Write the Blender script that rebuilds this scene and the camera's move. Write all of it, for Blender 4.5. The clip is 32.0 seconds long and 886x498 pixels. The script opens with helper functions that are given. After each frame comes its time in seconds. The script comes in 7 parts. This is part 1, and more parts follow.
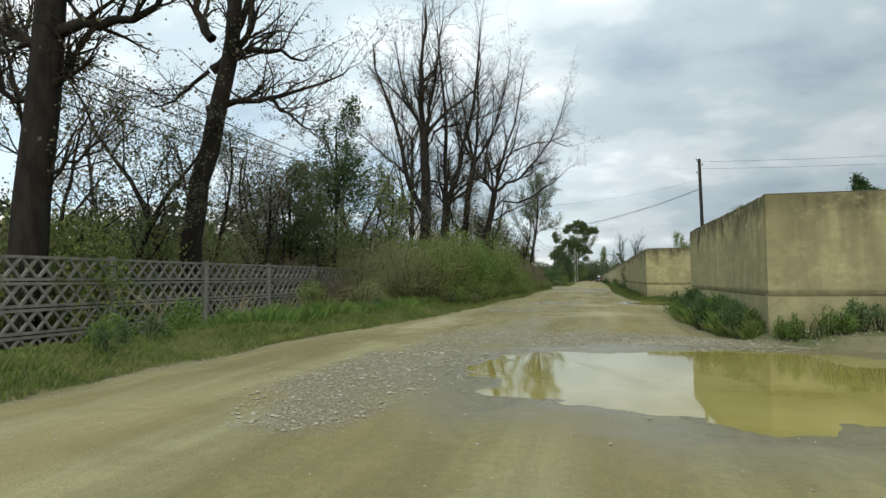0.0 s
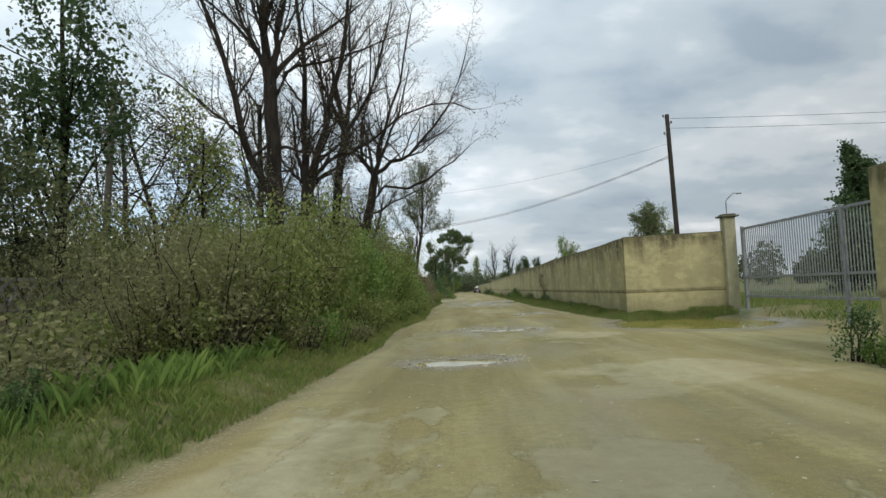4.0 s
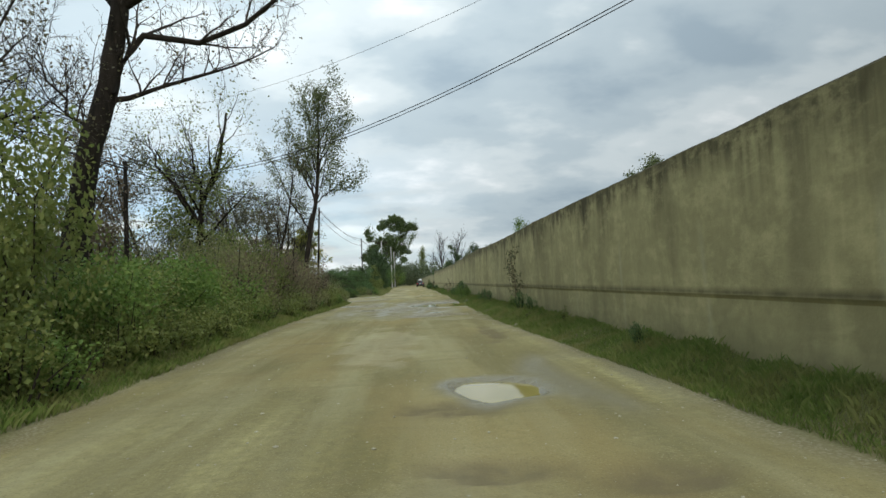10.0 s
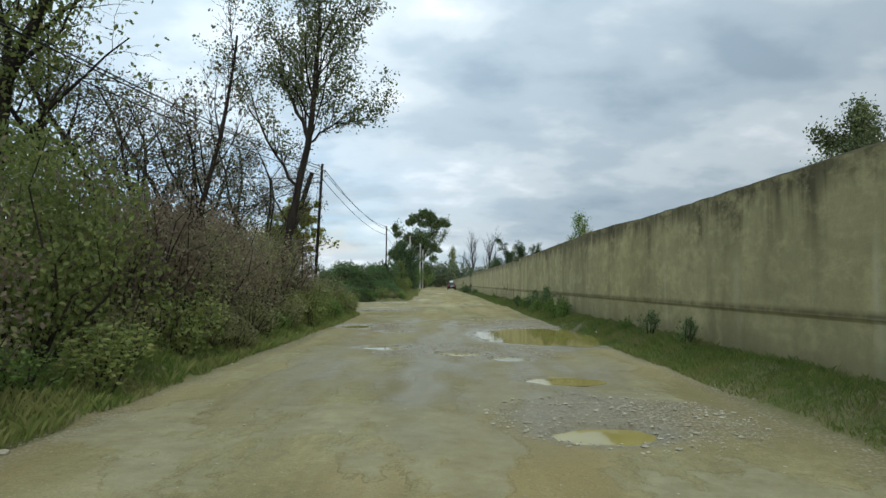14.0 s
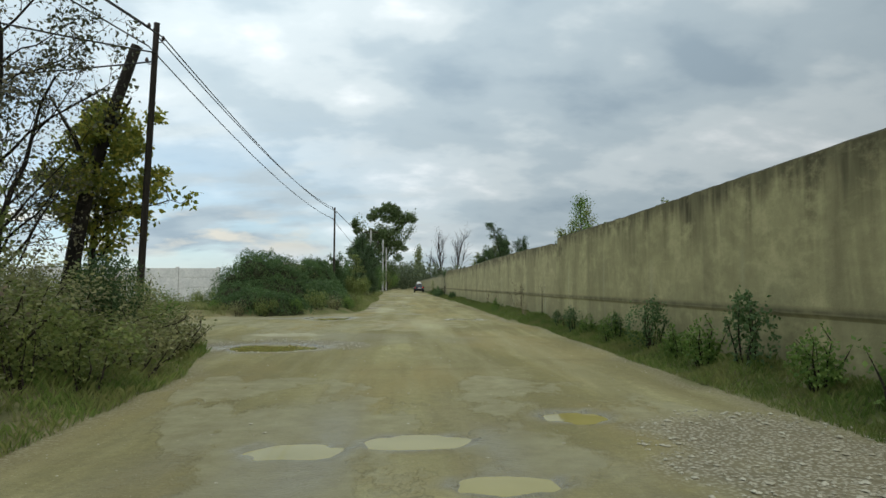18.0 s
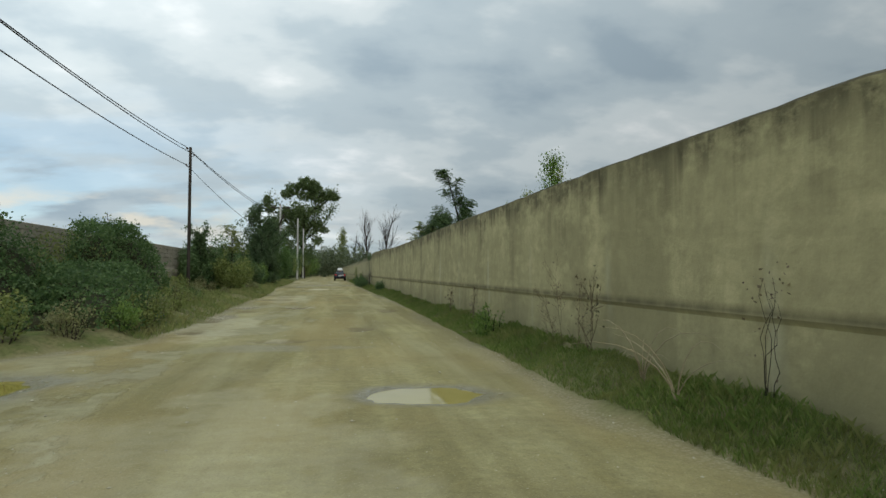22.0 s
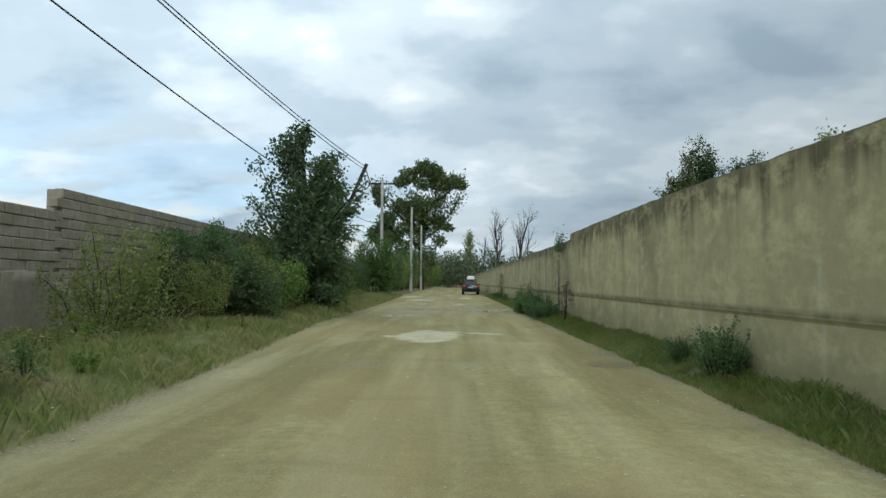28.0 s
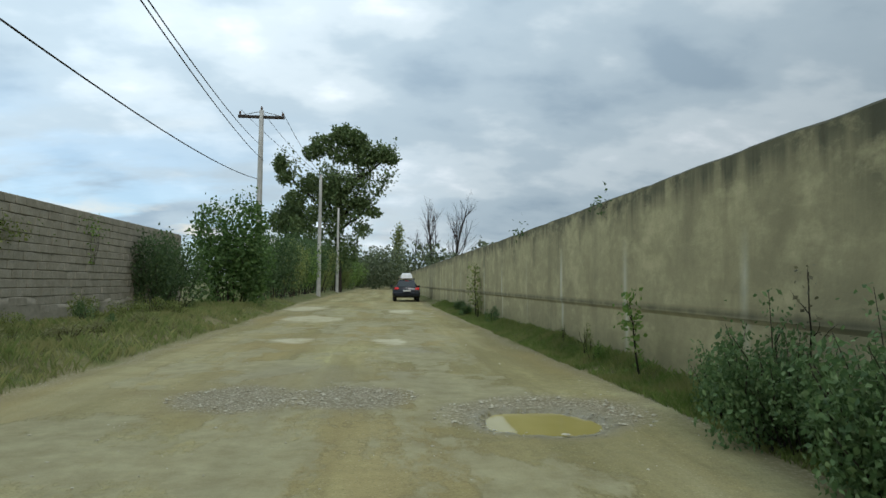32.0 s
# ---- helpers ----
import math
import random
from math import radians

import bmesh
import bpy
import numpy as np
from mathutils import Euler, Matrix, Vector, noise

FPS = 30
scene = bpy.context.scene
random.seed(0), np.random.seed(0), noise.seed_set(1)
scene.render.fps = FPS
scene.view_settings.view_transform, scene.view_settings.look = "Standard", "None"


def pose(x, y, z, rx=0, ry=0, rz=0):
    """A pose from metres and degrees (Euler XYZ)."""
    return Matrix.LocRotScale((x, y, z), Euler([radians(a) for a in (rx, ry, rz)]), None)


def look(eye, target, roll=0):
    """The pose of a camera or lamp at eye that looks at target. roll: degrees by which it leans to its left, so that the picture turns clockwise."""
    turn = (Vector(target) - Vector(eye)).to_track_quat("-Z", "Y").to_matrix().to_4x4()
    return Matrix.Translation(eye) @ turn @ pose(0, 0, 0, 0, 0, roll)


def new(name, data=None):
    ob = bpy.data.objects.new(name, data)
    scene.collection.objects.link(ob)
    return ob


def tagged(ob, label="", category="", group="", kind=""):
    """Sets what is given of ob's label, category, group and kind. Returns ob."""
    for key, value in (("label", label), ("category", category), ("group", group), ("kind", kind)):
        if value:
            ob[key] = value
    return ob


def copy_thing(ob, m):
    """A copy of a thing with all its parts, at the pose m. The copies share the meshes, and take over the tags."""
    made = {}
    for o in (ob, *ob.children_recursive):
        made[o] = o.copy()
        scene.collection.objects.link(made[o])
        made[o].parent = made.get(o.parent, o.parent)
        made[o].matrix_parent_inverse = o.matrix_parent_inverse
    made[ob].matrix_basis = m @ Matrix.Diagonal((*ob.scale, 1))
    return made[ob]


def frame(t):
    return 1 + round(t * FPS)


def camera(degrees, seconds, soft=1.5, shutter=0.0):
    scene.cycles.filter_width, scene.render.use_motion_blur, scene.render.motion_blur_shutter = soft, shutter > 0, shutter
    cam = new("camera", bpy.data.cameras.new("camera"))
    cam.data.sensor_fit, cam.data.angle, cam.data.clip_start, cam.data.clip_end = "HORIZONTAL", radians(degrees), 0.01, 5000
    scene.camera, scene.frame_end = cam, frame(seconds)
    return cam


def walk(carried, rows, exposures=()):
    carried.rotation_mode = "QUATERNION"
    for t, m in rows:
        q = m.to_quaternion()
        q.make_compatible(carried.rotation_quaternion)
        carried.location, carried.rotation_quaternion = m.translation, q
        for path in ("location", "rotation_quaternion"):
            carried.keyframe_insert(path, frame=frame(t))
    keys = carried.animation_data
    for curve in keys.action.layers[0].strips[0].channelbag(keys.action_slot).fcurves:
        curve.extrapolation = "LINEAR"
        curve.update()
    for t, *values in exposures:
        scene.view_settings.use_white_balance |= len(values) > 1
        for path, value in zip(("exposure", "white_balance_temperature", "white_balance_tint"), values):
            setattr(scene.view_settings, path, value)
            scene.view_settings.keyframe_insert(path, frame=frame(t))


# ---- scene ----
cam = camera(69.98, 32.0)
PATH = [
    (0.0, (2.250, 0.150, 1.272), (-0.085, 9.860, 1.752), -0.48),
    (0.5, (1.518, 1.542, 1.306), (-1.380, 11.102, 1.771), -1.05),
    (1.0, (0.946, 3.143, 1.299), (-2.124, 12.648, 1.780), -0.84),
    (1.5, (0.457, 4.868, 1.286), (-2.469, 14.421, 1.708), -1.04),
    (2.0, (0.026, 6.676, 1.272), (-2.540, 16.327, 1.800), -1.78),
    (2.5, (-0.335, 8.597, 1.261), (-2.328, 18.384, 1.749), -2.70),
    (3.0, (-0.597, 10.521, 1.264), (-2.037, 20.402, 1.804), -3.28),
    (3.5, (-0.759, 12.423, 1.274), (-1.608, 22.367, 1.898), -2.81),
    (4.0, (-0.818, 14.254, 1.274), (-1.096, 24.229, 1.924), -2.43),
    (4.5, (-0.819, 16.070, 1.271), (-0.464, 26.051, 1.779), -0.30),
    (6.5, (-0.175, 22.737, 1.259), (1.759, 32.536, 1.732), 1.50),
    (7.0, (0.105, 24.466, 1.242), (2.173, 34.238, 1.725), 0.10),
    (7.5, (0.386, 26.261, 1.231), (2.539, 36.010, 1.808), 0.56),
    (8.0, (0.676, 28.151, 1.232), (2.808, 37.903, 1.825), -0.24),
    (8.5, (0.936, 30.160, 1.245), (2.925, 39.940, 1.865), 0.56),
    (9.0, (1.157, 32.268, 1.248), (2.853, 42.108, 1.786), -1.09),
    (9.5, (1.248, 34.494, 1.245), (2.351, 44.421, 1.724), -1.77),
    (10.0, (1.250, 36.701, 1.240), (1.760, 46.675, 1.744), -2.47),
    (10.5, (1.186, 38.861, 1.251), (1.121, 48.848, 1.744), -2.87),
    (11.0, (1.060, 40.973, 1.264), (0.911, 50.961, 1.742), -2.31),
    (11.5, (0.928, 43.058, 1.269), (0.833, 53.046, 1.745), -2.85),
    (12.0, (0.793, 45.153, 1.273), (0.743, 55.137, 1.836), -1.58),
    (12.5, (0.653, 47.288, 1.280), (0.648, 57.270, 1.875), -1.10),
    (13.0, (0.524, 49.446, 1.292), (0.536, 59.438, 1.688), 0.07),
    (13.5, (0.385, 51.646, 1.301), (0.417, 61.633, 1.801), 0.16),
    (15.5, (-0.096, 60.099, 1.243), (0.285, 70.075, 1.828), 0.90),
    (16.0, (-0.037, 62.255, 1.243), (0.468, 72.236, 1.597), -1.71),
    (16.5, (-0.015, 64.442, 1.258), (0.531, 74.413, 1.782), 0.51),
    (17.0, (0.000, 66.621, 1.263), (0.600, 76.581, 1.926), -0.70),
    (17.5, (0.007, 68.781, 1.267), (0.651, 78.734, 1.986), 1.57),
    (18.0, (0.040, 70.903, 1.264), (0.685, 80.865, 1.843), 0.20),
    (18.5, (0.073, 72.995, 1.261), (0.741, 82.953, 1.890), 1.09),
    (19.0, (0.177, 75.067, 1.263), (0.925, 85.015, 1.961), -0.17),
    (19.5, (0.287, 77.148, 1.271), (1.116, 87.094, 1.902), 0.44),
    (20.0, (0.420, 79.219, 1.276), (1.325, 89.165, 1.780), -0.46),
    (20.5, (0.561, 81.346, 1.276), (1.666, 91.267, 1.876), 0.80),
    (21.0, (0.784, 83.511, 1.290), (2.159, 93.395, 1.941), 0.79),
    (21.5, (1.071, 85.753, 1.298), (2.698, 95.604, 1.859), -0.09),
    (22.0, (1.381, 88.057, 1.295), (3.163, 97.889, 1.668), 0.17),
    (22.5, (1.678, 90.503, 1.292), (3.426, 100.339, 1.733), -0.84),
    (23.0, (1.927, 93.109, 1.283), (3.545, 102.966, 1.745), -0.63),
    (23.5, (2.144, 95.787, 1.259), (3.556, 105.671, 1.808), 0.80),
    (24.0, (2.320, 98.527, 1.231), (3.460, 108.454, 1.620), 0.84),
    (24.5, (2.453, 101.249, 1.217), (3.316, 111.198, 1.741), 0.72),
    (25.0, (2.489, 104.011, 1.223), (3.079, 113.980, 1.757), 2.29),
    (25.5, (2.470, 106.797, 1.235), (2.794, 116.774, 1.828), 1.66),
    (26.0, (2.413, 109.624, 1.250), (2.432, 119.608, 1.828), 1.43),
    (26.5, (2.307, 112.472, 1.263), (2.121, 122.454, 1.825), 1.42),
    (28.5, (0.974, 124.211, 1.274), (0.921, 134.197, 1.794), 0.00),
    (29.0, (0.896, 127.144, 1.259), (1.049, 137.129, 1.781), -0.20),
    (29.5, (0.861, 130.059, 1.256), (1.227, 140.039, 1.772), 0.08),
    (30.0, (0.855, 132.936, 1.247), (1.428, 142.904, 1.802), 0.09),
    (30.5, (0.903, 135.735, 1.237), (1.652, 145.691, 1.791), 0.23),
    (31.0, (0.976, 138.525, 1.238), (1.848, 148.466, 1.875), 0.77),
    (31.5, (1.126, 141.305, 1.243), (2.082, 151.242, 1.831), 0.33),
    (32.0, (1.281, 144.089, 1.256), (2.283, 154.023, 1.803), 0.62),
]
walk(cam, [(t, look(eye, target, roll)) for t, eye, target, roll in PATH], [(0, 0.15, 6500, 11), (2, 0.22, 6550, 14), (4, 0.18, 6500, 14), (7, 0.12, 6500, 12), (9, 0.12, 6550, 10), (12, 0.12, 6150, 11), (17, 0.1, 6180, 11), (18, 0.0, 6400, 10), (19, -0.1, 6450, 10), (20, -0.15, 6450, 10), (21, -0.12, 6450, 10), (22, -0.12, 6500, 10), (23, -0.04, 6550, 10), (24, -0.04, 6550, 10), (25, 0.02, 6250, 10), (26, 0.03, 6180, 10), (30, 0.08, 6100, 10), (32, 0.03, 6120, 10)])

# ---- light ----
SUN_EL, SUN_AZ = radians(40), radians(165)
world = bpy.data.worlds.new("sky")
scene.world = world
world.use_nodes = True


def build_sky():
    nt = world.node_tree
    nt.nodes.clear()
    N, L = nt.nodes.new, nt.links.new
    out, bg = N("ShaderNodeOutputWorld"), N("ShaderNodeBackground")
    sky = N("ShaderNodeTexSky")
    sky.sky_type, sky.sun_disc = "NISHITA", False
    sky.sun_elevation, sky.sun_rotation = SUN_EL, SUN_AZ
    dim = N("ShaderNodeVectorMath")
    dim.operation = "SCALE"
    dim.inputs["Scale"].default_value = 0.10
    L(sky.outputs["Color"], dim.inputs[0])
    tc, sep = N("ShaderNodeTexCoord"), N("ShaderNodeSeparateXYZ")
    L(tc.outputs["Generated"], sep.inputs[0])

    def m(op, a, b=None, clamp=False):
        n = N("ShaderNodeMath")
        n.operation, n.use_clamp = op, clamp
        for i, v in enumerate((a, b)):
            if v is None:
                continue
            if isinstance(v, (int, float)):
                n.inputs[i].default_value = v
            else:
                L(v, n.inputs[i])
        return n.outputs[0]
    up = m("MAXIMUM", sep.outputs["Z"], 0.0)
    den = m("ADD", up, 0.30)
    comb = N("ShaderNodeCombineXYZ")
    L(m("DIVIDE", sep.outputs["X"], den), comb.inputs[0])
    L(m("DIVIDE", sep.outputs["Y"], den), comb.inputs[1])

    def noise_at(scale, detail, rough, offset, stretch=1.0):
        mp = N("ShaderNodeMapping")
        mp.inputs["Location"].default_value = offset
        mp.inputs["Scale"].default_value = (1.0, stretch, 1.0)
        L(comb.outputs[0], mp.inputs[0])
        n = N("ShaderNodeTexNoise")
        n.inputs["Scale"].default_value, n.inputs["Detail"].default_value, n.inputs["Roughness"].default_value = scale, detail, rough
        L(mp.outputs[0], n.inputs["Vector"])
        return n.outputs["Fac"]

    def ramp(fac, stops):
        r = N("ShaderNodeValToRGB")
        r.color_ramp.interpolation = "EASE"
        while len(r.color_ramp.elements) < len(stops):
            r.color_ramp.elements.new(0.5)
        for e, (p, c) in zip(r.color_ramp.elements, stops):
            e.position, e.color = p, (*c, 1)
        L(fac, r.inputs[0])
        return r.outputs[0]
    big = noise_at(1.15, 6.0, 0.52, (3.1, 0.4, 0), 1.15)
    small = noise_at(3.4, 5.0, 0.5, (1.0, 6.0, 0), 1.3)
    both = m("ADD", m("MULTIPLY", big, 0.64), m("MULTIPLY", small, 0.36))
    cloud = ramp(both, [(0.36, (0.37, 0.47, 0.54)), (0.47, (0.50, 0.60, 0.65)), (0.55, (0.66, 0.745, 0.77)), (0.66, (1.0, 1.04, 1.04))])
    # thin cover with blue showing through low on the western side
    low = m("SUBTRACT", 1.0, m("MULTIPLY", up, 3.6), True)
    west = m("MULTIPLY", m("ADD", m("MULTIPLY", sep.outputs["X"], -1.0), 0.15), 2.2, True)
    holes = ramp(noise_at(1.5, 6.0, 0.55, (7.0, 2.0, 0), 2.2), [(0.44, (0, 0, 0)), (0.60, (1, 1, 1))])
    gap = m("MULTIPLY", m("MULTIPLY", low, west), m("SUBTRACT", 1.0, holes))
    blue = N("ShaderNodeVectorMath")
    blue.operation = "ADD"
    L(dim.outputs[0], blue.inputs[0])
    blue.inputs[1].default_value = (0.16, 0.27, 0.34)
    mix = N("ShaderNodeMix")
    mix.data_type = "RGBA"
    L(m("MULTIPLY", gap, 0.8), mix.inputs["Factor"])
    L(cloud, mix.inputs["A"])
    L(blue.outputs[0], mix.inputs["B"])
    # pale heaped clouds low over the western horizon
    band = m("MULTIPLY", m("MULTIPLY", m("SUBTRACT", up, 0.035), 40.0, True), m("SUBTRACT", 1.0, m("MULTIPLY", m("SUBTRACT", up, 0.085), 28.0, True)))
    sc = N("ShaderNodeMapping")
    sc.inputs["Scale"].default_value = (5.0, 5.0, 16.0)
    L(tc.outputs["Generated"], sc.inputs[0])
    puff = N("ShaderNodeTexNoise")
    puff.inputs["Scale"].default_value, puff.inputs["Detail"].default_value = 1.6, 6.0
    L(sc.outputs[0], puff.inputs["Vector"])
    heap = m("MULTIPLY", m("MULTIPLY", band, m("MULTIPLY", m("SUBTRACT", puff.outputs["Fac"], 0.52), 9.0, True)), west)
    mix2 = N("ShaderNodeMix")
    mix2.data_type = "RGBA"
    L(heap, mix2.inputs["Factor"])
    L(mix.outputs["Result"], mix2.inputs["A"])
    mix2.inputs["B"].default_value = (0.80, 0.78, 0.68, 1)
    # the cover is brighter overhead to the west, greyer to the east
    side = m("ADD", 1.0, m("MULTIPLY", sep.outputs["X"], -0.55))
    # greyer and duller towards the horizon
    side = m("MULTIPLY", side, m("ADD", 0.80, m("MULTIPLY", up, 0.9), False))
    side = m("MINIMUM", side, 1.3)
    fin = N("ShaderNodeVectorMath")
    fin.operation = "SCALE"
    L(mix2.outputs["Result"], fin.inputs[0])
    L(side, fin.inputs["Scale"])
    L(fin.outputs[0], bg.inputs["Color"])
    bg.inputs["Strength"].default_value = 1.0
    L(bg.outputs[0], out.inputs[0])


build_sky()
sun_data = bpy.data.lights.new("sun", "SUN")
sun_data.energy, sun_data.angle, sun_data.color = 1.15, radians(18), (1.0, 0.95, 0.86)
sun_ob = new("sun", sun_data)
sun_ob.matrix_world = look((10, -38, 33), (0, 0, 0))


# ---- materials ----
class Mat:
    """A node material with short calls for its nodes."""

    def __init__(self, name, rough=0.9, metal=0.0, spec=0.3):
        self.mat = bpy.data.materials.new(name)
        self.mat.use_nodes = True
        self.nt = self.mat.node_tree
        self.p = self.nt.nodes["Principled BSDF"]
        self.p.inputs["Roughness"].default_value = rough
        self.p.inputs["Metallic"].default_value = metal
        self.p.inputs["Specular IOR Level"].default_value = spec
        self.geo = self.nt.nodes.new("ShaderNodeNewGeometry")

    def N(self, kind):
        return self.nt.nodes.new(kind)

    def put(self, sock, v):
        if hasattr(v, "is_output"):
            self.nt.links.new(v, sock)
        elif isinstance(v, tuple) and len(v) == 3 and sock.type == "RGBA":
            sock.default_value = (*v, 1)
        else:
            sock.default_value = v

    def math(self, op, a, b=0.0, clamp=False):
        n = self.N("ShaderNodeMath")
        n.operation, n.use_clamp = op, clamp
        self.put(n.inputs[0], a)
        self.put(n.inputs[1], b)
        return n.outputs[0]

    def where(self, scale=(1, 1, 1), world_space=True):
        mp = self.N("ShaderNodeMapping")
        mp.inputs["Scale"].default_value = scale
        if world_space:
            self.put(mp.inputs[0], self.geo.outputs["Position"])
        else:
            self.put(mp.inputs[0], self.N("ShaderNodeTexCoord").outputs["Object"])
        return mp.outputs[0]

    def noise(self, scale, detail=4.0, rough=0.55, vec=None, distort=0.0):
        n = self.N("ShaderNodeTexNoise")
        n.inputs["Scale"].default_value, n.inputs["Detail"].default_value = scale, detail
        n.inputs["Roughness"].default_value, n.inputs["Distortion"].default_value = rough, distort
        self.put(n.inputs["Vector"], vec if vec is not None else self.geo.outputs["Position"])
        return n.outputs["Fac"]

    def ramp(self, fac, *stops):
        r = self.N("ShaderNodeValToRGB")
        while len(r.color_ramp.elements) < len(stops):
            r.color_ramp.elements.new(0.5)
        for e, (p, c) in zip(r.color_ramp.elements, stops):
            e.position = p
            e.color = (*c, 1) if isinstance(c, tuple) else (c, c, c, 1)
        self.put(r.inputs[0], fac)
        return r.outputs[0]

    def mix(self, fac, a, b, blend="MIX"):
        n = self.N("ShaderNodeMix")
        n.data_type, n.blend_type = "RGBA", blend
        self.put(n.inputs["Factor"], fac)
        self.put(n.inputs["A"], a)
        self.put(n.inputs["B"], b)
        return n.outputs["Result"]

    def attr(self, name):
        n = self.N("ShaderNodeAttribute")
        n.attribute_name = name
        return n.outputs["Fac"]

    def xyz(self, k):
        n = self.N("ShaderNodeSeparateXYZ")
        self.put(n.inputs[0], self.geo.outputs["Position"])
        return n.outputs[k]

    def color(self, v):
        self.put(self.p.inputs["Base Color"], v)
        return self

    def rough(self, v):
        self.put(self.p.inputs["Roughness"], v)
        return self

    def bump(self, h, strength=0.4, dist=0.02):
        b = self.N("ShaderNodeBump")
        b.inputs["Strength"].default_value, b.inputs["Distance"].default_value = strength, dist
        self.put(b.inputs["Height"], h)
        self.nt.links.new(b.outputs[0], self.p.inputs["Normal"])
        return self


def ground_material():
    m = Mat("dirt_and_grass_ground", 0.95, spec=0.15)
    lane = m.where((1.0, 0.10, 1.0))
    tracks = m.noise(0.9, 3.0, 0.5, lane)
    patch = m.noise(0.28, 5.0, 0.6)
    fine = m.noise(9.0, 6.0, 0.7)
    dry = m.mix(m.ramp(tracks, (0.38, 0.0), (0.62, 1.0)), (0.30, 0.25, 0.11), (0.52, 0.455, 0.24))
    ruts = m.noise(1.5, 4.0, 0.6, m.where((1.0, 0.045, 1.0)))
    dry = m.mix(m.ramp(ruts, (0.42, 0.0), (0.56, 0.65)), dry, (0.24, 0.20, 0.10))
    pale = m.noise(0.6, 6.0, 0.65, m.where((1.0, 0.35, 1.0)))
    dry = m.mix(m.ramp(pale, (0.52, 0.0), (0.66, 0.8)), dry, (0.54, 0.485, 0.285))
    dry = m.mix(m.ramp(patch, (0.40, 0.0), (0.62, 0.75)), dry, (0.26, 0.218, 0.108))
    dry = m.mix(m.ramp(fine, (0.35, 0.55), (0.65, 0.0)), dry, (0.195, 0.168, 0.092))
    grit = m.noise(55.0, 3.0, 0.6)
    ochre = m.noise(0.45, 4.0, 0.6, m.where((1.0, 0.30, 1.0)))
    dry = m.mix(m.ramp(ochre, (0.47, 0.0), (0.62, 0.6)), dry, (0.36, 0.275, 0.13))
    # pale grey dust ground out by the wheels, in broken bands along the road
    band = m.noise(0.85, 5.0, 0.62, m.where((1.0, 0.075, 1.0)))
    dry = m.mix(m.ramp(band, (0.48, 0.0), (0.66, 0.5)), dry, (0.47, 0.42, 0.265))
    # washboard across the lane
    ripple = m.noise(0.9, 4.0, 0.6, m.where((0.35, 1.5, 1.0)))
    dry = m.mix(m.ramp(ripple, (0.32, 0.45), (0.46, 0.0)), dry, (0.25, 0.205, 0.11))
    dry = m.mix(m.ramp(grit, (0.34, 0.4), (0.44, 0.0)), dry, (0.16, 0.14, 0.08))
    dry = m.mix(m.ramp(grit, (0.60, 0.0), (0.70, 0.4)), dry, (0.56, 0.51, 0.36))
    # broken crusts of the old surface with ragged dark rims
    slab = m.noise(0.75, 7.0, 0.66, m.where((1.0, 0.55, 1.0)))
    slab = m.math("ADD", slab, m.math("MULTIPLY", m.math("SUBTRACT", m.attr("old"), 1.0), 0.32))
    crust = m.mix(m.ramp(m.noise(3.2, 6.0, 0.65), (0.35, 0.0), (0.65, 1.0)), (0.28, 0.245, 0.155), (0.42, 0.38, 0.255))
    dry = m.mix(m.ramp(slab, (0.485, 0.0), (0.53, 0.7)), dry, crust)
    rim = m.math("SUBTRACT", 1.0, m.math("MULTIPLY", m.math("ABSOLUTE", m.math("SUBTRACT", slab, 0.487)), 95.0), True)
    dry = m.mix(m.math("MULTIPLY", rim, m.ramp(m.noise(1.3, 3.0), (0.44, 0.0), (0.60, 0.5))), dry, (0.17, 0.142, 0.08))
    dry = m.mix(1.0, dry, (0.88, 0.92, 0.845), "MULTIPLY")
    grav = m.N("ShaderNodeTexVoronoi")
    grav.inputs["Scale"].default_value = 26.0
    m.put(grav.inputs["Vector"], m.geo.outputs["Position"])
    stone = m.mix(m.ramp(grav.outputs["Distance"], (0.0, 0.0), (0.55, 1.0)), (0.50, 0.47, 0.36), (0.20, 0.175, 0.11))
    dry = m.mix(m.attr("gravel"), dry, stone)
    dry = m.mix(m.math("MULTIPLY", m.math("MULTIPLY", m.attr("pale"), m.ramp(m.noise(2.4, 5.0, 0.7), (0.30, 0.45), (0.52, 1.0))), 0.85), dry, m.mix(m.ramp(m.noise(5.0, 5.0), (0.35, 0.0), (0.65, 1.0)), (0.48, 0.445, 0.29), (0.57, 0.535, 0.385)))
    wet = m.mix(m.ramp(fine, (0.3, 0.0), (0.7, 1.0)), (0.155, 0.135, 0.07), (0.23, 0.205, 0.11))
    dry = m.mix(m.math("MULTIPLY", m.attr("silt"), m.ramp(m.noise(4.5, 5.0, 0.65), (0.32, 0.35), (0.56, 1.0))), dry, (0.165, 0.135, 0.078))
    dry = m.mix(m.attr("wet"), dry, wet)
    soil = m.mix(m.ramp(m.noise(1.1, 6.0, 0.65), (0.38, 0.0), (0.60, 1.0)), (0.105, 0.135, 0.04), (0.20, 0.18, 0.09))
    soil = m.mix(m.ramp(m.noise(14.0, 4.0), (0.36, 0.5), (0.56, 0.0)), soil, (0.075, 0.085, 0.03))
    m.color(m.mix(m.attr("verge"), dry, soil))
    m.rough(m.math("SUBTRACT", 0.95, m.math("MULTIPLY", m.attr("wet"), 0.68)))
    m.put(m.p.inputs["Specular IOR Level"], m.math("ADD", 0.12, m.math("MULTIPLY", m.attr("wet"), 0.45)))
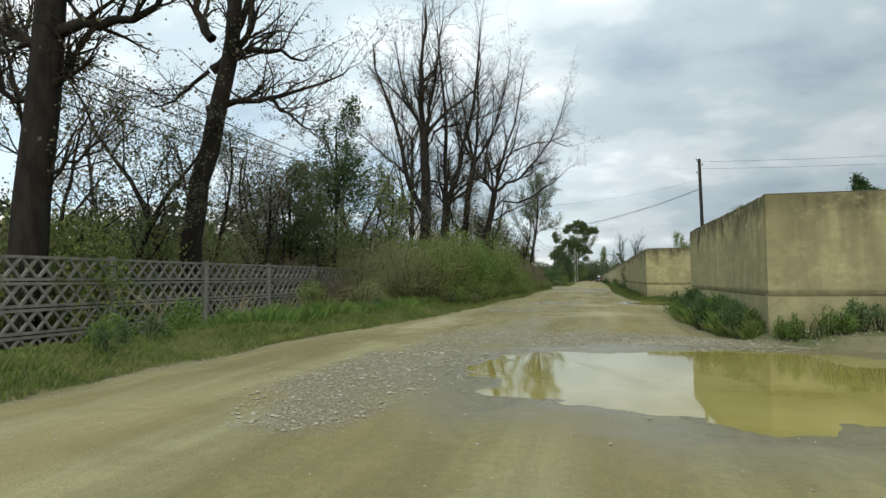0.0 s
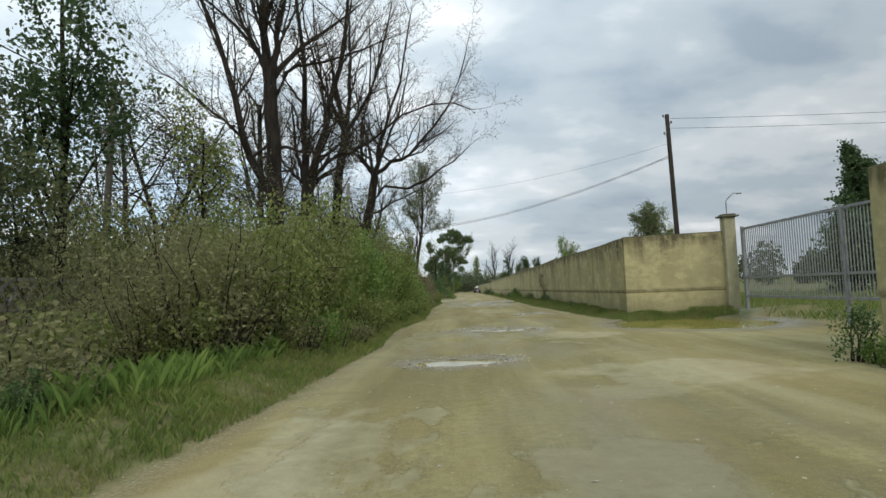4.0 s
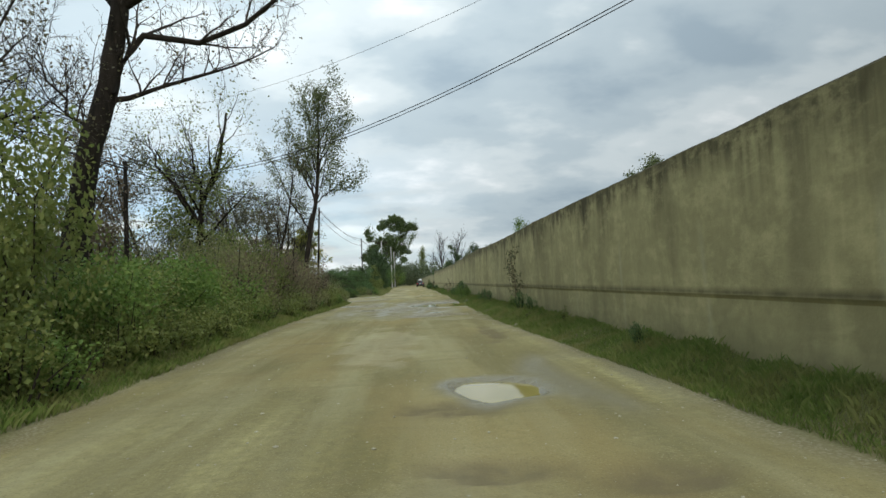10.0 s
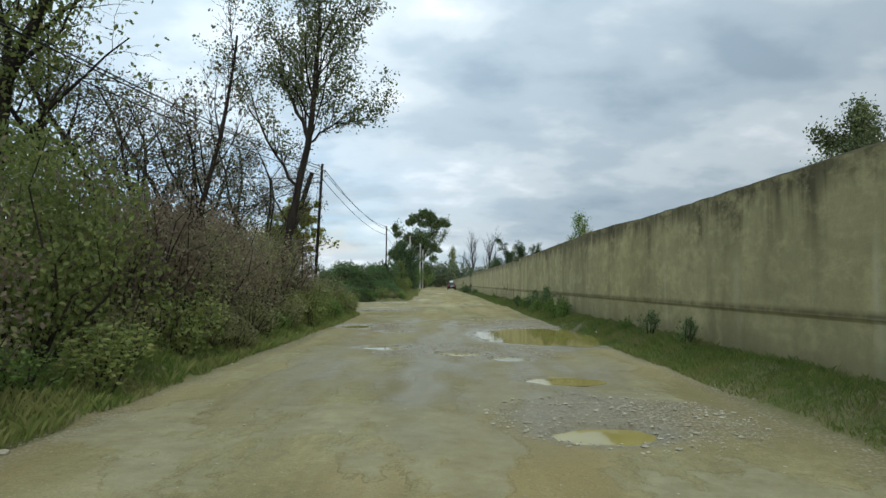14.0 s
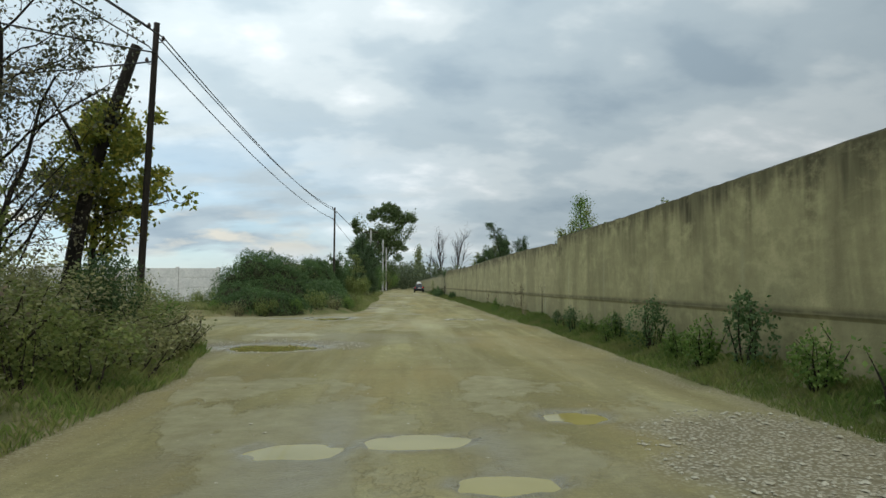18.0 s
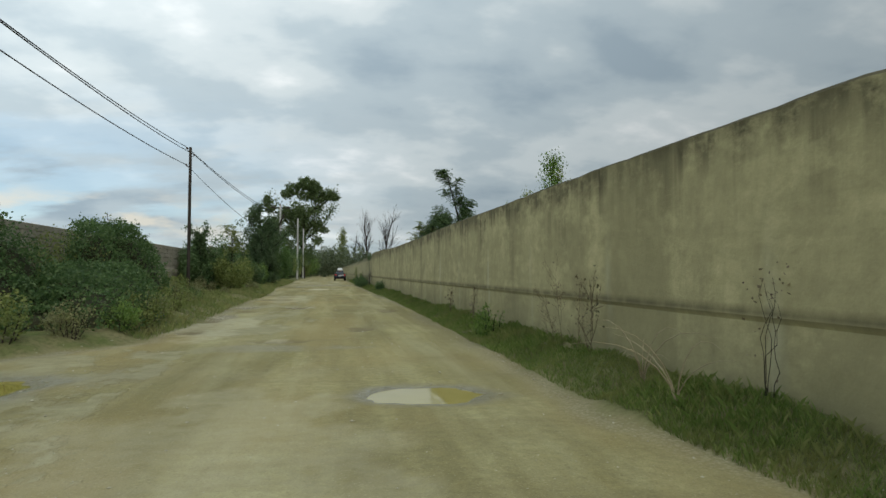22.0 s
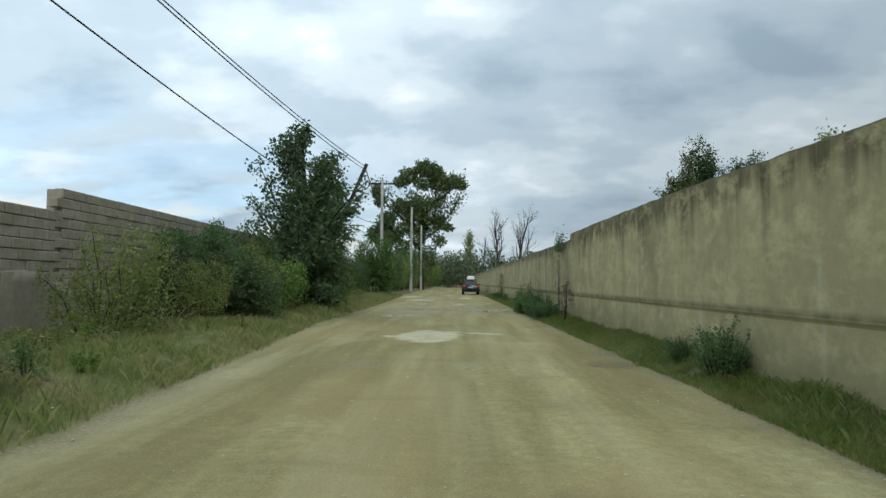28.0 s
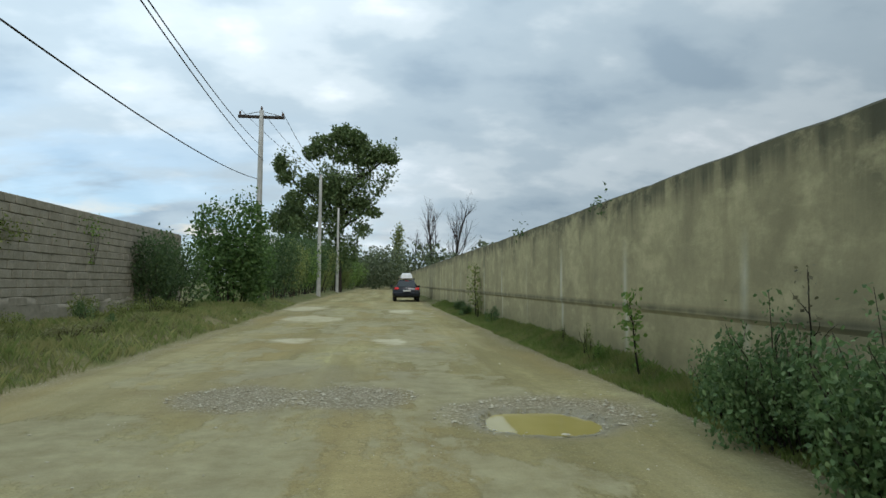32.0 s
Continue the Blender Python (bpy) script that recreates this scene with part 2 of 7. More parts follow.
    relief = m.math("ADD", m.math("MULTIPLY", fine, 0.5), m.math("MULTIPLY", m.noise(38.0, 3.0), 0.5))
    relief = m.math("ADD", relief, m.ramp(slab, (0.48, 0.0), (0.52, 0.6)))
    m.bump(relief, 0.8, 0.035)
    return m.mat


def water_material():
    m = Mat("muddy_puddle_water", 0.04, spec=0.5)
    m.color(m.mix(m.ramp(m.noise(0.7, 3.0), (0.4, 0.0), (0.6, 1.0)), (0.29, 0.245, 0.06), (0.35, 0.30, 0.09)))
    m.p.inputs["IOR"].default_value = 1.33
    m.bump(m.noise(2.2, 2.0), 0.04, 0.01)
    return m.mat


def plaster_material(name, light, dark, stain, streaks=1.0, top=2.8, joint=0.35):
    m = Mat(name, 0.93, spec=0.12)
    blotch = m.noise(0.55, 6.0, 0.62)
    fine = m.noise(6.0, 6.0, 0.7)
    run = m.noise(1.5, 5.0, 0.6, m.where((1.0, 1.0, 0.07)))
    run2 = m.noise(3.4, 3.0, 0.55, m.where((1.0, 1.0, 0.10)))
    z = m.xyz("Z")
    base = m.mix(m.ramp(blotch, (0.36, 0.0), (0.64, 1.0)), light, dark)
    base = m.mix(m.ramp(fine, (0.33, 0.22), (0.58, 0.0)), base, stain)
    boards = m.noise(2.2, 4.0, 0.6, m.where((0.12, 0.12, 2.6)))
    base = m.mix(m.ramp(boards, (0.38, 0.45), (0.56, 0.0)), base, dark)
    # runs of grime below the top edge and pale lime runs
    high = m.math("MULTIPLY", m.math("SUBTRACT", z, top - 1.15), 0.9, True)
    grime = m.math("MULTIPLY", m.math("MULTIPLY", m.ramp(run, (0.49, 0.0), (0.66, 1.0)), high), 1.25 * streaks, True)
    base = m.mix(grime, base, stain)
    edge = m.math("MULTIPLY", m.math("SUBTRACT", m.math("ADD", z, m.math("MULTIPLY", m.math("SUBTRACT", run2, 0.5), 0.8)), top - 0.36), 3.2, True)
    base = m.mix(m.math("MULTIPLY", edge, m.ramp(run2, (0.34, 0.55), (0.60, 0.95))), base, stain)
    base = m.mix(m.math("MULTIPLY", m.ramp(run2, (0.60, 0.0), (0.74, 0.3)), streaks), base, tuple(min(1.0, c * 1.35) for c in light))
    # pale lime runs below the joints of the casting bays, and a darker line above the plinth
    u = m.math("DIVIDE", m.math("ADD", m.xyz("Y"), m.math("MULTIPLY", m.noise(0.8, 3.0, 0.5, m.where((1.0, 1.0, 0.12))), 0.9)), 3.2)
    bay = m.math("ABSOLUTE", m.math("SUBTRACT", m.math("FRACT", u), 0.10))
    bay = m.math("SUBTRACT", 1.0, m.math("MULTIPLY", bay, 27.0), True)
    reach = m.math("MULTIPLY", m.math("SUBTRACT", 2.45, m.math("ADD", z, m.math("MULTIPLY", m.noise(0.23, 2.0), 0.9))), 1.6, True)
    base = m.mix(m.math("MULTIPLY", m.math("MULTIPLY", bay, reach), m.math("MULTIPLY", m.ramp(m.noise(0.31, 2.0), (0.36, 0.25), (0.54, 1.0)), joint)), base, (0.60, 0.595, 0.47))
    bloom = m.noise(1.7, 7.0, 0.68, m.where((1.0, 1.0, 1.6)))
    base = m.mix(m.ramp(bloom, (0.49, 0.0), (0.67, 0.58)), base, tuple(min(1.0, c * 1.3) for c in light))
    smear = m.noise(0.5, 5.0, 0.6, m.where((1.0, 1.0, 0.45)), 0.8)
    base = m.mix(m.ramp(smear, (0.52, 0.0), (0.63, 0.55)), base, tuple(0.72 * c for c in dark))
    trowel = m.noise(3.0, 6.0, 0.7, m.where((1.0, 0.35, 1.0)), 0.6)
    base = m.mix(m.ramp(trowel, (0.56, 0.0), (0.68, 0.3)), base, tuple(min(1.0, c * 1.25) for c in light))
    foot = m.math("MULTIPLY", m.math("SUBTRACT", m.math("ADD", 0.42, m.math("MULTIPLY", m.noise(0.8, 4.0), 0.6)), z), 2.2, True)
    base = m.mix(m.math("MULTIPLY", foot, 0.45), base, (0.18, 0.17, 0.09))
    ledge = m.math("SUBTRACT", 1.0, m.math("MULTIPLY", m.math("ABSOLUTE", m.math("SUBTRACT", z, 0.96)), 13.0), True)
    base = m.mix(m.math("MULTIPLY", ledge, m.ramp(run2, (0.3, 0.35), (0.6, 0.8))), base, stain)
    # dark damp runs down the joints of the bays; faces that point up are darkened
    v = m.math("DIVIDE", m.math("ADD", m.xyz("Y"), m.math("MULTIPLY", m.noise(0.6, 4.0, 0.55, m.where((1.0, 1.0, 0.2))), 1.6)), 3.2)
    damp = m.math("SUBTRACT", 1.0, m.math("MULTIPLY", m.math("ABSOLUTE", m.math("SUBTRACT", m.math("FRACT", v), 0.55)), 11.0), True)
    damp = m.math("MULTIPLY", damp, m.ramp(m.noise(0.24, 3.0), (0.40, 0.0), (0.58, 0.42)))
    base = m.mix(damp, base, tuple(1.6 * c for c in stain))
    up = m.N("ShaderNodeSeparateXYZ")
    m.put(up.inputs[0], m.geo.outputs["Normal"])
    base = m.mix(m.ramp(up.outputs["Z"], (0.25, 0.0), (0.6, 0.9)), base, tuple(0.8 * c for c in stain))
    m.color(base)
    m.bump(m.math("ADD", m.math("MULTIPLY", fine, 0.6), m.math("MULTIPLY", m.noise(30.0, 3.0), 0.4)), 0.35, 0.02)
    return m.mat


def rough_material(name, a, b, scale=4.0, rough=0.9, bump=0.4, metal=0.0, spec=0.2, stretch=(1, 1, 1), objspace=False):
    m = Mat(name, rough, metal, spec)
    n = m.noise(scale, 5.0, 0.6, m.where(stretch, not objspace))
    f = m.noise(scale * 7, 4.0, 0.6, m.where(stretch, not objspace))
    c = m.mix(m.ramp(n, (0.36, 0.0), (0.64, 1.0)), a, b)
    c = m.mix(m.ramp(f, (0.3, 0.35), (0.6, 0.0)), c, tuple(x * 0.55 for x in a))
    m.color(c)
    if bump:
        m.bump(m.math("ADD", m.math("MULTIPLY", n, 0.5), m.math("MULTIPLY", f, 0.5)), bump, 0.02)
    return m.mat


def leaf_material(name, a, b, c, through_light=0.36, patch=None):
    m = Mat(name, 0.55, spec=0.25)
    a, b, c = (tuple(1.15 * x for x in v) for v in (a, b, c))
    isl = m.geo.outputs["Random Per Island"]
    col = m.ramp(isl, (0.0, a), (0.5, b), (1.0, c))
    col = m.mix(m.ramp(m.noise(0.9, 3.0), (0.35, 0.45), (0.65, 0.0)), col, tuple(x * 0.6 for x in a))
    if patch:
        col = m.mix(m.ramp(m.noise(1.3, 4.0, 0.6), (0.46, 0.0), (0.62, 0.75)), col, patch)
    m.color(col)
    tr = m.N("ShaderNodeBsdfTranslucent")
    m.put(tr.inputs["Color"], m.mix(0.5, col, tuple(min(1, x * 1.6) for x in b)))
    mix = m.N("ShaderNodeMixShader")
    mix.inputs[0].default_value = through_light
    out = [n for n in m.nt.nodes if n.type == "OUTPUT_MATERIAL"][0]
    m.nt.links.new(m.p.outputs[0], mix.inputs[1])
    m.nt.links.new(tr.outputs[0], mix.inputs[2])
    m.nt.links.new(mix.outputs[0], out.inputs[0])
    return m.mat


def plain(name, col, rough=0.5, metal=0.0, spec=0.4, emit=None):
    m = Mat(name, rough, metal, spec)
    m.color(m.mix(m.ramp(m.noise(3.0, 4.0), (0.35, 0.0), (0.65, 1.0)), col, tuple(c * 0.82 for c in col)))
    if emit:
        m.p.inputs["Emission Color"].default_value = (*emit[:3], 1)
        m.p.inputs["Emission Strength"].default_value = emit[3]
    return m.mat


M_GROUND, M_WATER = ground_material(), water_material()
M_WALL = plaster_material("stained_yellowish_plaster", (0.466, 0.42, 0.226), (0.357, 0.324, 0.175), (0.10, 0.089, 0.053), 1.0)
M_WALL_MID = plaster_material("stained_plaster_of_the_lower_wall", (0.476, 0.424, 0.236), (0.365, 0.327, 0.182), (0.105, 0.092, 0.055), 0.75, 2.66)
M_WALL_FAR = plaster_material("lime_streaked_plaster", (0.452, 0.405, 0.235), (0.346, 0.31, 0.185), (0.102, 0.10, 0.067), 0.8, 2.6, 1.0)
M_BLOCK = rough_material("grey_concrete_block", (0.27, 0.245, 0.185), (0.36, 0.33, 0.26), 3.0, 0.95, 0.7)
M_RENDER = rough_material("rough_cement_render", (0.255, 0.235, 0.18), (0.34, 0.31, 0.24), 1.2, 0.95, 0.6)
M_PANEL = rough_material("pale_precast_concrete", (0.58, 0.585, 0.56), (0.70, 0.695, 0.66), 1.6, 0.9, 0.25)
M_LATTICE = rough_material("weathered_lattice_concrete", (0.21, 0.20, 0.175), (0.33, 0.315, 0.27), 5.0, 0.95, 0.5)
M_PILLAR = rough_material("weathered_pillar_plaster", (0.42, 0.395, 0.255), (0.30, 0.285, 0.185), 2.0, 0.93, 0.4)
M_CAP = rough_material("dark_mossy_concrete", (0.11, 0.105, 0.08), (0.17, 0.16, 0.12), 6.0, 0.95, 0.5)
M_GATE = rough_material("grey_painted_steel", (0.24, 0.25, 0.26), (0.32, 0.33, 0.33), 5.0, 0.5, 0.1, 0.3)
M_BARK = rough_material("dark_furrowed_bark", (0.018, 0.015, 0.012), (0.042, 0.035, 0.027), 5.0, 0.95, 1.0, stretch=(1, 1, 0.25))
M_TWIG = rough_material("thin_dark_twig_bark", (0.03, 0.025, 0.02), (0.065, 0.053, 0.04), 8.0, 0.95, 0.0)
M_WOOD = rough_material("old_tarred_pole_wood", (0.03, 0.025, 0.02), (0.06, 0.05, 0.04), 3.0, 0.9, 0.6, stretch=(4, 4, 0.3))
M_CONC = rough_material("pale_pole_concrete", (0.36, 0.355, 0.33), (0.46, 0.45, 0.41), 2.5, 0.9, 0.3)
M_WEATHERED = rough_material("weathered_pole_concrete", (0.13, 0.13, 0.105), (0.22, 0.215, 0.18), 2.5, 0.9, 0.4)
M_WIRE = plain("black_cable", (0.02, 0.02, 0.022), 0.6)
M_CERAMIC = plain("brown_insulator_glaze", (0.10, 0.06, 0.04), 0.3)
M_STONE = rough_material("pale_limestone_gravel", (0.32, 0.295, 0.21), (0.54, 0.515, 0.40), 9.0, 0.9, 0.3)
L_OLIVE = leaf_material("olive_leaves", (0.088, 0.121, 0.031), (0.166, 0.205, 0.058), (0.282, 0.293, 0.098))
L_DARK = leaf_material("dark_green_leaves", (0.036, 0.066, 0.026), (0.066, 0.110, 0.042), (0.118, 0.168, 0.064))
L_FRESH = leaf_material("fresh_green_leaves", (0.075, 0.135, 0.032), (0.14, 0.225, 0.052), (0.24, 0.32, 0.085))
L_YELLOW = leaf_material("yellowing_leaves", (0.085, 0.12, 0.028), (0.235, 0.255, 0.05), (0.60, 0.48, 0.085), 0.42)
M_STEM = rough_material("dry_brown_stems", (0.13, 0.10, 0.062), (0.21, 0.165, 0.105), 8.0, 0.9, 0.0)
M_STRAW = rough_material("dry_straw_stalks", (0.30, 0.25, 0.15), (0.42, 0.36, 0.23), 8.0, 0.9, 0.0)
L_BROWN = leaf_material("reddish_dry_leaves", (0.11, 0.085, 0.062), (0.19, 0.145, 0.10), (0.27, 0.23, 0.14))
L_BRAMBLE = leaf_material("bramble_leaves", (0.05, 0.095, 0.036), (0.10, 0.165, 0.06), (0.18, 0.25, 0.11))
L_GREY = leaf_material("greyish_autumn_leaves", (0.07, 0.068, 0.042), (0.135, 0.125, 0.07), (0.21, 0.19, 0.105), 0.22)
L_COPSE = leaf_material("dull_copse_leaves", (0.055, 0.062, 0.032), (0.10, 0.108, 0.052), (0.17, 0.165, 0.085), 0.22)
L_LEAFY = leaf_material("dull_green_tree_leaves", (0.065, 0.085, 0.036), (0.12, 0.145, 0.06), (0.20, 0.215, 0.10), 0.3)
L_MIXED = leaf_material("mixed_hedge_leaves", (0.13, 0.12, 0.07), (0.20, 0.215, 0.088), (0.33, 0.315, 0.15), 0.42)
L_DRYGRASS = leaf_material("dry_verge_grass", (0.10, 0.145, 0.04), (0.18, 0.22, 0.07), (0.33, 0.31, 0.14), 0.36, (0.27, 0.245, 0.11))
L_GRASS = leaf_material("verge_grass", (0.085, 0.135, 0.03), (0.15, 0.215, 0.05), (0.29, 0.29, 0.115), 0.36, (0.27, 0.25, 0.10))


# ---- mesh helpers ----
def mesh_of(name, verts, faces, mat, smooth=False):
    me = bpy.data.meshes.new(name)
    me.from_pydata(np.asarray(verts, float).tolist(), [], [list(f) for f in faces] if not isinstance(faces, np.ndarray) else faces.tolist())
    me.materials.append(mat)
    if smooth:
        me.polygons.foreach_set("use_smooth", [True] * len(me.polygons))
    me.update()
    return me


def place(name, me, parent=None, label="", m=None):
    ob = new(name, me)
    if parent is not None:
        ob.parent = parent
    if m is not None:
        ob.matrix_basis = m
    if label:
        tagged(ob, label)
    return ob


def part(name, bm, mat, parent, label="", smooth=False):
    """Links a bmesh as one mesh object under a thing or a part."""
    me = bpy.data.meshes.new(name)
    bm.to_mesh(me)
    bm.free()
    me.materials.append(mat)
    if smooth:
        me.polygons.foreach_set("use_smooth", [True] * len(me.polygons))
    return place(name, me, parent, label)


def box(bm, x0, y0, z0, x1, y1, z1, bevel=0.0, m=None):
    made = bmesh.ops.create_cube(bm, size=1.0)["verts"]
    mat = Matrix.LocRotScale(((x0 + x1) / 2, (y0 + y1) / 2, (z0 + z1) / 2), None, (x1 - x0, y1 - y0, z1 - z0))
    bmesh.ops.transform(bm, matrix=m @ mat if m is not None else mat, verts=made)
    if bevel:
        edges = list({e for v in made for e in v.link_edges})
        bmesh.ops.bevel(bm, geom=edges, offset=bevel, segments=1, affect="EDGES")
    return bm


def boxed(*a, **k):
    return box(bmesh.new(), *a, **k)


def tubes(lines, sides=5):
    """Tapered tubes along polylines: (points, radii) each."""
    V, F, n0 = [], [], 0
    ang = np.arange(sides) * 2 * np.pi / sides
    ca, sa = np.cos(ang), np.sin(ang)
    for pts, rad in lines:
        pts = np.asarray(pts, float)
        d = np.gradient(pts, axis=0)
        d /= np.linalg.norm(d, axis=1)[:, None] + 1e-9
        ref = np.where(np.abs(d[:, 2:3]) < 0.9, np.array([[0, 0, 1.0]]), np.array([[1.0, 0, 0]]))
        a = np.cross(d, ref)
        a /= np.linalg.norm(a, axis=1)[:, None] + 1e-9
        b = np.cross(d, a)
        r = np.asarray(rad, float)[:, None, None]
        ring = pts[:, None, :] + r * (ca[None, :, None] * a[:, None, :] + sa[None, :, None] * b[:, None, :])
        V.append(ring.reshape(-1, 3))
        k = len(pts)
        i = np.arange(k - 1)[:, None] * sides
        j = np.arange(sides)[None, :]
        j2 = (j + 1) % sides
        q = np.stack([i + j, i + j2, i + sides + j2, i + sides + j], -1).reshape(-1, 4) + n0
        F.append(q)
        n0 += k * sides
    return np.concatenate(V), np.concatenate(F)


def leaf_quads(rng, centres, size, droop=0.3, aspect=0.62):
    """Small pointed leaves, each its own island, turned at random."""
    n = len(centres)
    d = rng.normal(size=(n, 3))
    d[:, 2] -= droop
    d /= np.linalg.norm(d, axis=1)[:, None]
    s = rng.normal(size=(n, 3))
    s -= (s * d).sum(1)[:, None] * d
    s /= np.linalg.norm(s, axis=1)[:, None]
    ln = size * rng.uniform(0.6, 1.35, n)[:, None]
    w = ln * aspect * 0.5
    nrm = np.cross(d, s)
    c = np.asarray(centres)
    V = np.stack([c, c + d * ln * 0.45 + s * w + nrm * ln * 0.06, c + d * ln, c + d * ln * 0.45 - s * w + nrm * ln * 0.06], 1).reshape(-1, 3)
    F = np.arange(4 * n).reshape(n, 4)
    return V, F


def fnoise(x, y, seed=0):
    """Smooth value noise on arrays, from -1 to 1."""
    x, y = np.asarray(x, float), np.asarray(y, float)
    xi, yi = np.floor(x).astype(np.int64), np.floor(y).astype(np.int64)
    fx, fy = x - xi, y - yi

    def h(a, b):
        n = (a * 374761393 + b * 668265263 + seed * 1442695041) & 0x7FFFFFFF
        n = ((n ^ (n >> 13)) * 1274126177) & 0x7FFFFFFF
        return ((n ^ (n >> 16)) & 0xFFFF) / 32767.5 - 1
    u, v = fx * fx * (3 - 2 * fx), fy * fy * (3 - 2 * fy)
    return (h(xi, yi) * (1 - u) + h(xi + 1, yi) * u) * (1 - v) + (h(xi, yi + 1) * (1 - u) + h(xi + 1, yi + 1) * u) * v


# ---- ground: one sheet with the worn road, raised verges and pot-holes ----
def left_edge(y):
    return np.interp(y, [-10, 12, 21, 29, 34, 43, 60, 75, 80, 81.6, 83, 85.4, 86.6, 88.2, 95.8, 97.0, 98.2, 99.2, 100.6, 103, 110, 117, 119.5, 126, 134, 140, 145, 149, 162, 182, 400],
                     [-3.9, -4.0, -3.2, -2.8, -3.1, -2.6, -3.1, -2.9, -3.0, -3.4, -3.6, -4.6, -6.8, -13, -13, -7.0, -3.4, -2.6, -2.1, -1.85, -2.0, -2.15, -1.95, -2.0, -2.4, -2.8, -2.75, -2.8, -2.8, -3.4, -3.4])


def right_edge(y):
    return np.interp(y, [-10, 9, 11.2, 12.4, 15, 20, 23, 25, 35.0, 35.8, 37.0, 39, 47, 57, 69, 80, 90, 95, 115, 135, 150, 400],
                     [40.0, 40.0, 30.0, 5.8, 4.9, 4.6, 4.8, 9.5, 9.5, 4.9, 4.35, 4.2, 4.0, 3.75, 3.9, 3.95, 4.3, 4.05, 4.35, 4.2, 4.3, 4.3])


# pot-holes that hold water: centre, half sizes, depth
HOLES = [(4.3, 9.2, 3.9, 3.1, 0.16), (-0.9, 25.6, 0.75, 0.55, 0.07), (0.7, 33.7, 0.75, 0.6, 0.07), (-0.55, 34.4, 0.4, 0.55, 0.06),
         (6.2, 33.8, 2.2, 2.9, 0.13), (2.2, 43.9, 0.55, 0.75, 0.08), (-0.85, 66.7, 0.55, 0.42, 0.07), (0.65, 65.7, 0.6, 0.4, 0.07),
         (1.5, 65.0, 0.35, 0.4, 0.05), (1.75, 59.4, 0.5, 0.35, 0.07), (1.9, 62.4, 0.5, 0.3, 0.05), (2.85, 70.2, 1.7, 2.85, 0.14), (-2.25, 73.3, 0.5, 0.9, 0.08), (-1.0, 71.1, 0.45, 0.4, 0.07),
         (-0.93, 74.0, 0.38, 0.24, 0.06), (-0.75, 75.9, 0.36, 0.22, 0.05), (0.15, 76.2, 0.42, 0.22, 0.06), (1.0, 74.1, 0.42, 0.26, 0.06), (0.68, 75.0, 0.36, 0.2, 0.05), (1.75, 77.1, 0.3, 0.25, 0.05), (-2.6, 84.2, 1.05, 0.75, 0.07), (2.4, 94.8, 0.6, 0.42, 0.06), (-0.8, 145.3, 0.42, 0.35, 0.06), (2.85, 149.9, 0.6, 0.5, 0.09), (-2.71, 95.44, 0.88, 1.17, 0.07)]
GRAVEL = [(-0.6, 9.0, 1.1, 3.6), (1.6, 14.0, 2.8, 1.5), (5.0, 13.2, 2.0, 1.0), (-0.9, 25.6, 1.2, 1.0), (0.2, 34.0, 1.6, 1.2), (0.8, 66.0, 1.7, 1.4), (2.0, 60.0, 1.2, 1.2), (2.6, 73.4, 2.0, 1.2),
          (-1.4, 72.4, 0.9, 1.6), (3.1, 75.4, 1.1, 1.7), (-2.6, 84.4, 1.8, 1.3), (-1.6, 107.0, 0.4, 1.2), (-0.2, 151.2, 0.7, 0.7), (1.0, 151.2, 0.7, 0.6), (2.9, 150.2, 1.0, 0.9), (0.4, 111.7, 0.5, 0.4), (-1.4, 111.5, 0.4, 0.6)]


# damp stretches: centre, half sizes, how damp
DAMP = [(3.3, 44.5, 0.8, 2.6, 0.7), (0.0, 71.5, 2.4, 7.0, 0.75), (0.3, 63.5, 3.0, 5.0, 0.8), (0.9, 17.5, 1.9, 5.5, 0.5), (-0.5, 27.0, 2.0, 3.0, 0.4), (0.4, 33.5, 1.6, 3.5, 0.6), (-1.0, 86.0, 3.0, 2.0, 0.35), (1.2, 10.0, 2.0, 4.0, 0.4), (1.8, 38.0, 1.2, 3.5, 0.35), (0.5, 152.0, 2.0, 2.0, 0.3), (-1.5, 96.5, 4.0, 0.8, 0.45), (-4.2, 95.4, 2.2, 0.9, 0.9), (-0.4, 99.2, 2.6, 0.5, 0.5), (0.3, 131.0, 1.5, 0.6, 0.4), (2.4, 156.0, 1.0, 0.6, 0.5)]


# pale dried crusts: centre, half sizes
CRUST = [(2.4, 23.4, 1.6, 1.2, 0.4), (1.2, 22.0, 0.9, 0.6, 0.35), (2.2, 30.6, 1.1, 1.0, 0.4), (-2.3, 18.2, 0.6, 3.0, 0.4), (0.35, 100.3, 0.4, 0.3, 0.6), (0.45, 111.4, 0.45, 0.3, 0.6), (0.8, 136.3, 0.75, 1.3, 1.0), (0.1, 136.2, 0.4, 0.3, 1.0), (1.9, 137.1, 0.6, 0.22, 0.9),
         (1.6, 157.5, 0.4, 0.8, 1.0), (2.3, 172.4, 0.6, 1.6, 1.0), (-0.4, 157.9, 0.5, 0.6, 0.8), (-1.2, 104.0, 0.9, 3.5, 0.5), (-2.8, 87.3, 0.9, 0.6, 0.8), (-1.0, 166.0, 0.9, 2.0, 0.7), (-2.0, 175.0, 1.0, 3.0, 0.8), (0.4, 92.0, 1.6, 3.0, 0.3), (-0.6, 120.0, 1.0, 4.0, 0.4), (0.6, 50.0, 0.8, 4.0, 0.35)]


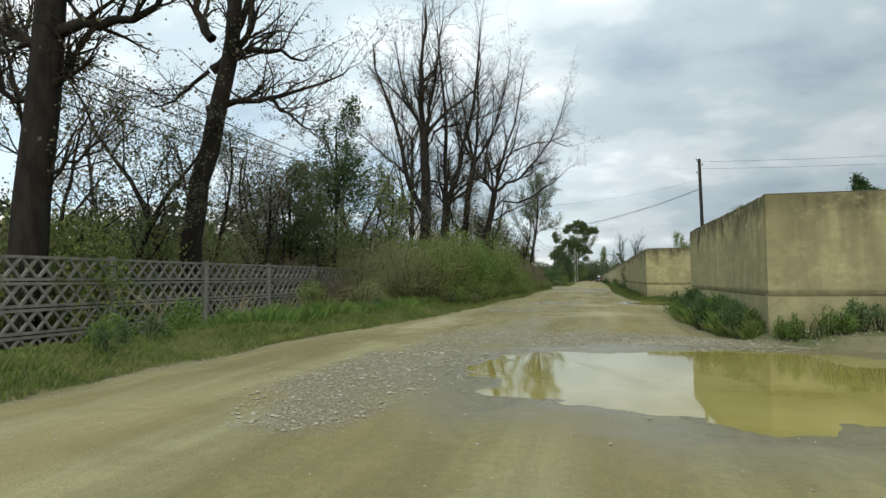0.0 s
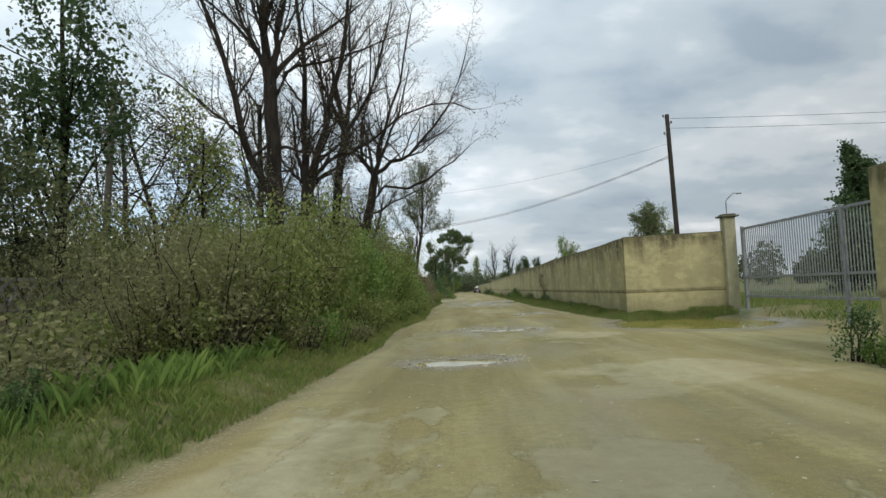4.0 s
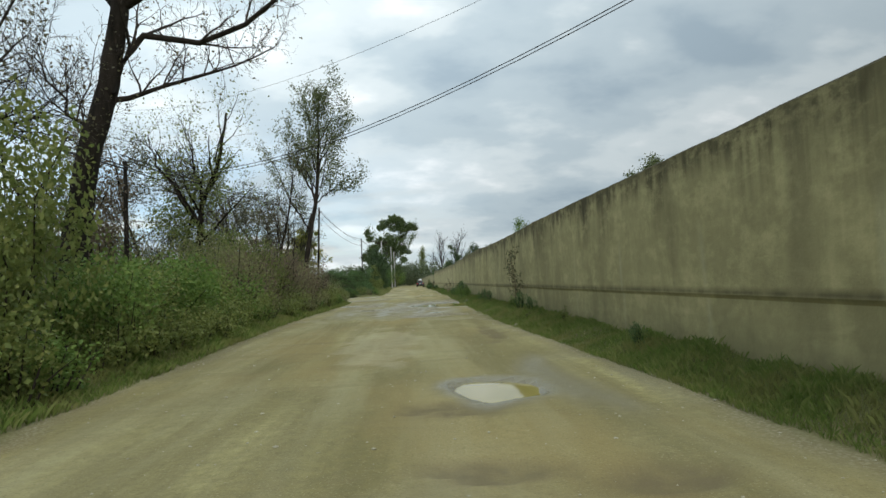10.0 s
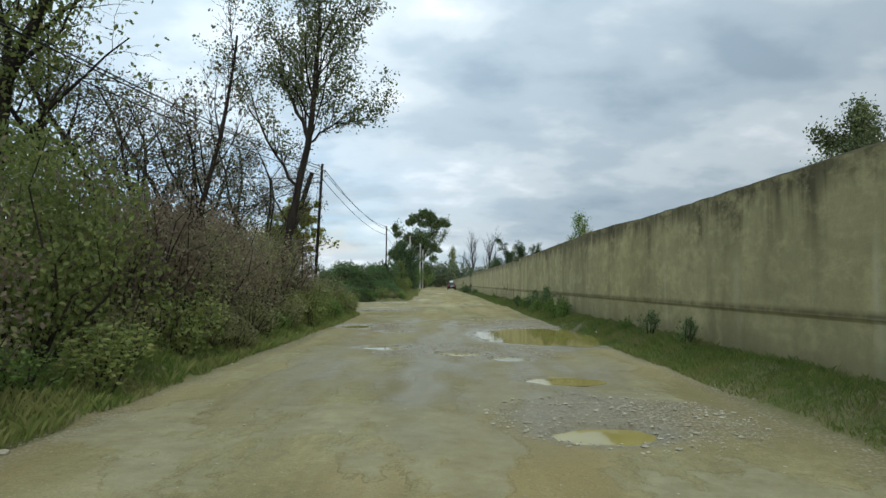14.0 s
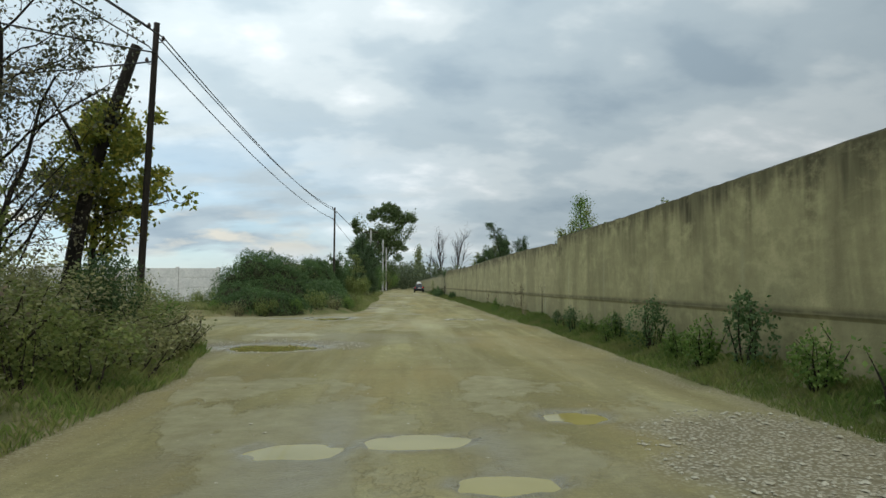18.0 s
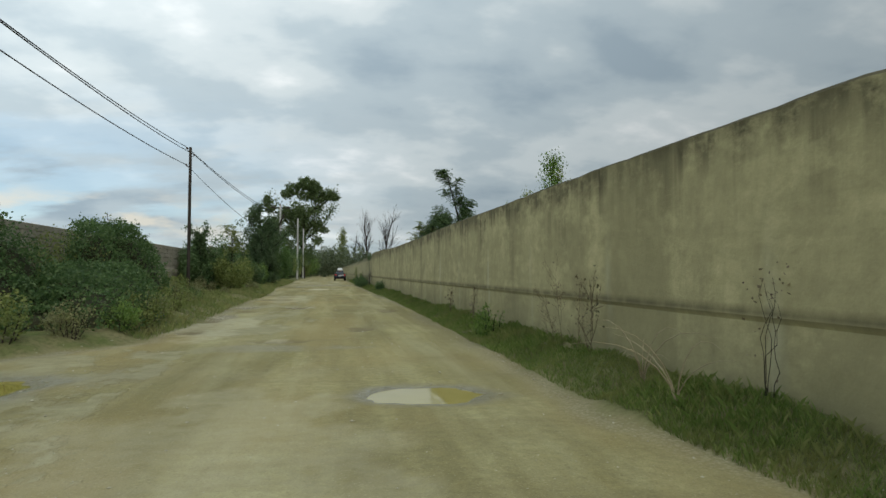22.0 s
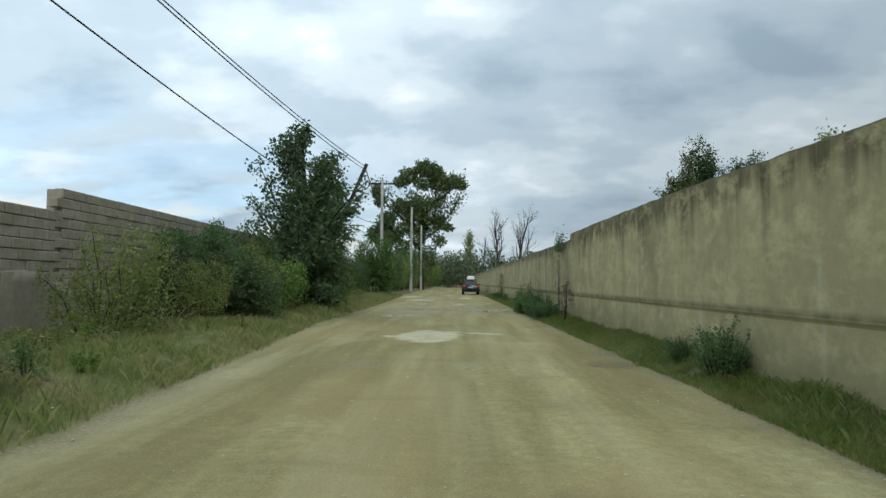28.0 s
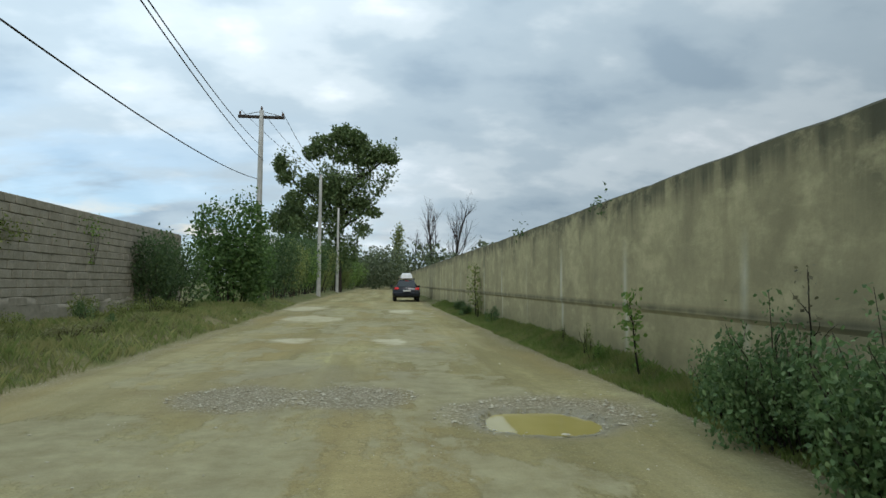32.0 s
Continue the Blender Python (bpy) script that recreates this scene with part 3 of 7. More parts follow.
# shallow dry dips with damp silt: centre, half sizes, depth
DIPS = [(-0.73, 121.6, 0.6, 0.7, 0.05), (-0.6, 118.7, 0.55, 0.45, 0.05), (-1.13, 118.6, 0.5, 0.5, 0.04), (1.82, 124.7, 0.7, 0.5, 0.04), (-1.7, 124.2, 0.5, 0.5, 0.04), (3.78, 131.6, 0.4, 0.7, 0.04), (2.66, 117.1, 0.25, 0.4, 0.03), (1.78, 40.9, 0.5, 0.3, 0.05), (3.03, 51.3, 0.35, 2.2, 0.05), (1.65, 42.9, 0.5, 0.35, 0.03), (2.73, 40.6, 0.4, 0.3, 0.04), (3.41, 38.4, 0.18, 0.12, 0.04), (0.42, 100.3, 0.5, 0.35, 0.06), (0.37, 111.3, 0.5, 0.5, 0.05), (-0.78, 118.4, 0.5, 0.8, 0.05), (-1.27, 109.9, 0.5, 0.6, 0.05), (2.16, 102.8, 0.35, 0.7, 0.03), (3.3, 109.7, 0.3, 1, 0.04), (-1.6, 105.6, 0.35, 0.8, 0.05), (-1.5, 102.4, 0.3, 0.6, 0.05)]


# stretches with a broken old surface: x from, to, y from, to
OLD_SURFACE = [(-2.6, 3.2, 57, 80), (-12, -0.2, 84, 101), (-2.2, 0.6, 101, 117), (-2.4, 1.8, 28, 36), (-2.4, 3.4, 144, 175), (-2.5, 3.0, 14, 21)]


def ground_height(x, y):
    x, y = np.asarray(x, float), np.asarray(y, float)
    le = left_edge(y) + 0.22 * fnoise(y * 0.9, x * 0 + 3.3, 5) + 0.12 * fnoise(y * 2.7, x * 0 + 9, 6)
    re = right_edge(y) + 0.22 * fnoise(y * 0.33, x * 0 + 1.3, 17) + 0.18 * fnoise(y * 1.1, x * 0 + 5.3, 7) + 0.08 * fnoise(y * 3.1, x * 0 + 2, 8)
    out = np.maximum(le - x, x - re)
    v = np.clip((out + 0.12) / 0.4, 0, 1)
    v = v * v * (3 - 2 * v)
    rise = np.clip(out / 0.9, 0, 1)
    h = 0.24 * rise * rise * (3 - 2 * rise) * np.clip((200 - np.abs(y - 60)) / 40, 0.3, 1)
    # the ground falls away towards the lattice fence
    fall = np.clip((le - x - 1.4) / 2.6, 0, 1) * np.clip((31 - y) / 6, 0, 1)
    h = h - 0.52 * fall * fall * (3 - 2 * fall)
    near = np.clip((60 - np.abs(x)) / 30, 0, 1)
    h = h + v * near * (0.05 * fnoise(x * 1.3, y * 1.3, 1) + 0.03 * fnoise(x * 4, y * 4, 2))
    h = h + (1 - v) * near * (0.022 * fnoise(x * 0.8, y * 0.5, 3) + 0.012 * fnoise(x * 2.6, y * 1.9, 4) + 0.006 * fnoise(x * 7, y * 7, 9))
    wet = np.zeros_like(h)
    for k, (cx, cy, rx, ry, dep) in enumerate(HOLES):
        w = (0.22 * fnoise(x * 1.1 + k * 7, y * 1.1, 11) + 0.13 * fnoise(x * 3.2, y * 3.2 + k, 12)) * (0.55 if rx * ry > 2 else 1.0)
        q = np.sqrt(((x - cx) / rx) ** 2 + ((y - cy) / ry) ** 2) + w
        s = np.clip((1.12 - q) / 0.45, 0, 1)
        h = h * (1 - s) - (dep + 0.02) * s * s * (3 - 2 * s) * 0.9
        wet = np.maximum(wet, np.clip((1.55 - q) / 0.45, 0, 1))
    for k, (cx, cy, rx, ry, amount) in enumerate(DAMP):
        q = ((x - cx) / rx) ** 2 + ((y - cy) / ry) ** 2
        streak = 0.55 + 0.9 * fnoise(x * 1.7 + k, y * 0.22, 95) + 0.5 * fnoise(x * 3.7, y * 1.1 + k, 96)
        wet = np.maximum(wet, amount * np.clip((1.15 - q) * 1.6, 0, 1) * np.clip(streak, 0, 1))
    silt = np.zeros_like(h)
    for k, (cx, cy, rx, ry, dep) in enumerate(DIPS):
        q = np.sqrt(((x - cx) / rx) ** 2 + ((y - cy) / ry) ** 2) + 0.45 * fnoise(x * 1.9 + k * 5, y * 1.5, 41) + 0.25 * fnoise(x * 5.2, y * 4.1 + k, 42)
        s = np.clip((1.1 - q) / 0.5, 0, 1)
        h = h - dep * s * s * (3 - 2 * s) * (1 - v)
        silt = np.maximum(silt, 0.8 * s * (1 - v))
    gr = np.zeros_like(h)
    for k, (cx, cy, rx, ry) in enumerate(GRAVEL):
        q = ((x - cx) / rx) ** 2 + ((y - cy) / ry) ** 2
        gr = np.maximum(gr, np.clip(1.35 - q + 0.6 * fnoise(x * 1.5, y * 1.5, 20 + k), 0, 1))
    gr = np.maximum(gr, 0.55 * np.clip(1 - np.abs(out + 0.05) / 0.35, 0, 1))
    pale = np.zeros_like(h)
    for k, (cx, cy, rx, ry, amount) in enumerate(CRUST):
        q = ((x - cx) / rx) ** 2 + ((y - cy) / ry) ** 2
        pale = np.maximum(pale, amount * np.clip((1.1 - q + 0.7 * fnoise(x * 2.1, y * 1.6, 60 + k) + 0.3 * fnoise(x * 6, y * 6, 80 + k)) * 2.5, 0, 1))
    # remains of an old hard surface, broken at its edges
    old = np.zeros_like(h)
    for x0, x1, y0, y1 in OLD_SURFACE:
        q = np.minimum(np.minimum(x - x0, x1 - x) / 0.9, np.minimum(y - y0, y1 - y) / 2.0)
        old = np.maximum(old, np.clip(q + 0.6 + 0.7 * fnoise(x * 0.8, y * 0.35, 88), 0, 1))
    return h, v, wet, gr * (1 - 0.4 * v), pale * (1 - v), old * (1 - v), silt


def grid_axis(lo, hi, step, far):
    mid = np.arange(lo, hi, step)
    grow = step * np.cumsum(1.35 ** np.arange(1, 60))
    left, right = lo - grow, hi + grow
    return np.concatenate([left[left > -far][::-1], [*mid], right[right < far]])


def build_ground():
    xs, ys = grid_axis(-5.0, 7.6, 0.105, 2500), grid_axis(2.0, 178.0, 0.16, 2500)
    X, Y = np.meshgrid(xs, ys)
    h, v, wet, gr, pale, old, silt = ground_height(X, Y)
    V = np.stack([X, Y, h], -1).reshape(-1, 3)
    nx, ny = len(xs), len(ys)
    i = (np.arange(ny - 1)[:, None] * nx + np.arange(nx - 1)[None, :])
    F = np.stack([i, i + 1, i + nx + 1, i + nx], -1).reshape(-1, 4)
    me = bpy.data.meshes.new("ground")
    me.vertices.add(len(V))
    me.vertices.foreach_set("co", V.ravel())
    me.loops.add(F.size)
    me.loops.foreach_set("vertex_index", F.ravel().astype(np.int32))
    me.polygons.add(len(F))
    me.polygons.foreach_set("loop_start", (np.arange(len(F)) * 4).astype(np.int32))
    me.polygons.foreach_set("use_smooth", np.ones(len(F), bool))
    for name, val in (("verge", v), ("wet", wet), ("gravel", gr), ("pale", pale), ("old", old), ("silt", silt)):
        me.attributes.new(name, "FLOAT", "POINT").data.foreach_set("value", val.ravel().astype(np.float32))
    me.materials.append(M_GROUND)
    me.update(calc_edges=True)
    me.validate()
    return tagged(new("ground", me), "pale dusty dirt road with pot-holes between grassy verges", "ground", kind="structure")


build_ground()
for k, (cx, cy, rx, ry, dep) in enumerate(HOLES):
    a = np.linspace(0, 2 * np.pi, 33)[:-1]
    lev = -min(0.035, dep * 0.42) - 0.0015 * (k % 5)
    ring = np.stack([cx + 1.22 * rx * np.cos(a), cy + 1.22 * ry * np.sin(a), 0 * a + lev], 1)
    me = mesh_of("puddle", np.vstack([[[cx, cy, lev]], ring]), [[0, 1 + j, 1 + (j + 1) % 32] for j in range(32)], M_WATER)
    big = rx * ry > 2
    tagged(place("puddle", me), "wide muddy yellow-brown puddle across the dirt road" if big else "small shallow puddle in a pot-hole of the road", "puddle", "puddles on the road")


# ---- walls ----
def empty(name, label, category, group="", at=(0, 0, 0)):
    e = new(name)
    e.location = at
    return tagged(e, label, category, group)


def plaster_wall(name, y0, y1, tops, label, x=5.0, mat=None):
    """A plastered wall along the road with an overhanging upper part above its plinth line; its top follows the given heights."""
    n = max(2, int((y1 - y0) / 0.22))
    ys = np.linspace(y0, y1, n)
    zt = np.interp(ys, [p[0] for p in tops], [p[1] for p in tops]) + 0.007 * fnoise(ys * 1.7, ys * 0, 31) - 0.012 * np.clip(fnoise(ys * 4.3, ys * 0 + 5, 33), 0, 1)
    th = 0.25
    wob = 0.012 * fnoise(ys * 0.5, ys * 0 + 4, 32)
    prof = []
    for y, z, w in zip(ys, zt, wob):
        prof.append([(x + 0.03 + w, y, -0.3), (x + 0.03 + w, y, 0.88), (x + w, y, 0.93), (x + w, y, z - 0.03), (x + 0.03 + w, y, z), (x + th, y, z - 0.01), (x + th, y, -0.3)])
    k = 7
    V = np.array(prof).reshape(-1, 3)
    F = [[i * k + j, i * k + j + 1, (i + 1) * k + j + 1, (i + 1) * k + j] for i in range(n - 1) for j in range(k - 1)]
    F += [list(range(k))[::-1], [(n - 1) * k + j for j in range(k)]]
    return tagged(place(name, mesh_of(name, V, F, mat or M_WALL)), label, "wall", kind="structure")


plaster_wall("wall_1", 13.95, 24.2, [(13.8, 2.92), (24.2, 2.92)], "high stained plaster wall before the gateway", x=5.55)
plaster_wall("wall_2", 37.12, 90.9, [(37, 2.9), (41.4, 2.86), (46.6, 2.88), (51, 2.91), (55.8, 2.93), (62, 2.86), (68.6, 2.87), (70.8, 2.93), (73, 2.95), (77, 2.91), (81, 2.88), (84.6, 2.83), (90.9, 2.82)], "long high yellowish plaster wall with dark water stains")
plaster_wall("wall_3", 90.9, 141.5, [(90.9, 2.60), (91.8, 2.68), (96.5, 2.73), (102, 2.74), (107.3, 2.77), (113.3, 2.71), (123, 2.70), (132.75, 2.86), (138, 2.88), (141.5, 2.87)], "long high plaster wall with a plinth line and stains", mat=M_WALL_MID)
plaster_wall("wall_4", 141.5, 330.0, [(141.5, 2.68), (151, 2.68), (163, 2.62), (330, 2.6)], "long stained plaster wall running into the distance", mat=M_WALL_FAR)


def cross_wall(name, x0, x1, y0, z1, label, y1=None, th=0.25):
    """A wall across, from (x0, y0) to (x1, y1)."""
    y1 = y0 if y1 is None else y1
    a, b = Vector((x0, y0, 0)), Vector((x1, y1, 0))
    d = (b - a).normalized()
    nrm = Vector((-d.y, d.x, 0)) * th
    V, F = [], []
    prof = [(0.03, -0.3), (0.03, 0.88), (0, 0.93), (0, z1 - 0.03), (0.03, z1), (th, z1 - 0.01), (th, -0.3)]
    n = max(2, int((b - a).length / 0.8))
    for i in range(n):
        p = a.lerp(b, i / (n - 1))
        for o, z in prof:
            q = p + nrm.normalized() * o
            V.append((q.x, q.y, z))
    k = len(prof)
    F = [[i * k + j, i * k + j + 1, (i + 1) * k + j + 1, (i + 1) * k + j] for i in range(n - 1) for j in range(k - 1)]
    F += [list(range(k))[::-1], [(n - 1) * k + j for j in range(k)]]
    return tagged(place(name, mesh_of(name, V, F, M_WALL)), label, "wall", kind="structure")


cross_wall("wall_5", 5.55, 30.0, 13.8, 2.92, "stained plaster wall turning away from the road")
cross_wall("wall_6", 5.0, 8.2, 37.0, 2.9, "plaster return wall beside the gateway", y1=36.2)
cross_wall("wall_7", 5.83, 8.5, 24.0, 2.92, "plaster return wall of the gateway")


# ---- gateway ----
def gate_pillar(y, label):
    root = empty("gate_pillar", label, "pillar", "gate pillars", (8.38, y, 0))
    part("shaft", boxed(-0.19, -0.19, -0.2, 0.19, 0.19, 3.36, 0.02), M_PILLAR, root)
    bm = boxed(-0.29, -0.29, 3.36, 0.29, 0.29, 3.42, 0.012)
    box(bm, -0.22, -0.22, 3.42, 0.22, 0.22, 3.47, 0.02)
    part("cap", bm, M_CAP, root, "dark mossy concrete cap")
    return root


def steel_gate():
    root = empty("steel_gate", "closed grey steel bar gate between pillars", "gate", "", (8.62, 30.1, 0))
    y0, y1 = -5.55, 5.55
    bm = bmesh.new()
    for z in (0.62, 1.24, 2.86):
        box(bm, -0.03, y0, z, 0.03, y1, z + 0.07)
    part("gate_frame", bm, M_GATE, root)
    post = boxed(-0.05, -0.05, 0.02, 0.05, 0.05, 2.98, 0.008)
    me = bpy.data.meshes.new("gate_post")
    post.to_mesh(me)
    post.free()
    me.materials.append(M_GATE)
    for y in (y0, 0.0, y1):
        place("gate_post", me, root, m=pose(0, y, 0))
    V, F = tubes([([(0, 0, 0.64), (0, 0, 1.8), (0, 0, 2.88)], [0.014] * 3)], 6)
    bar = mesh_of("bar", V, F, M_GATE)
    for i in range(84):
        place("bar", bar, root, m=pose(0, y0 + 0.13 * (i + 1), 0))
    return root


gate_pillar(36.2, "weathered plaster gate pillar with a dark cap")
gate_pillar(24.0, "weathered plaster gate pillar beside the first wall")
steel_gate()


def gate_lamp():
    root = empty("gate_lamp", "thin bent lamp arm on the gate pillar", "lamp", "", (8.38, 36.2, 3.47))
    V, F = tubes([([(0, 0, -0.02), (0, 0, 0.3), (0.0, 0, 0.46), (0.05, 0, 0.53), (0.26, -0.03, 0.72), (0.40, -0.05, 0.70)], [0.02] * 6)], 6)
    place("arm", mesh_of("arm", V, F, M_GATE, True), root)
    part("lamp_head", boxed(0.36, -0.09, 0.675, 0.52, -0.02, 0.715, 0.01), M_CAP, root)
    return root


gate_lamp()


# ---- white panel fence beyond the side road ----
def panel_fence():
    root = empty("panel_fence", "pale precast concrete panel fence along the side road", "fence", "", (-8.9, 102.4, 0.1))
    post = bpy.data.meshes.new("post")
    bm = boxed(-0.07, -0.06, -0.3, 0.07, 0.06, 2.04, 0.012)
    bm.to_mesh(post)
    bm.free()
    post.materials.append(M_PANEL)
    slab = bpy.data.meshes.new("panel")
    bm = boxed(-0.93, -0.025, 0.0, 0.93, 0.025, 0.485, 0.012)
    box(bm, -0.85, -0.034, 0.07, 0.85, -0.026, 0.415)
    bm.to_mesh(slab)
    bm.free()
    slab.materials.append(M_PANEL)
    for i in range(15):
        x, y = -2.0 * i, 0.20 * i
        place("post", post, root, m=pose(x, y, 0, 0, 0, -5.7))
        if i < 14:
            for r in range(4):
                place("panel", slab, root, m=pose(x - 1.0, y + 0.1, 0.02 + 0.492 * r, 0, 0, -5.7))
    return root


panel_fence()


# ---- lattice fence of precast concrete on the left ----
def lattice_panel_mesh(length, h):
    bm = bmesh.new()
    box(bm, 0, -0.03, 0.0, length, 0.03, 0.06)
    box(bm, 0, -0.03, h - 0.06, length, 0.03, h)
    n = 9
    w = length / n
    for i in range(n):
        for s in (-1, 1):
            ang = math.degrees(math.atan2(h - 0.08, w)) * s
            ln = math.hypot(w, h - 0.08)
            m = pose((i + 0.5) * w, 0.0 if s > 0 else 0.004, h / 2, 0, -ang, 0)
            box(bm, -ln / 2, -0.025, -0.028, ln / 2, 0.025, 0.028, m=m)
    me = bpy.data.meshes.new("lattice_panel")
    bm.to_mesh(me)
    bm.free()
    me.materials.append(M_LATTICE)
    return me


def lattice_fence():
    step, h = 3.72, 0.515
    panel = lattice_panel_mesh(step - 0.14, h)
    post = bpy.data.meshes.new("post")
    bm = boxed(-0.075, -0.07, -0.75, 0.075, 0.07, 1.75, 0.015)
    bm.to_mesh(post)
    bm.free()
    post.materials.append(M_LATTICE)
    root = empty("lattice_fence", "weathered grey concrete lattice fence in the weeds", "fence", "", (-8.95, 1.8, 0.12))
    for i in range(22):
        y = step * i
        x = 0.9 * min(1.0, max(0.0, (y - 27) / 25))
        x2 = 0.9 * min(1.0, max(0.0, (y + step - 27) / 25))
        place("post", post, root, m=pose(x, y, 0.01))
        for r in range(4):
            a = math.degrees(math.atan2(step, x2 - x))
            place("lattice_panel", panel, root, m=pose(x, y, 0, 0, 0, a) @ pose(0.07, 0, -0.44 + 0.545 * r))
    return root


lattice_fence()


# ---- block wall on the left past the side road ----
# stretches of the block wall that end at different heights: from, to, top
BLOCK_STEPS = [(0.0, 29.6, 2.6), (29.6, 66.0, 3.07)]


def block_wall():
    root = tagged(new("wall_8"), "rough grey concrete block wall with a rendered lower part", "wall", kind="structure")
    root.location = (-6.5, 104.0, 0)
    length, zr = 66.0, 1.5
    bm = bmesh.new()
    for y0, y1, z in BLOCK_STEPS:
        box(bm, -0.30, y0, -0.3, -0.02, y1, z - 0.03)
    part("wall_core", bm, M_RENDER, root)
    # uneven render over the lower part
    ys, zs = np.linspace(0, length, 220), np.linspace(-0.3, 1.0, 9)
    Y, Z = np.meshgrid(ys, zs)
    top = np.interp(ys, [0, 29, 31, 66], [zr, zr, 0.9, 0.8]) - 0.1 + 0.10 * fnoise(ys * 0.35, ys * 0, 41) + 0.08 * fnoise(ys * 1.5, ys * 0, 42)
    Zs = -0.3 + (Z + 0.3) / 1.3 * (top[None, :] + 0.3)
    X = 0.035 + 0.012 * fnoise(Y * 1.3, Zs * 1.3, 43)
    V = np.stack([X, Y, Zs], -1).reshape(-1, 3)
    k = len(ys)
    F = [[r * k + i, r * k + i + 1, (r + 1) * k + i + 1, (r + 1) * k + i] for r in range(8) for i in range(k - 1)]
    n = len(V)
    V = np.vstack([V, np.stack([0 * ys - 0.02, ys, top], 1)])
    F += [[8 * k + i, 8 * k + i + 1, n + i + 1, n + i] for i in range(k - 1)]
    place("render_coat", mesh_of("render_coat", V, F, M_RENDER, True), root, "grey cement render over the lower courses")
    return root, length, top, ys


BLOCK_ROOT, BLOCK_LEN, BLOCK_TOP, BLOCK_YS = block_wall()


# ---- poles and wires ----
def pole_mesh(h, r0, r1, mat, lean=(0, 0), sides=10):
    t = np.linspace(0, 1, 6)
    pts = np.stack([lean[0] * t, lean[1] * t, -0.4 + (h + 0.4) * t], 1)
    V, F = tubes([(pts, r0 + (r1 - r0) * t)], sides)
    n = len(V)
    V = np.vstack([V, [pts[-1]]])
    F = F.tolist() + [[n - sides + j, n - sides + (j + 1) % sides, n] for j in range(sides)]
    return mesh_of("shaft", V, F, mat, True)


def wooden_pole(x, y, h, label, lean=(0, 0), insulators=True, girth=1.0):
    root = empty("utility_pole", label, "pole", "utility poles", (x, y, 0.15))
    place("shaft", pole_mesh(h, 0.085 * girth, 0.065 * girth, M_WOOD, lean), root)
    if insulators:
        for s, z in ((-1, h - 0.15), (1, h - 0.45), (-1, h - 0.95)):
            t = (z + 0.4) / (h + 0.4)
            bx, by = lean[0] * t, lean[1] * t
            V, F = tubes([([(bx, by, z), (bx + 0.13 * s, by, z), (bx + 0.17 * s, by, z + 0.06)], [0.012] * 3)], 5)
            V2, F2 = tubes([([(bx + 0.17 * s, by, z + 0.05), (bx + 0.17 * s, by, z + 0.09), (bx + 0.17 * s, by, z + 0.15)], [0.04, 0.045, 0.02])], 8)
            place("insulator", mesh_of("insulator", np.vstack([V, V2]), F.tolist() + (F2 + len(V)).tolist(), M_CERAMIC), root)
    return root


def concrete_pole(x, y, h, label, arm=0.0, mat=None, girth=1.0):
    root = empty("concrete_pole", label, "pole", "concrete poles", (x, y, 0.1))
    place("shaft", pole_mesh(h, 0.19 * girth, 0.12 * girth, mat or M_CONC), root)
    if arm:
        bm = boxed(-arm, -0.07, h - 0.45, arm, 0.07, h - 0.30)
        part("crossarm", bm, M_WOOD, root, "dark steel crossarm")
        for s in (-1, 1):
            V, F = tubes([([(0, 0, h - 0.05), (s * arm * 0.95, 0, h - 0.33)], [0.018, 0.018])], 5)
            place("stay", mesh_of("stay", V, F, M_CAP), root)
        for s in (-0.92, 0.0, 0.92):
            z = h - 0.32 if s else h - 0.02
            V, F = tubes([([(s * arm, 0, z), (s * arm, 0, z + 0.08), (s * arm, 0, z + 0.16), (s * arm, 0, z + 0.24)], [0.03, 0.065, 0.065, 0.03])], 8)
            place("insulator", mesh_of("insulator", V, F, M_CERAMIC), root)
    return root


wooden_pole(8.95, 42.75, 8.65, "tall dark wooden pole behind the wall by the gateway", (-0.15, 0.1), girth=1.4)
wooden_pole(-6.05, 86.0, 7.15, "dark wooden pole at the corner of the side road", (0.4, -0.4))
wooden_pole(-5.15, 119.8, 7.1, "dark wooden pole in front of the block wall")
wooden_pole(-5.9, 151.2, 6.75, "dark wooden pole leaning far over the verge", (3.0, 0.1), insulators=False, girth=1.3)
wooden_pole(-8.3, 58.5, 5.6, "thin wooden pole among the bushes", insulators=False)
old_pole = concrete_pole(-5.7, 40.1, 5.75, "weathered grey concrete pole leaning among the trees", mat=M_WEATHERED, girth=0.52)
old_pole.rotation_euler[1] = 0.065
part("plate", boxed(-0.02, -0.16, 4.05, 0.12, -0.13, 4.5), M_WEATHERED, old_pole, "small grey plate strapped to the pole")
part("bracket", boxed(-0.12, -0.10, 5.1, 0.12, 0.10, 5.17), M_CAP, old_pole, "dark steel band")


LINE_POLE = (-11.75, 33.0, 8.0)


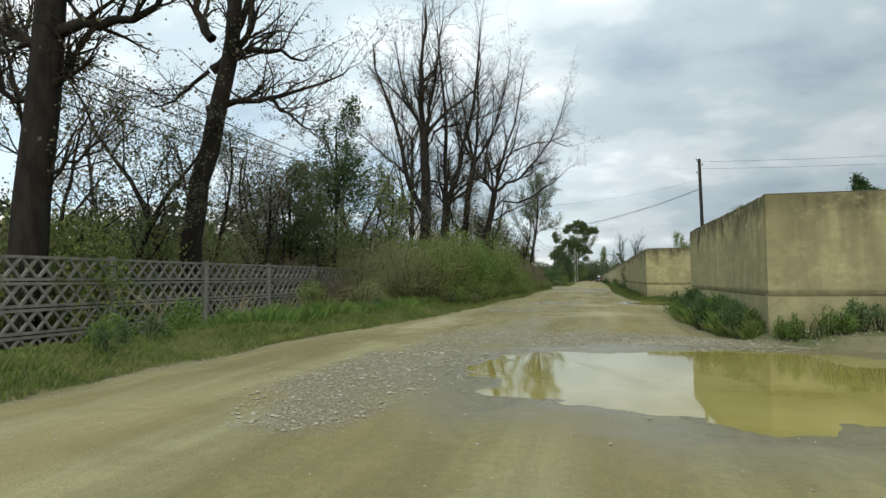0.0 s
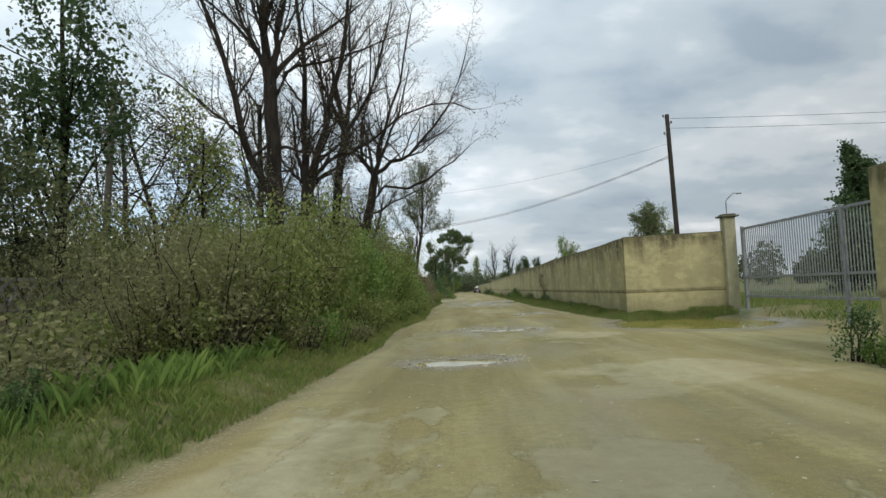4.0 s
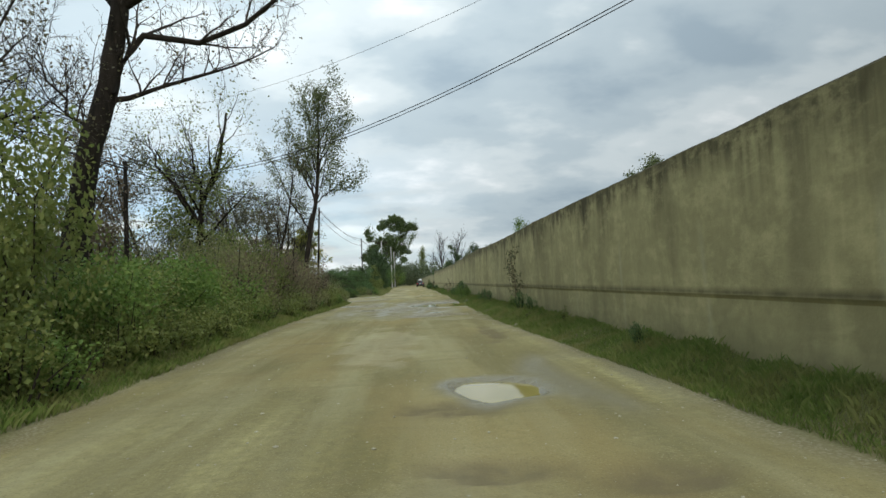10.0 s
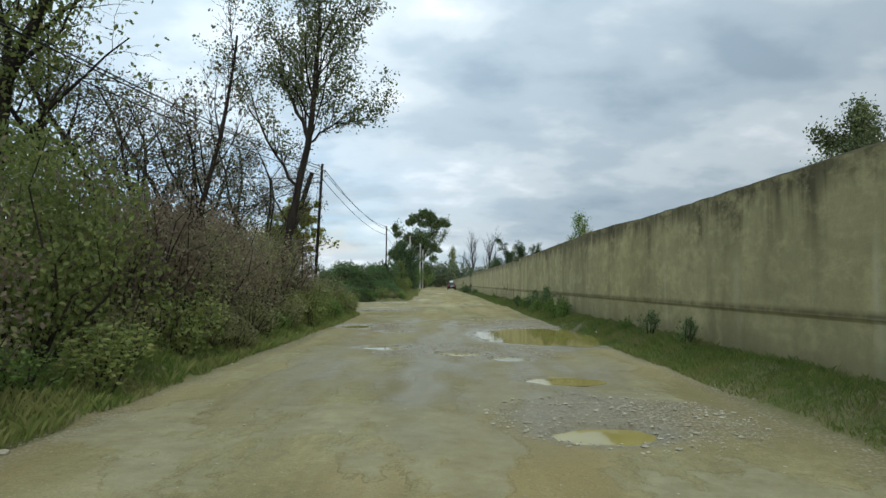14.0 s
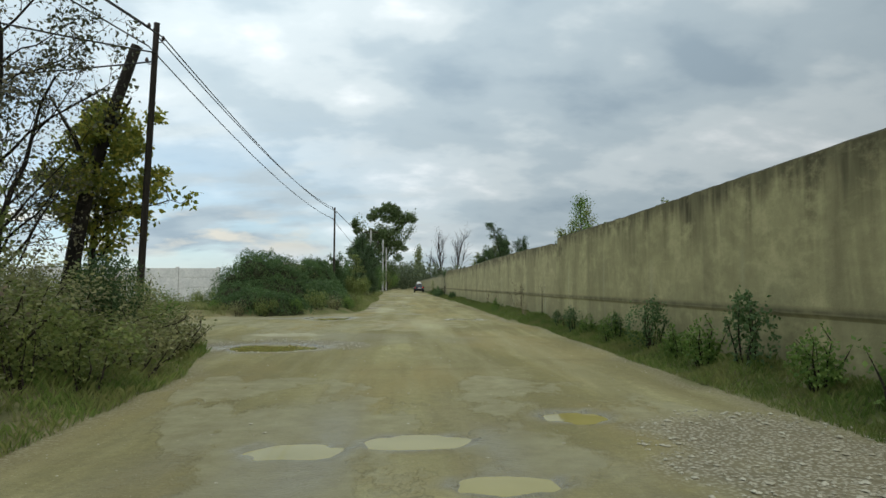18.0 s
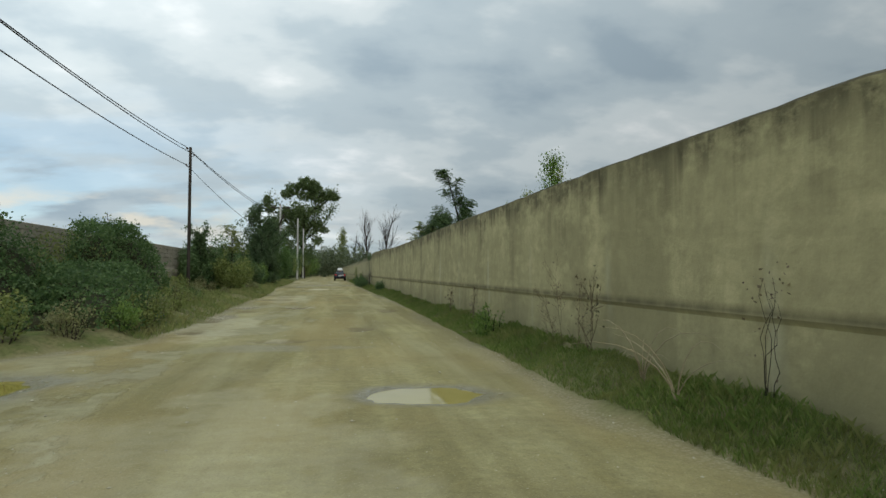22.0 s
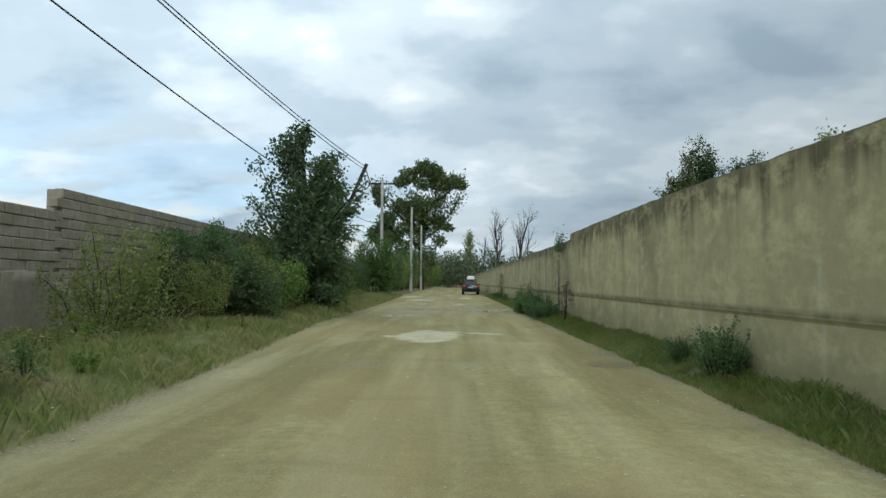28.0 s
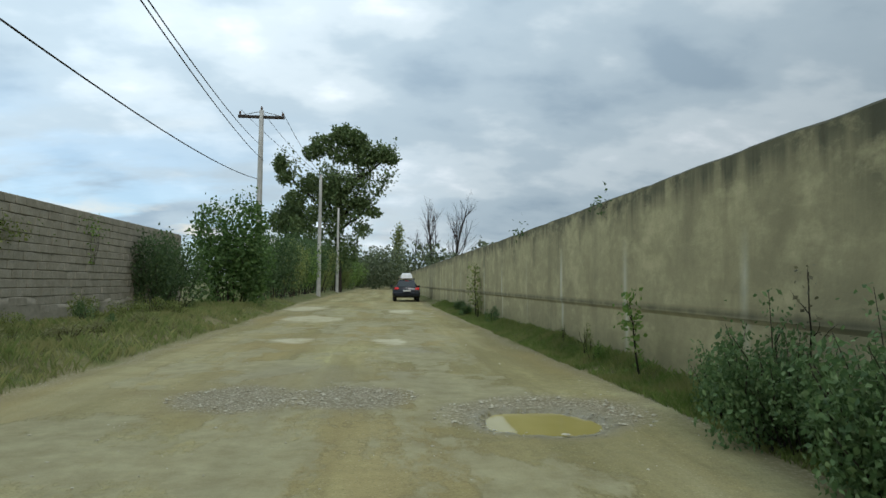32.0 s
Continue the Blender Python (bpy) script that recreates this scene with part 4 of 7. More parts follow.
def line_pole(x, y, h):
    """An old pole with three wide crossarms."""
    root = empty("line_pole", "old grey pole with three crossarms in the leaves", "pole", "utility poles", (x, y, 0.15))
    lean = (0.55, 0.0)
    place("shaft", pole_mesh(h, 0.12, 0.09, M_CAP, lean), root)
    for z, w in ((h - 0.15, 0.5), (h - 0.75, 0.34), (h - 1.65, 0.55)):
        cx = lean[0] * (z + 0.4) / (h + 0.4)
        part("crossarm", boxed(cx - w, -0.12, z - 0.05, cx + w, -0.04, z + 0.05, 0.01), M_CAP, root)
        for s in (-0.85, -0.35, 0.35, 0.85):
            V, F = tubes([([(cx + s * w, -0.08, z + 0.04), (cx + s * w, -0.08, z + 0.1), (cx + s * w, -0.08, z + 0.17)], [0.03, 0.04, 0.015])], 7)
            place("insulator", mesh_of("insulator", V, F, M_CERAMIC), root)
    return root


line_pole(*LINE_POLE)
concrete_pole(-5.3, 179.4, 10.6, "pale concrete pole with a wide crossarm", 1.25)
concrete_pole(-3.8, 198.7, 10.4, "pale slim concrete pole beside the road")
concrete_pole(-3.72, 221.5, 10.2, "pale slim concrete pole without arms")
wooden_pole(7.5, 338.0, 17.5, "far dark pole beyond the wall", insulators=False)


def wire(a, b, sag, r=0.019, label="thin black overhead cable between poles"):
    t = np.linspace(0, 1, 25)
    a, b = np.array(a, float), np.array(b, float)
    pts = a[None] * (1 - t[:, None]) + b[None] * t[:, None]
    pts[:, 2] -= sag * 4 * t * (1 - t)
    V, F = tubes([(pts, [r] * 25)], 4)
    return tagged(place("cable", mesh_of("cable", V, F, M_WIRE)), label, "cable", "overhead cables")


P1, P2, P3, P4 = (-5.65, 85.6), (-5.15, 119.8), (-2.9, 151.3), (-5.3, 179.4)
for dx, z1, z2, x3, z3, z4 in ((-0.17, 7.2, 7.25, -3.0, 6.8, 8.9), (0.17, 6.95, 6.9, -2.95, 6.6, 7.9), (-0.17, 6.75, 6.4, -3.75, 4.7, 6.9)):
    wire((P1[0] + dx, P1[1], z1), (P2[0] + dx, P2[1], z2), 0.55)
    wire((P2[0] + dx, P2[1], z2), (x3, P3[1], z3), 0.45)
    wire((x3, P3[1], z3), (P4[0] + dx, P4[1], z4), 0.35)
    wire((P1[0] + dx, P1[1], z1), (-8.3 + dx, 58.5, z1 - 1.2), 0.3)
wire((P1[0], P1[1], 6.6), (-16.0, 70.0, 5.4), 0.5)
wire((P1[0], P1[1], 6.4), (-24.0, 84.0, 5.2), 0.5)
for dx, z in ((-0.7, 6.45), (0.7, 6.45), (0.0, 5.5), (0.2, 4.9)):
    wire((LINE_POLE[0] + 0.5 + dx * 0.6, LINE_POLE[1], z * 0.5 + LINE_POLE[2] * 0.5), (-11.0 + dx, -8.0, z + 1.4), 0.5)
    wire((LINE_POLE[0] + 0.5 + dx * 0.6, LINE_POLE[1], z * 0.5 + LINE_POLE[2] * 0.5), (-8.3 + dx * 0.2, 58.5, 5.6 + z * 0.02 - 0.2), 0.4)
for dz in (0.0, 0.14):
    wire((8.95, 42.85, 6.9 + 0.4 * dz), (-12.2, 70.0, 7.55 + dz), 1.7, 0.011)
wire((8.95, 42.85, 7.5), (-14.0, 70.3, 11.0), 1.5, 0.005)
wire((8.9, 42.8, 8.6), (60.0, 44.0, 10.5), 0.8, 0.008)
wire((8.9, 42.8, 8.15), (60.0, 44.0, 9.9), 0.8, 0.008)
for s in (-1.1, 0.0, 1.1):
    wire((-5.3 + s, 179.4, 10.7), (-3.8 + 0.1 * s, 198.7, 10.4), 0.3, 0.016)


# ---- trees ----
def grow(rng, start, d, length, r, level, S, out):
    """Grows one limb and its side limbs into out: level, points, radii."""
    n = (9, 7, 5, 4, 3)[min(level, 4)]
    d = np.array(d, float) / np.linalg.norm(d)
    pts, dirs = [np.array(start, float)], [d]
    if level == 0 and "course" in S:
        # a trunk that follows a given course
        c = np.array(S["course"], float)
        n = 14
        k = np.interp(np.linspace(0, 1, n + 1), np.linspace(0, 1, len(c)), np.arange(len(c)))
        pts = [np.array([np.interp(u, np.arange(len(c)), c[:, j]) for j in range(3)]) + (rng.normal(size=3) * 0.03 if u > 0 else 0) for u in k]
        dirs = [v / np.linalg.norm(v) for v in np.gradient(np.array(pts), axis=0)]
        length = np.linalg.norm(np.diff(np.array(pts), axis=0), axis=1).sum()
    for i in range(n if len(pts) == 1 else 0):
        d = d + rng.normal(size=3) * S["wob"][min(level, len(S["wob"]) - 1)]
        d[2] += S["up"][min(level, len(S["up"]) - 1)]
        d = d / np.linalg.norm(d)
        pts.append(pts[-1] + d * length / n)
        dirs.append(d)
    t = np.linspace(0, 1, n + 1)
    rad = r * (1 - (1 - S["taper"]) * t) if level == 0 else r * (1 - 0.8 * t)
    out.append((level, np.array(pts), rad))
    if level >= S["levels"]:
        return
    kids = S["kids"][level]
    lo = S["from"][level]
    for k in range(kids):
        u = lo + (1 - lo) * (k + rng.uniform(0.1, 0.9)) / kids
        i = min(n - 1, int(u * n))
        f = u * n - i
        p = pts[i] * (1 - f) + pts[i + 1] * f
        base = dirs[min(i + 1, n)]
        side = rng.normal(size=3)
        side -= side @ base * base
        side /= np.linalg.norm(side)
        a = radians(rng.uniform(*S["angle"][level]))
        dd = base * math.cos(a) + side * math.sin(a)
        ln = length * S["ratio"][level] * rng.uniform(0.7, 1.25) * (1.15 - S.get("cone", 0.55) * u)
        rr = np.interp(u, t, rad) * S["thin"] * rng.uniform(0.6, 0.95)
        grow(rng, p, dd, ln, max(rr, S.get("fine", 0.006)), level + 1, S, out)


def leaves_on(rng, limbs, level, per_m, size, spread, droop=0.3, aspect=0.7, zmin=0.0):
    C = []
    for lv, pts, rad in limbs:
        if lv < level:
            continue
        ln = np.linalg.norm(np.diff(pts, axis=0), axis=1).sum()
        n = rng.poisson(per_m * ln)
        if not n:
            continue
        u = rng.uniform(0.15, 1.05, n) * (len(pts) - 1)
        i = np.clip(u.astype(int), 0, len(pts) - 2)
        C.append(pts[i] + (u - i)[:, None] * (pts[i + 1] - pts[i]) + rng.normal(size=(n, 3)) * spread)
    C = np.concatenate(C) if C else np.zeros((1, 3))
    C = C[C[:, 2] > zmin]
    return leaf_quads(rng, C, size, droop, aspect)


def fronds_on(rng, limbs, level, per_m, length, leaf, zmin=0.0):
    """Feathered leaves: drooping midribs with small leaflets in two rows."""
    C = []
    for lv, pts, rad in limbs:
        if lv < level:
            continue
        n = rng.poisson(per_m * np.linalg.norm(np.diff(pts, axis=0), axis=1).sum())
        for _ in range(n):
            u = rng.uniform(0.2, 1.0) * (len(pts) - 1)
            i = min(int(u), len(pts) - 2)
            p = pts[i] + (u - i) * (pts[i + 1] - pts[i])
            d = rng.normal(size=3)
            d[2] = rng.uniform(-0.2, 0.5)
            d /= np.linalg.norm(d)
            s = np.cross(d, (0, 0, 1.0))
            s /= np.linalg.norm(s) + 1e-6
            ln = length * rng.uniform(0.7, 1.2)
            for t in np.linspace(0.15, 1.0, 8):
                q = p + d * ln * t - np.array([0, 0, 0.35 * ln * t * t])
                for e in (-1, 1):
                    C.append((q, s * e * 0.9 + d * 0.35 + np.array([0, 0, -0.45 + 0.3 * rng.normal()])))
    q = np.array([c[0] for c in C])
    d = np.array([c[1] for c in C])
    q, d = q[q[:, 2] > zmin], d[q[:, 2] > zmin]
    d /= np.linalg.norm(d, axis=1)[:, None]
    s = np.cross(d, rng.normal(size=d.shape))
    s /= np.linalg.norm(s, axis=1)[:, None]
    ln = leaf * rng.uniform(0.8, 1.25, len(q))[:, None]
    V = np.stack([q, q + d * ln * 0.45 + s * ln * 0.24, q + d * ln, q + d * ln * 0.45 - s * ln * 0.24], 1).reshape(-1, 3)
    return V, np.arange(len(V)).reshape(-1, 4)


BASE = dict(wob=(0.06, 0.12, 0.16, 0.2), up=(0.03, 0.05, 0.06, 0.05), taper=0.25, levels=3, kids=(10, 7, 6, 4), angle=((30, 60), (30, 60), (30, 65), (30, 60)),
            ratio=(0.42, 0.45, 0.5, 0.5), thin=0.62, **{"from": (0.3, 0.2, 0.15, 0.1)})


def tree(name, seed, at, height, r, label, leaf, per_m=6.0, size=0.09, spread=0.12, spec=None, d=(0, 0, 1), limbs_extra=(), leaf_level=2, droop=0.3, category="tree", group="roadside trees", lumps=(), feathered=0.0, bark=None):
    rng = np.random.default_rng(seed)
    S = dict(BASE, **(spec or {}))
    out = []
    deep = -0.9 if at[0] < -6 and at[1] < 31 else -0.3
    if "course" in S:
        S["course"] = [(0, 0, deep), *S["course"][1:]]
    grow(rng, (0, 0, -0.2), d, height, r, 0, S, out)
    if "course" not in S and deep < -0.5:
        out[0] = (0, np.vstack([[(0, 0, deep)], out[0][1]]), np.concatenate([[r * 1.1], out[0][2]]))
    for start_u, pts, rr in limbs_extra:
        # a heavy limb given by its course, with its own side limbs
        pts = np.array(pts, float)
        t = np.linspace(0, 1, len(pts))
        tt = np.linspace(0, 1, 10)
        fine = np.stack([np.interp(tt, t, pts[:, k]) for k in range(3)], 1) + rng.normal(size=(10, 3)) * 0.06
        fine[0] = pts[0]
        rad = rr * (1 - 0.78 * tt)
        out.append((1, fine, rad))
        for j in range(2, 10):
            for _ in range(2):
                base = fine[j] - fine[j - 1]
                base = base / np.linalg.norm(base)
                side = rng.normal(size=3)
                side[2] = abs(side[2]) + 0.3
                dd = base * 0.7 + side * 0.5
                grow(rng, fine[j], dd, rng.uniform(*S.get("side", (0.9, 2.4))) * (0.6 if "side" in S and pts[-1][2] < 10 else 1.0), rad[j] * 0.55, 2, S, out)
    root = empty(name, label, category, group, at)
    light = [(p, q) for lv, p, q in out if lv > 1]
    for lv, p, q in out:
        if lv <= 1:
            V, F = tubes([(p, q)], 8 if lv == 0 else 6)
            place("limb" if lv else "trunk", mesh_of("limb" if lv else "trunk", V, F, bark or M_BARK, True), root)
    if light:
        V, F = tubes(light, 3)
        tagged(place("branchwork", mesh_of("branchwork", V, F, bark or M_TWIG), root), kind="stuff")
    if leaf is not None:
        V, F = fronds_on(rng, out, leaf_level, per_m, feathered, size, 2.2) if feathered else leaves_on(rng, out, leaf_level, per_m, size, spread, droop)
        for c, q, n in lumps:
            a = rng.normal(size=(n, 3))
            a /= np.linalg.norm(a, axis=1)[:, None]
            w = rng.uniform(0.25, 1, n) ** 0.5 * (0.85 + 0.25 * np.sin(a[:, 0] * 7 + c[0]) * np.cos(a[:, 2] * 6 + c[2]))
            V2, F2 = leaf_quads(rng, np.array(c) + a * w[:, None] * np.array(q), size, droop)
            F = np.concatenate([F, F2 + len(V)])
            V = np.concatenate([V, V2])
        place("crown", mesh_of("crown", V, F, leaf), root)
    return root


OLD = dict(levels=3, kids=(13, 8, 6), ratio=(0.36, 0.42, 0.5), angle=((25, 55), (25, 60), (30, 70)), thin=0.6, up=(0.02, 0.10, 0.08, 0.04), wob=(0.05, 0.13, 0.2, 0.25), **{"from": (0.30, 0.25, 0.15)})
# a bole that parts into rising leaders, with a wide crown of fine twigs
BOLE = dict(levels=4, kids=(8, 8, 6, 3), ratio=(1.05, 0.40, 0.45, 0.5), angle=((16, 46), (25, 55), (30, 65), (30, 60)), thin=0.66, taper=0.55, up=(0.02, 0.06, 0.06, 0.03, 0.0), wob=(0.05, 0.11, 0.17, 0.22, 0.25), **{"from": (0.5, 0.18, 0.12, 0.1)})
tree("old_poplar", 11, (-9.85, 11.4, 0.2), 11.5, 0.42, "thick dark old poplar trunk with bare limbs behind the fence", L_GREY, 1.6, 0.10, 0.15, dict(BOLE, kids=(6, 8, 6, 3), course=[(0, 0, -0.3), (0.14, 0, 2.3), (0.5, 0, 6.2), (0.8, 0, 8.5), (1.1, 0, 11.5)], **{"from": (0.7, 0.2, 0.12, 0.1)}), (0.11, 0.02, 1),
     [(0.3, [(0.7, 0, 6.5), (1.5, 0.3, 6.8), (2.7, 0.6, 7.2), (4.2, 1.0, 8.4)], 0.15), (0.3, [(0.6, 0, 5.3), (0.9, 0.1, 5.8), (1.0, 0.1, 6.1)], 0.15), (0.3, [(0.3, 0, 3.0), (0.8, 0.2, 3.6), (1.5, 0.4, 4.0)], 0.08),
      (0.3, [(0.7, 0, 6.3), (-0.3, 0, 6.5), (-1.6, 0.2, 7.4)], 0.17), (0.3, [(0.5, 0, 4.8), (-0.4, -0.1, 5.2), (-0.9, -0.2, 5.9)], 0.10)], leaf_level=3)
tree("old_poplar", 12, (-10.0, 17.3, 0.2), 11.5, 0.36, "dark old poplar with a long bent limb over the fence", L_GREY, 1.6, 0.10, 0.15, dict(BOLE, kids=(6, 8, 6, 3), course=[(0, 0, -0.3), (0.1, 0, 1.8), (0.35, 0, 3.8), (0.95, 0, 6.1), (1.25, 0.1, 7.4), (1.5, 0.1, 9.0), (1.7, 0.1, 11.5)], **{"from": (0.72, 0.2, 0.12, 0.1)}), (0.11, 0.02, 1),
     [(0.3, [(0.65, 0, 6.4), (1.9, 0.2, 6.6), (2.9, 0.4, 6.7), (4.8, 0.8, 7.4)], 0.12), (0.3, [(2.6, 0.35, 6.65), (3.2, 0.5, 6.2), (4.2, 0.7, 5.2)], 0.07), (0.3, [(0.8, 0, 7.6), (1.5, 0.2, 8.1), (2.4, 0.4, 8.2), (3.6, 0.6, 7.9)], 0.16),
      (0.3, [(1.4, 0.2, 8.0), (1.9, 0.3, 9.0), (2.1, 0.3, 10.6)], 0.15), (0.3, [(0.7, 0, 7.6), (-0.5, 0.1, 6.8), (-1.7, 0.2, 6.6)], 0.07), (0.3, [(0.8, 0, 8.6), (0.2, 0, 9.6), (0.0, 0, 11.5)], 0.17)], leaf_level=3)
FORKED = dict(BOLE, side=(1.5, 4.6), fine=0.007, kids=(3, 8, 7, 4), **{"from": (0.88, 0.2, 0.12, 0.1)})
tree("old_poplar", 21, (-14.6, 57.0, 0.2), 15.0, 0.26, "tall sparse poplar with fine bare twigs", L_GREY, 2.0, 0.14, 0.2, dict(BOLE, kids=(13, 9, 6, 3), ratio=(0.62, 0.42, 0.45, 0.5), **{"from": (0.3, 0.15, 0.1, 0.1)}), (-0.05, 0.0, 1))
# three old poplars whose forks and long limbs stand against the sky
tree("old_poplar", 22, (-8.65, 46.0, 0.2), 7.2, 0.42, "thick dark poplar parting into two heavy leaders", L_GREY, 2.2, 0.075, 0.12, dict(FORKED, taper=0.75, course=[(0, 0, -0.3), (0.02, 0, 2.2), (0.04, 0, 3.6), (0.08, 0, 5.3), (0.24, 0, 6.9)]), (0.03, 0, 1),
     [(0.3, [(0.2, 0, 6.6), (0.08, 0, 7.6), (0.04, 0, 8.4), (0.05, 0, 9.8), (0.2, 0.2, 13.0), (-0.3, 0.3, 17.0), (-0.5, 0.3, 20.5)], 0.25), (0.3, [(0.28, 0, 6.7), (0.5, 0, 7.5), (0.82, 0, 8.5), (1.32, 0, 9.9), (2.0, 0.2, 12.8), (2.6, 0.3, 16.0), (2.8, 0.3, 19.5)], 0.26),
      (0.3, [(0.36, 0, 6.8), (0.9, 0, 7.5), (1.45, 0, 8.0), (2.1, 0, 8.3), (2.6, 0, 8.4), (3.4, 0.2, 8.0)], 0.14), (0.3, [(0.15, 0, 6.6), (-0.4, 0, 7.3), (-1.2, 0, 7.5), (-2.2, 0.1, 7.6)], 0.11), (0.3, [(0.7, 0, 8.2), (0.3, 0, 8.7), (-0.2, 0.1, 9.7)], 0.08)], leaf_level=3)
tree("old_poplar", 25, (-9.3, 42.65, 0.2), 11.7, 0.42, "tallest dark poplar of the row with a many-forked crown", L_GREY, 2.2, 0.075, 0.12, dict(FORKED, taper=0.7, course=[(0, 0, -0.3), (0.04, 0, 3.5), (0.1, 0, 5.6), (0.16, 0, 8.2), (0.05, 0, 10.0), (0.0, 0, 11.6)]), (0.0, 0, 1),
     [(0.3, [(-0.05, 0, 5.8), (-0.66, 0, 6.95), (-1.28, 0, 8.6), (-1.7, 0, 11.0), (-2.36, 0, 13.4), (-3.3, 0, 15.4), (-3.8, 0, 18.0)], 0.22), (0.3, [(-1.2, 0, 8.4), (-1.9, 0, 9.1), (-2.83, 0, 9.8), (-4.13, 0, 11.1), (-5.84, 0, 12.3)], 0.09), (0.3, [(0.3, 0, 10.4), (0.77, 0, 11.6), (2.2, 0, 11.7), (4.3, 0, 12.3), (5.9, 0, 13.0)], 0.10),
      (0.3, [(0.0, 0, 11.5), (-0.17, 0, 13.3), (-0.1, 0, 16.0), (0.1, 0.2, 20.5)], 0.24), (0.3, [(0.2, 0, 11.2), (0.55, 0, 13.2), (0.9, 0, 15.5), (1.4, 0.2, 19.5)], 0.18), (0.3, [(-0.05, 0, 11.4), (-0.65, 0, 12.8), (-1.3, 0, 14.2), (-2.1, 0, 18.0)], 0.14), (0.3, [(0.35, 0, 7.9), (1.84, 0, 7.6), (2.6, 0, 7.45), (2.85, 0, 6.9)], 0.08)], leaf_level=3)
tree("old_poplar", 23, (-8.05, 50.3, 0.2), 10.5, 0.30, "dark poplar with one long limb arching over the road", L_GREY, 2.2, 0.075, 0.12, dict(FORKED, taper=0.72, course=[(0, 0, -0.3), (0.05, 0, 2.4), (0.04, 0, 4.5), (0.16, 0, 5.6), (0.4, 0, 7.8), (0.65, 0, 9.5), (0.9, 0, 10.6)]), (0.05, 0, 1),
     [(0.3, [(0.56, 0, 8.8), (0.9, 0, 9.2), (1.26, 0, 9.3), (1.95, 0, 9.6), (3.16, 0, 10.6), (4.8, 0, 11.65), (7.0, 0.1, 12.0), (8.3, 0.1, 11.5)], 0.12), (0.3, [(0.02, 0, 4.6), (-0.6, 0, 5.4), (-1.2, 0, 6.4), (-1.7, 0, 7.4), (-2.2, 0, 9.0)], 0.12), (0.3, [(0.15, 0, 4.6), (0.87, 0, 4.7), (1.76, 0, 5.0)], 0.06),
      (0.3, [(0.85, 0, 10.3), (0.4, 0, 11.3), (-0.3, 0, 11.9), (-0.6, 0.1, 14.5), (-0.8, 0.1, 18.5)], 0.15), (0.3, [(0.9, 0, 10.4), (1.9, 0, 11.8), (3.0, 0, 14.5), (3.8, 0, 18.0)], 0.15), (0.3, [(0.9, 0, 10.4), (1.1, 0, 12.4), (1.3, 0.1, 16.0), (1.4, 0.1, 20.0)], 0.16)], leaf_level=3)
tree("old_poplar", 27, (-7.5, 53.0, 0.2), 8.6, 0.34, "dark old poplar with bare limbs reaching over the road", L_GREY, 1.8, 0.08, 0.14, dict(FORKED, taper=0.66, course=[(0, 0, -0.3), (0.45, 0, 3.1), (0.68, 0, 4.2), (0.97, 0, 5.4), (1.27, 0, 6.7), (1.45, 0, 7.7), (1.54, 0, 8.6)]), (0.1, 0, 1),
     [(0.3, [(1.19, 0, 5.8), (1.41, 0, 6.4), (1.63, 0, 7.05), (2.02, 0, 7.5), (3.75, -0.1, 7.5), (5.2, -0.2, 8.05), (6.2, -0.3, 8.8), (7.4, -0.4, 9.7)], 0.13), (0.3, [(1.35, 0, 6.0), (1.85, 0.4, 6.15), (2.4, 1.2, 6.9), (3.3, 1.6, 7.0), (3.9, 2.0, 7.5), (5.0, 2.2, 8.1)], 0.08),
      (0.3, [(1.55, 0, 8.4), (2.2, 0, 8.8), (2.98, 0, 9.3), (3.67, 0, 9.45), (4.36, 0, 10.2), (5.77, 0, 11.6), (7.0, 0, 13.6), (7.6, 0, 15.8)], 0.15), (0.3, [(1.5, 0, 8.4), (1.24, 0, 8.9), (0.8, 0, 9.4), (0.78, 0, 10.5), (0.9, 0, 11.6), (1.6, 0, 14.0), (1.5, 0, 18.0)], 0.16),
      (0.3, [(1.56, 0, 8.5), (1.72, 0, 8.9), (1.75, 0, 10.0), (2.4, 0, 11.3), (3.4, 0, 14.5), (4.2, 0, 18.5)], 0.18), (0.3, [(0.75, 0, 5.0), (0.2, 0, 5.85), (-0.6, 0, 7.1)], 0.07), (0.3, [(3.67, 0, 9.45), (4.9, 0.1, 9.9), (5.6, 0.1, 11.2)], 0.06)], leaf_level=3)
THIN = dict(levels=3, kids=(15, 7, 5), ratio=(0.34, 0.45, 0.5), angle=((22, 42), (25, 45), (25, 55)), thin=0.5, up=(0.03, 0.12, 0.08, 0.03), **{"from": (0.42, 0.2, 0.1)})
tree("young_poplar", 31, (-5.75, 77.8, 0.2), 12.8, 0.2, "slender leaning poplar with a light airy crown", L_LEAFY, 22, 0.11, 0.14, dict(THIN, kids=(17, 8, 5), ratio=(0.38, 0.42, 0.5), cone=0.5, course=[(0, 0, -0.3), (0.13, 0, 1.8), (0.5, 0, 3.8), (0.98, 0, 6.3), (1.2, 0, 8.3), (1.3, 0, 10.2), (1.35, 0, 11.7)], **{"from": (0.46, 0.2, 0.1)}), (0.06, 0.0, 1),
     [(0.3, [(0.65, 0, 4.7), (-0.3, 0.1, 6.0), (-1.2, 0.2, 7.8), (-1.8, 0.2, 9.6)], 0.07), (0.3, [(1.0, 0, 6.4), (2.0, 0, 7.2), (3.2, 0, 7.3)], 0.05), (0.3, [(1.0, 0, 6.5), (0.2, 0, 8.2), (-0.3, 0, 10.4)], 0.09)])
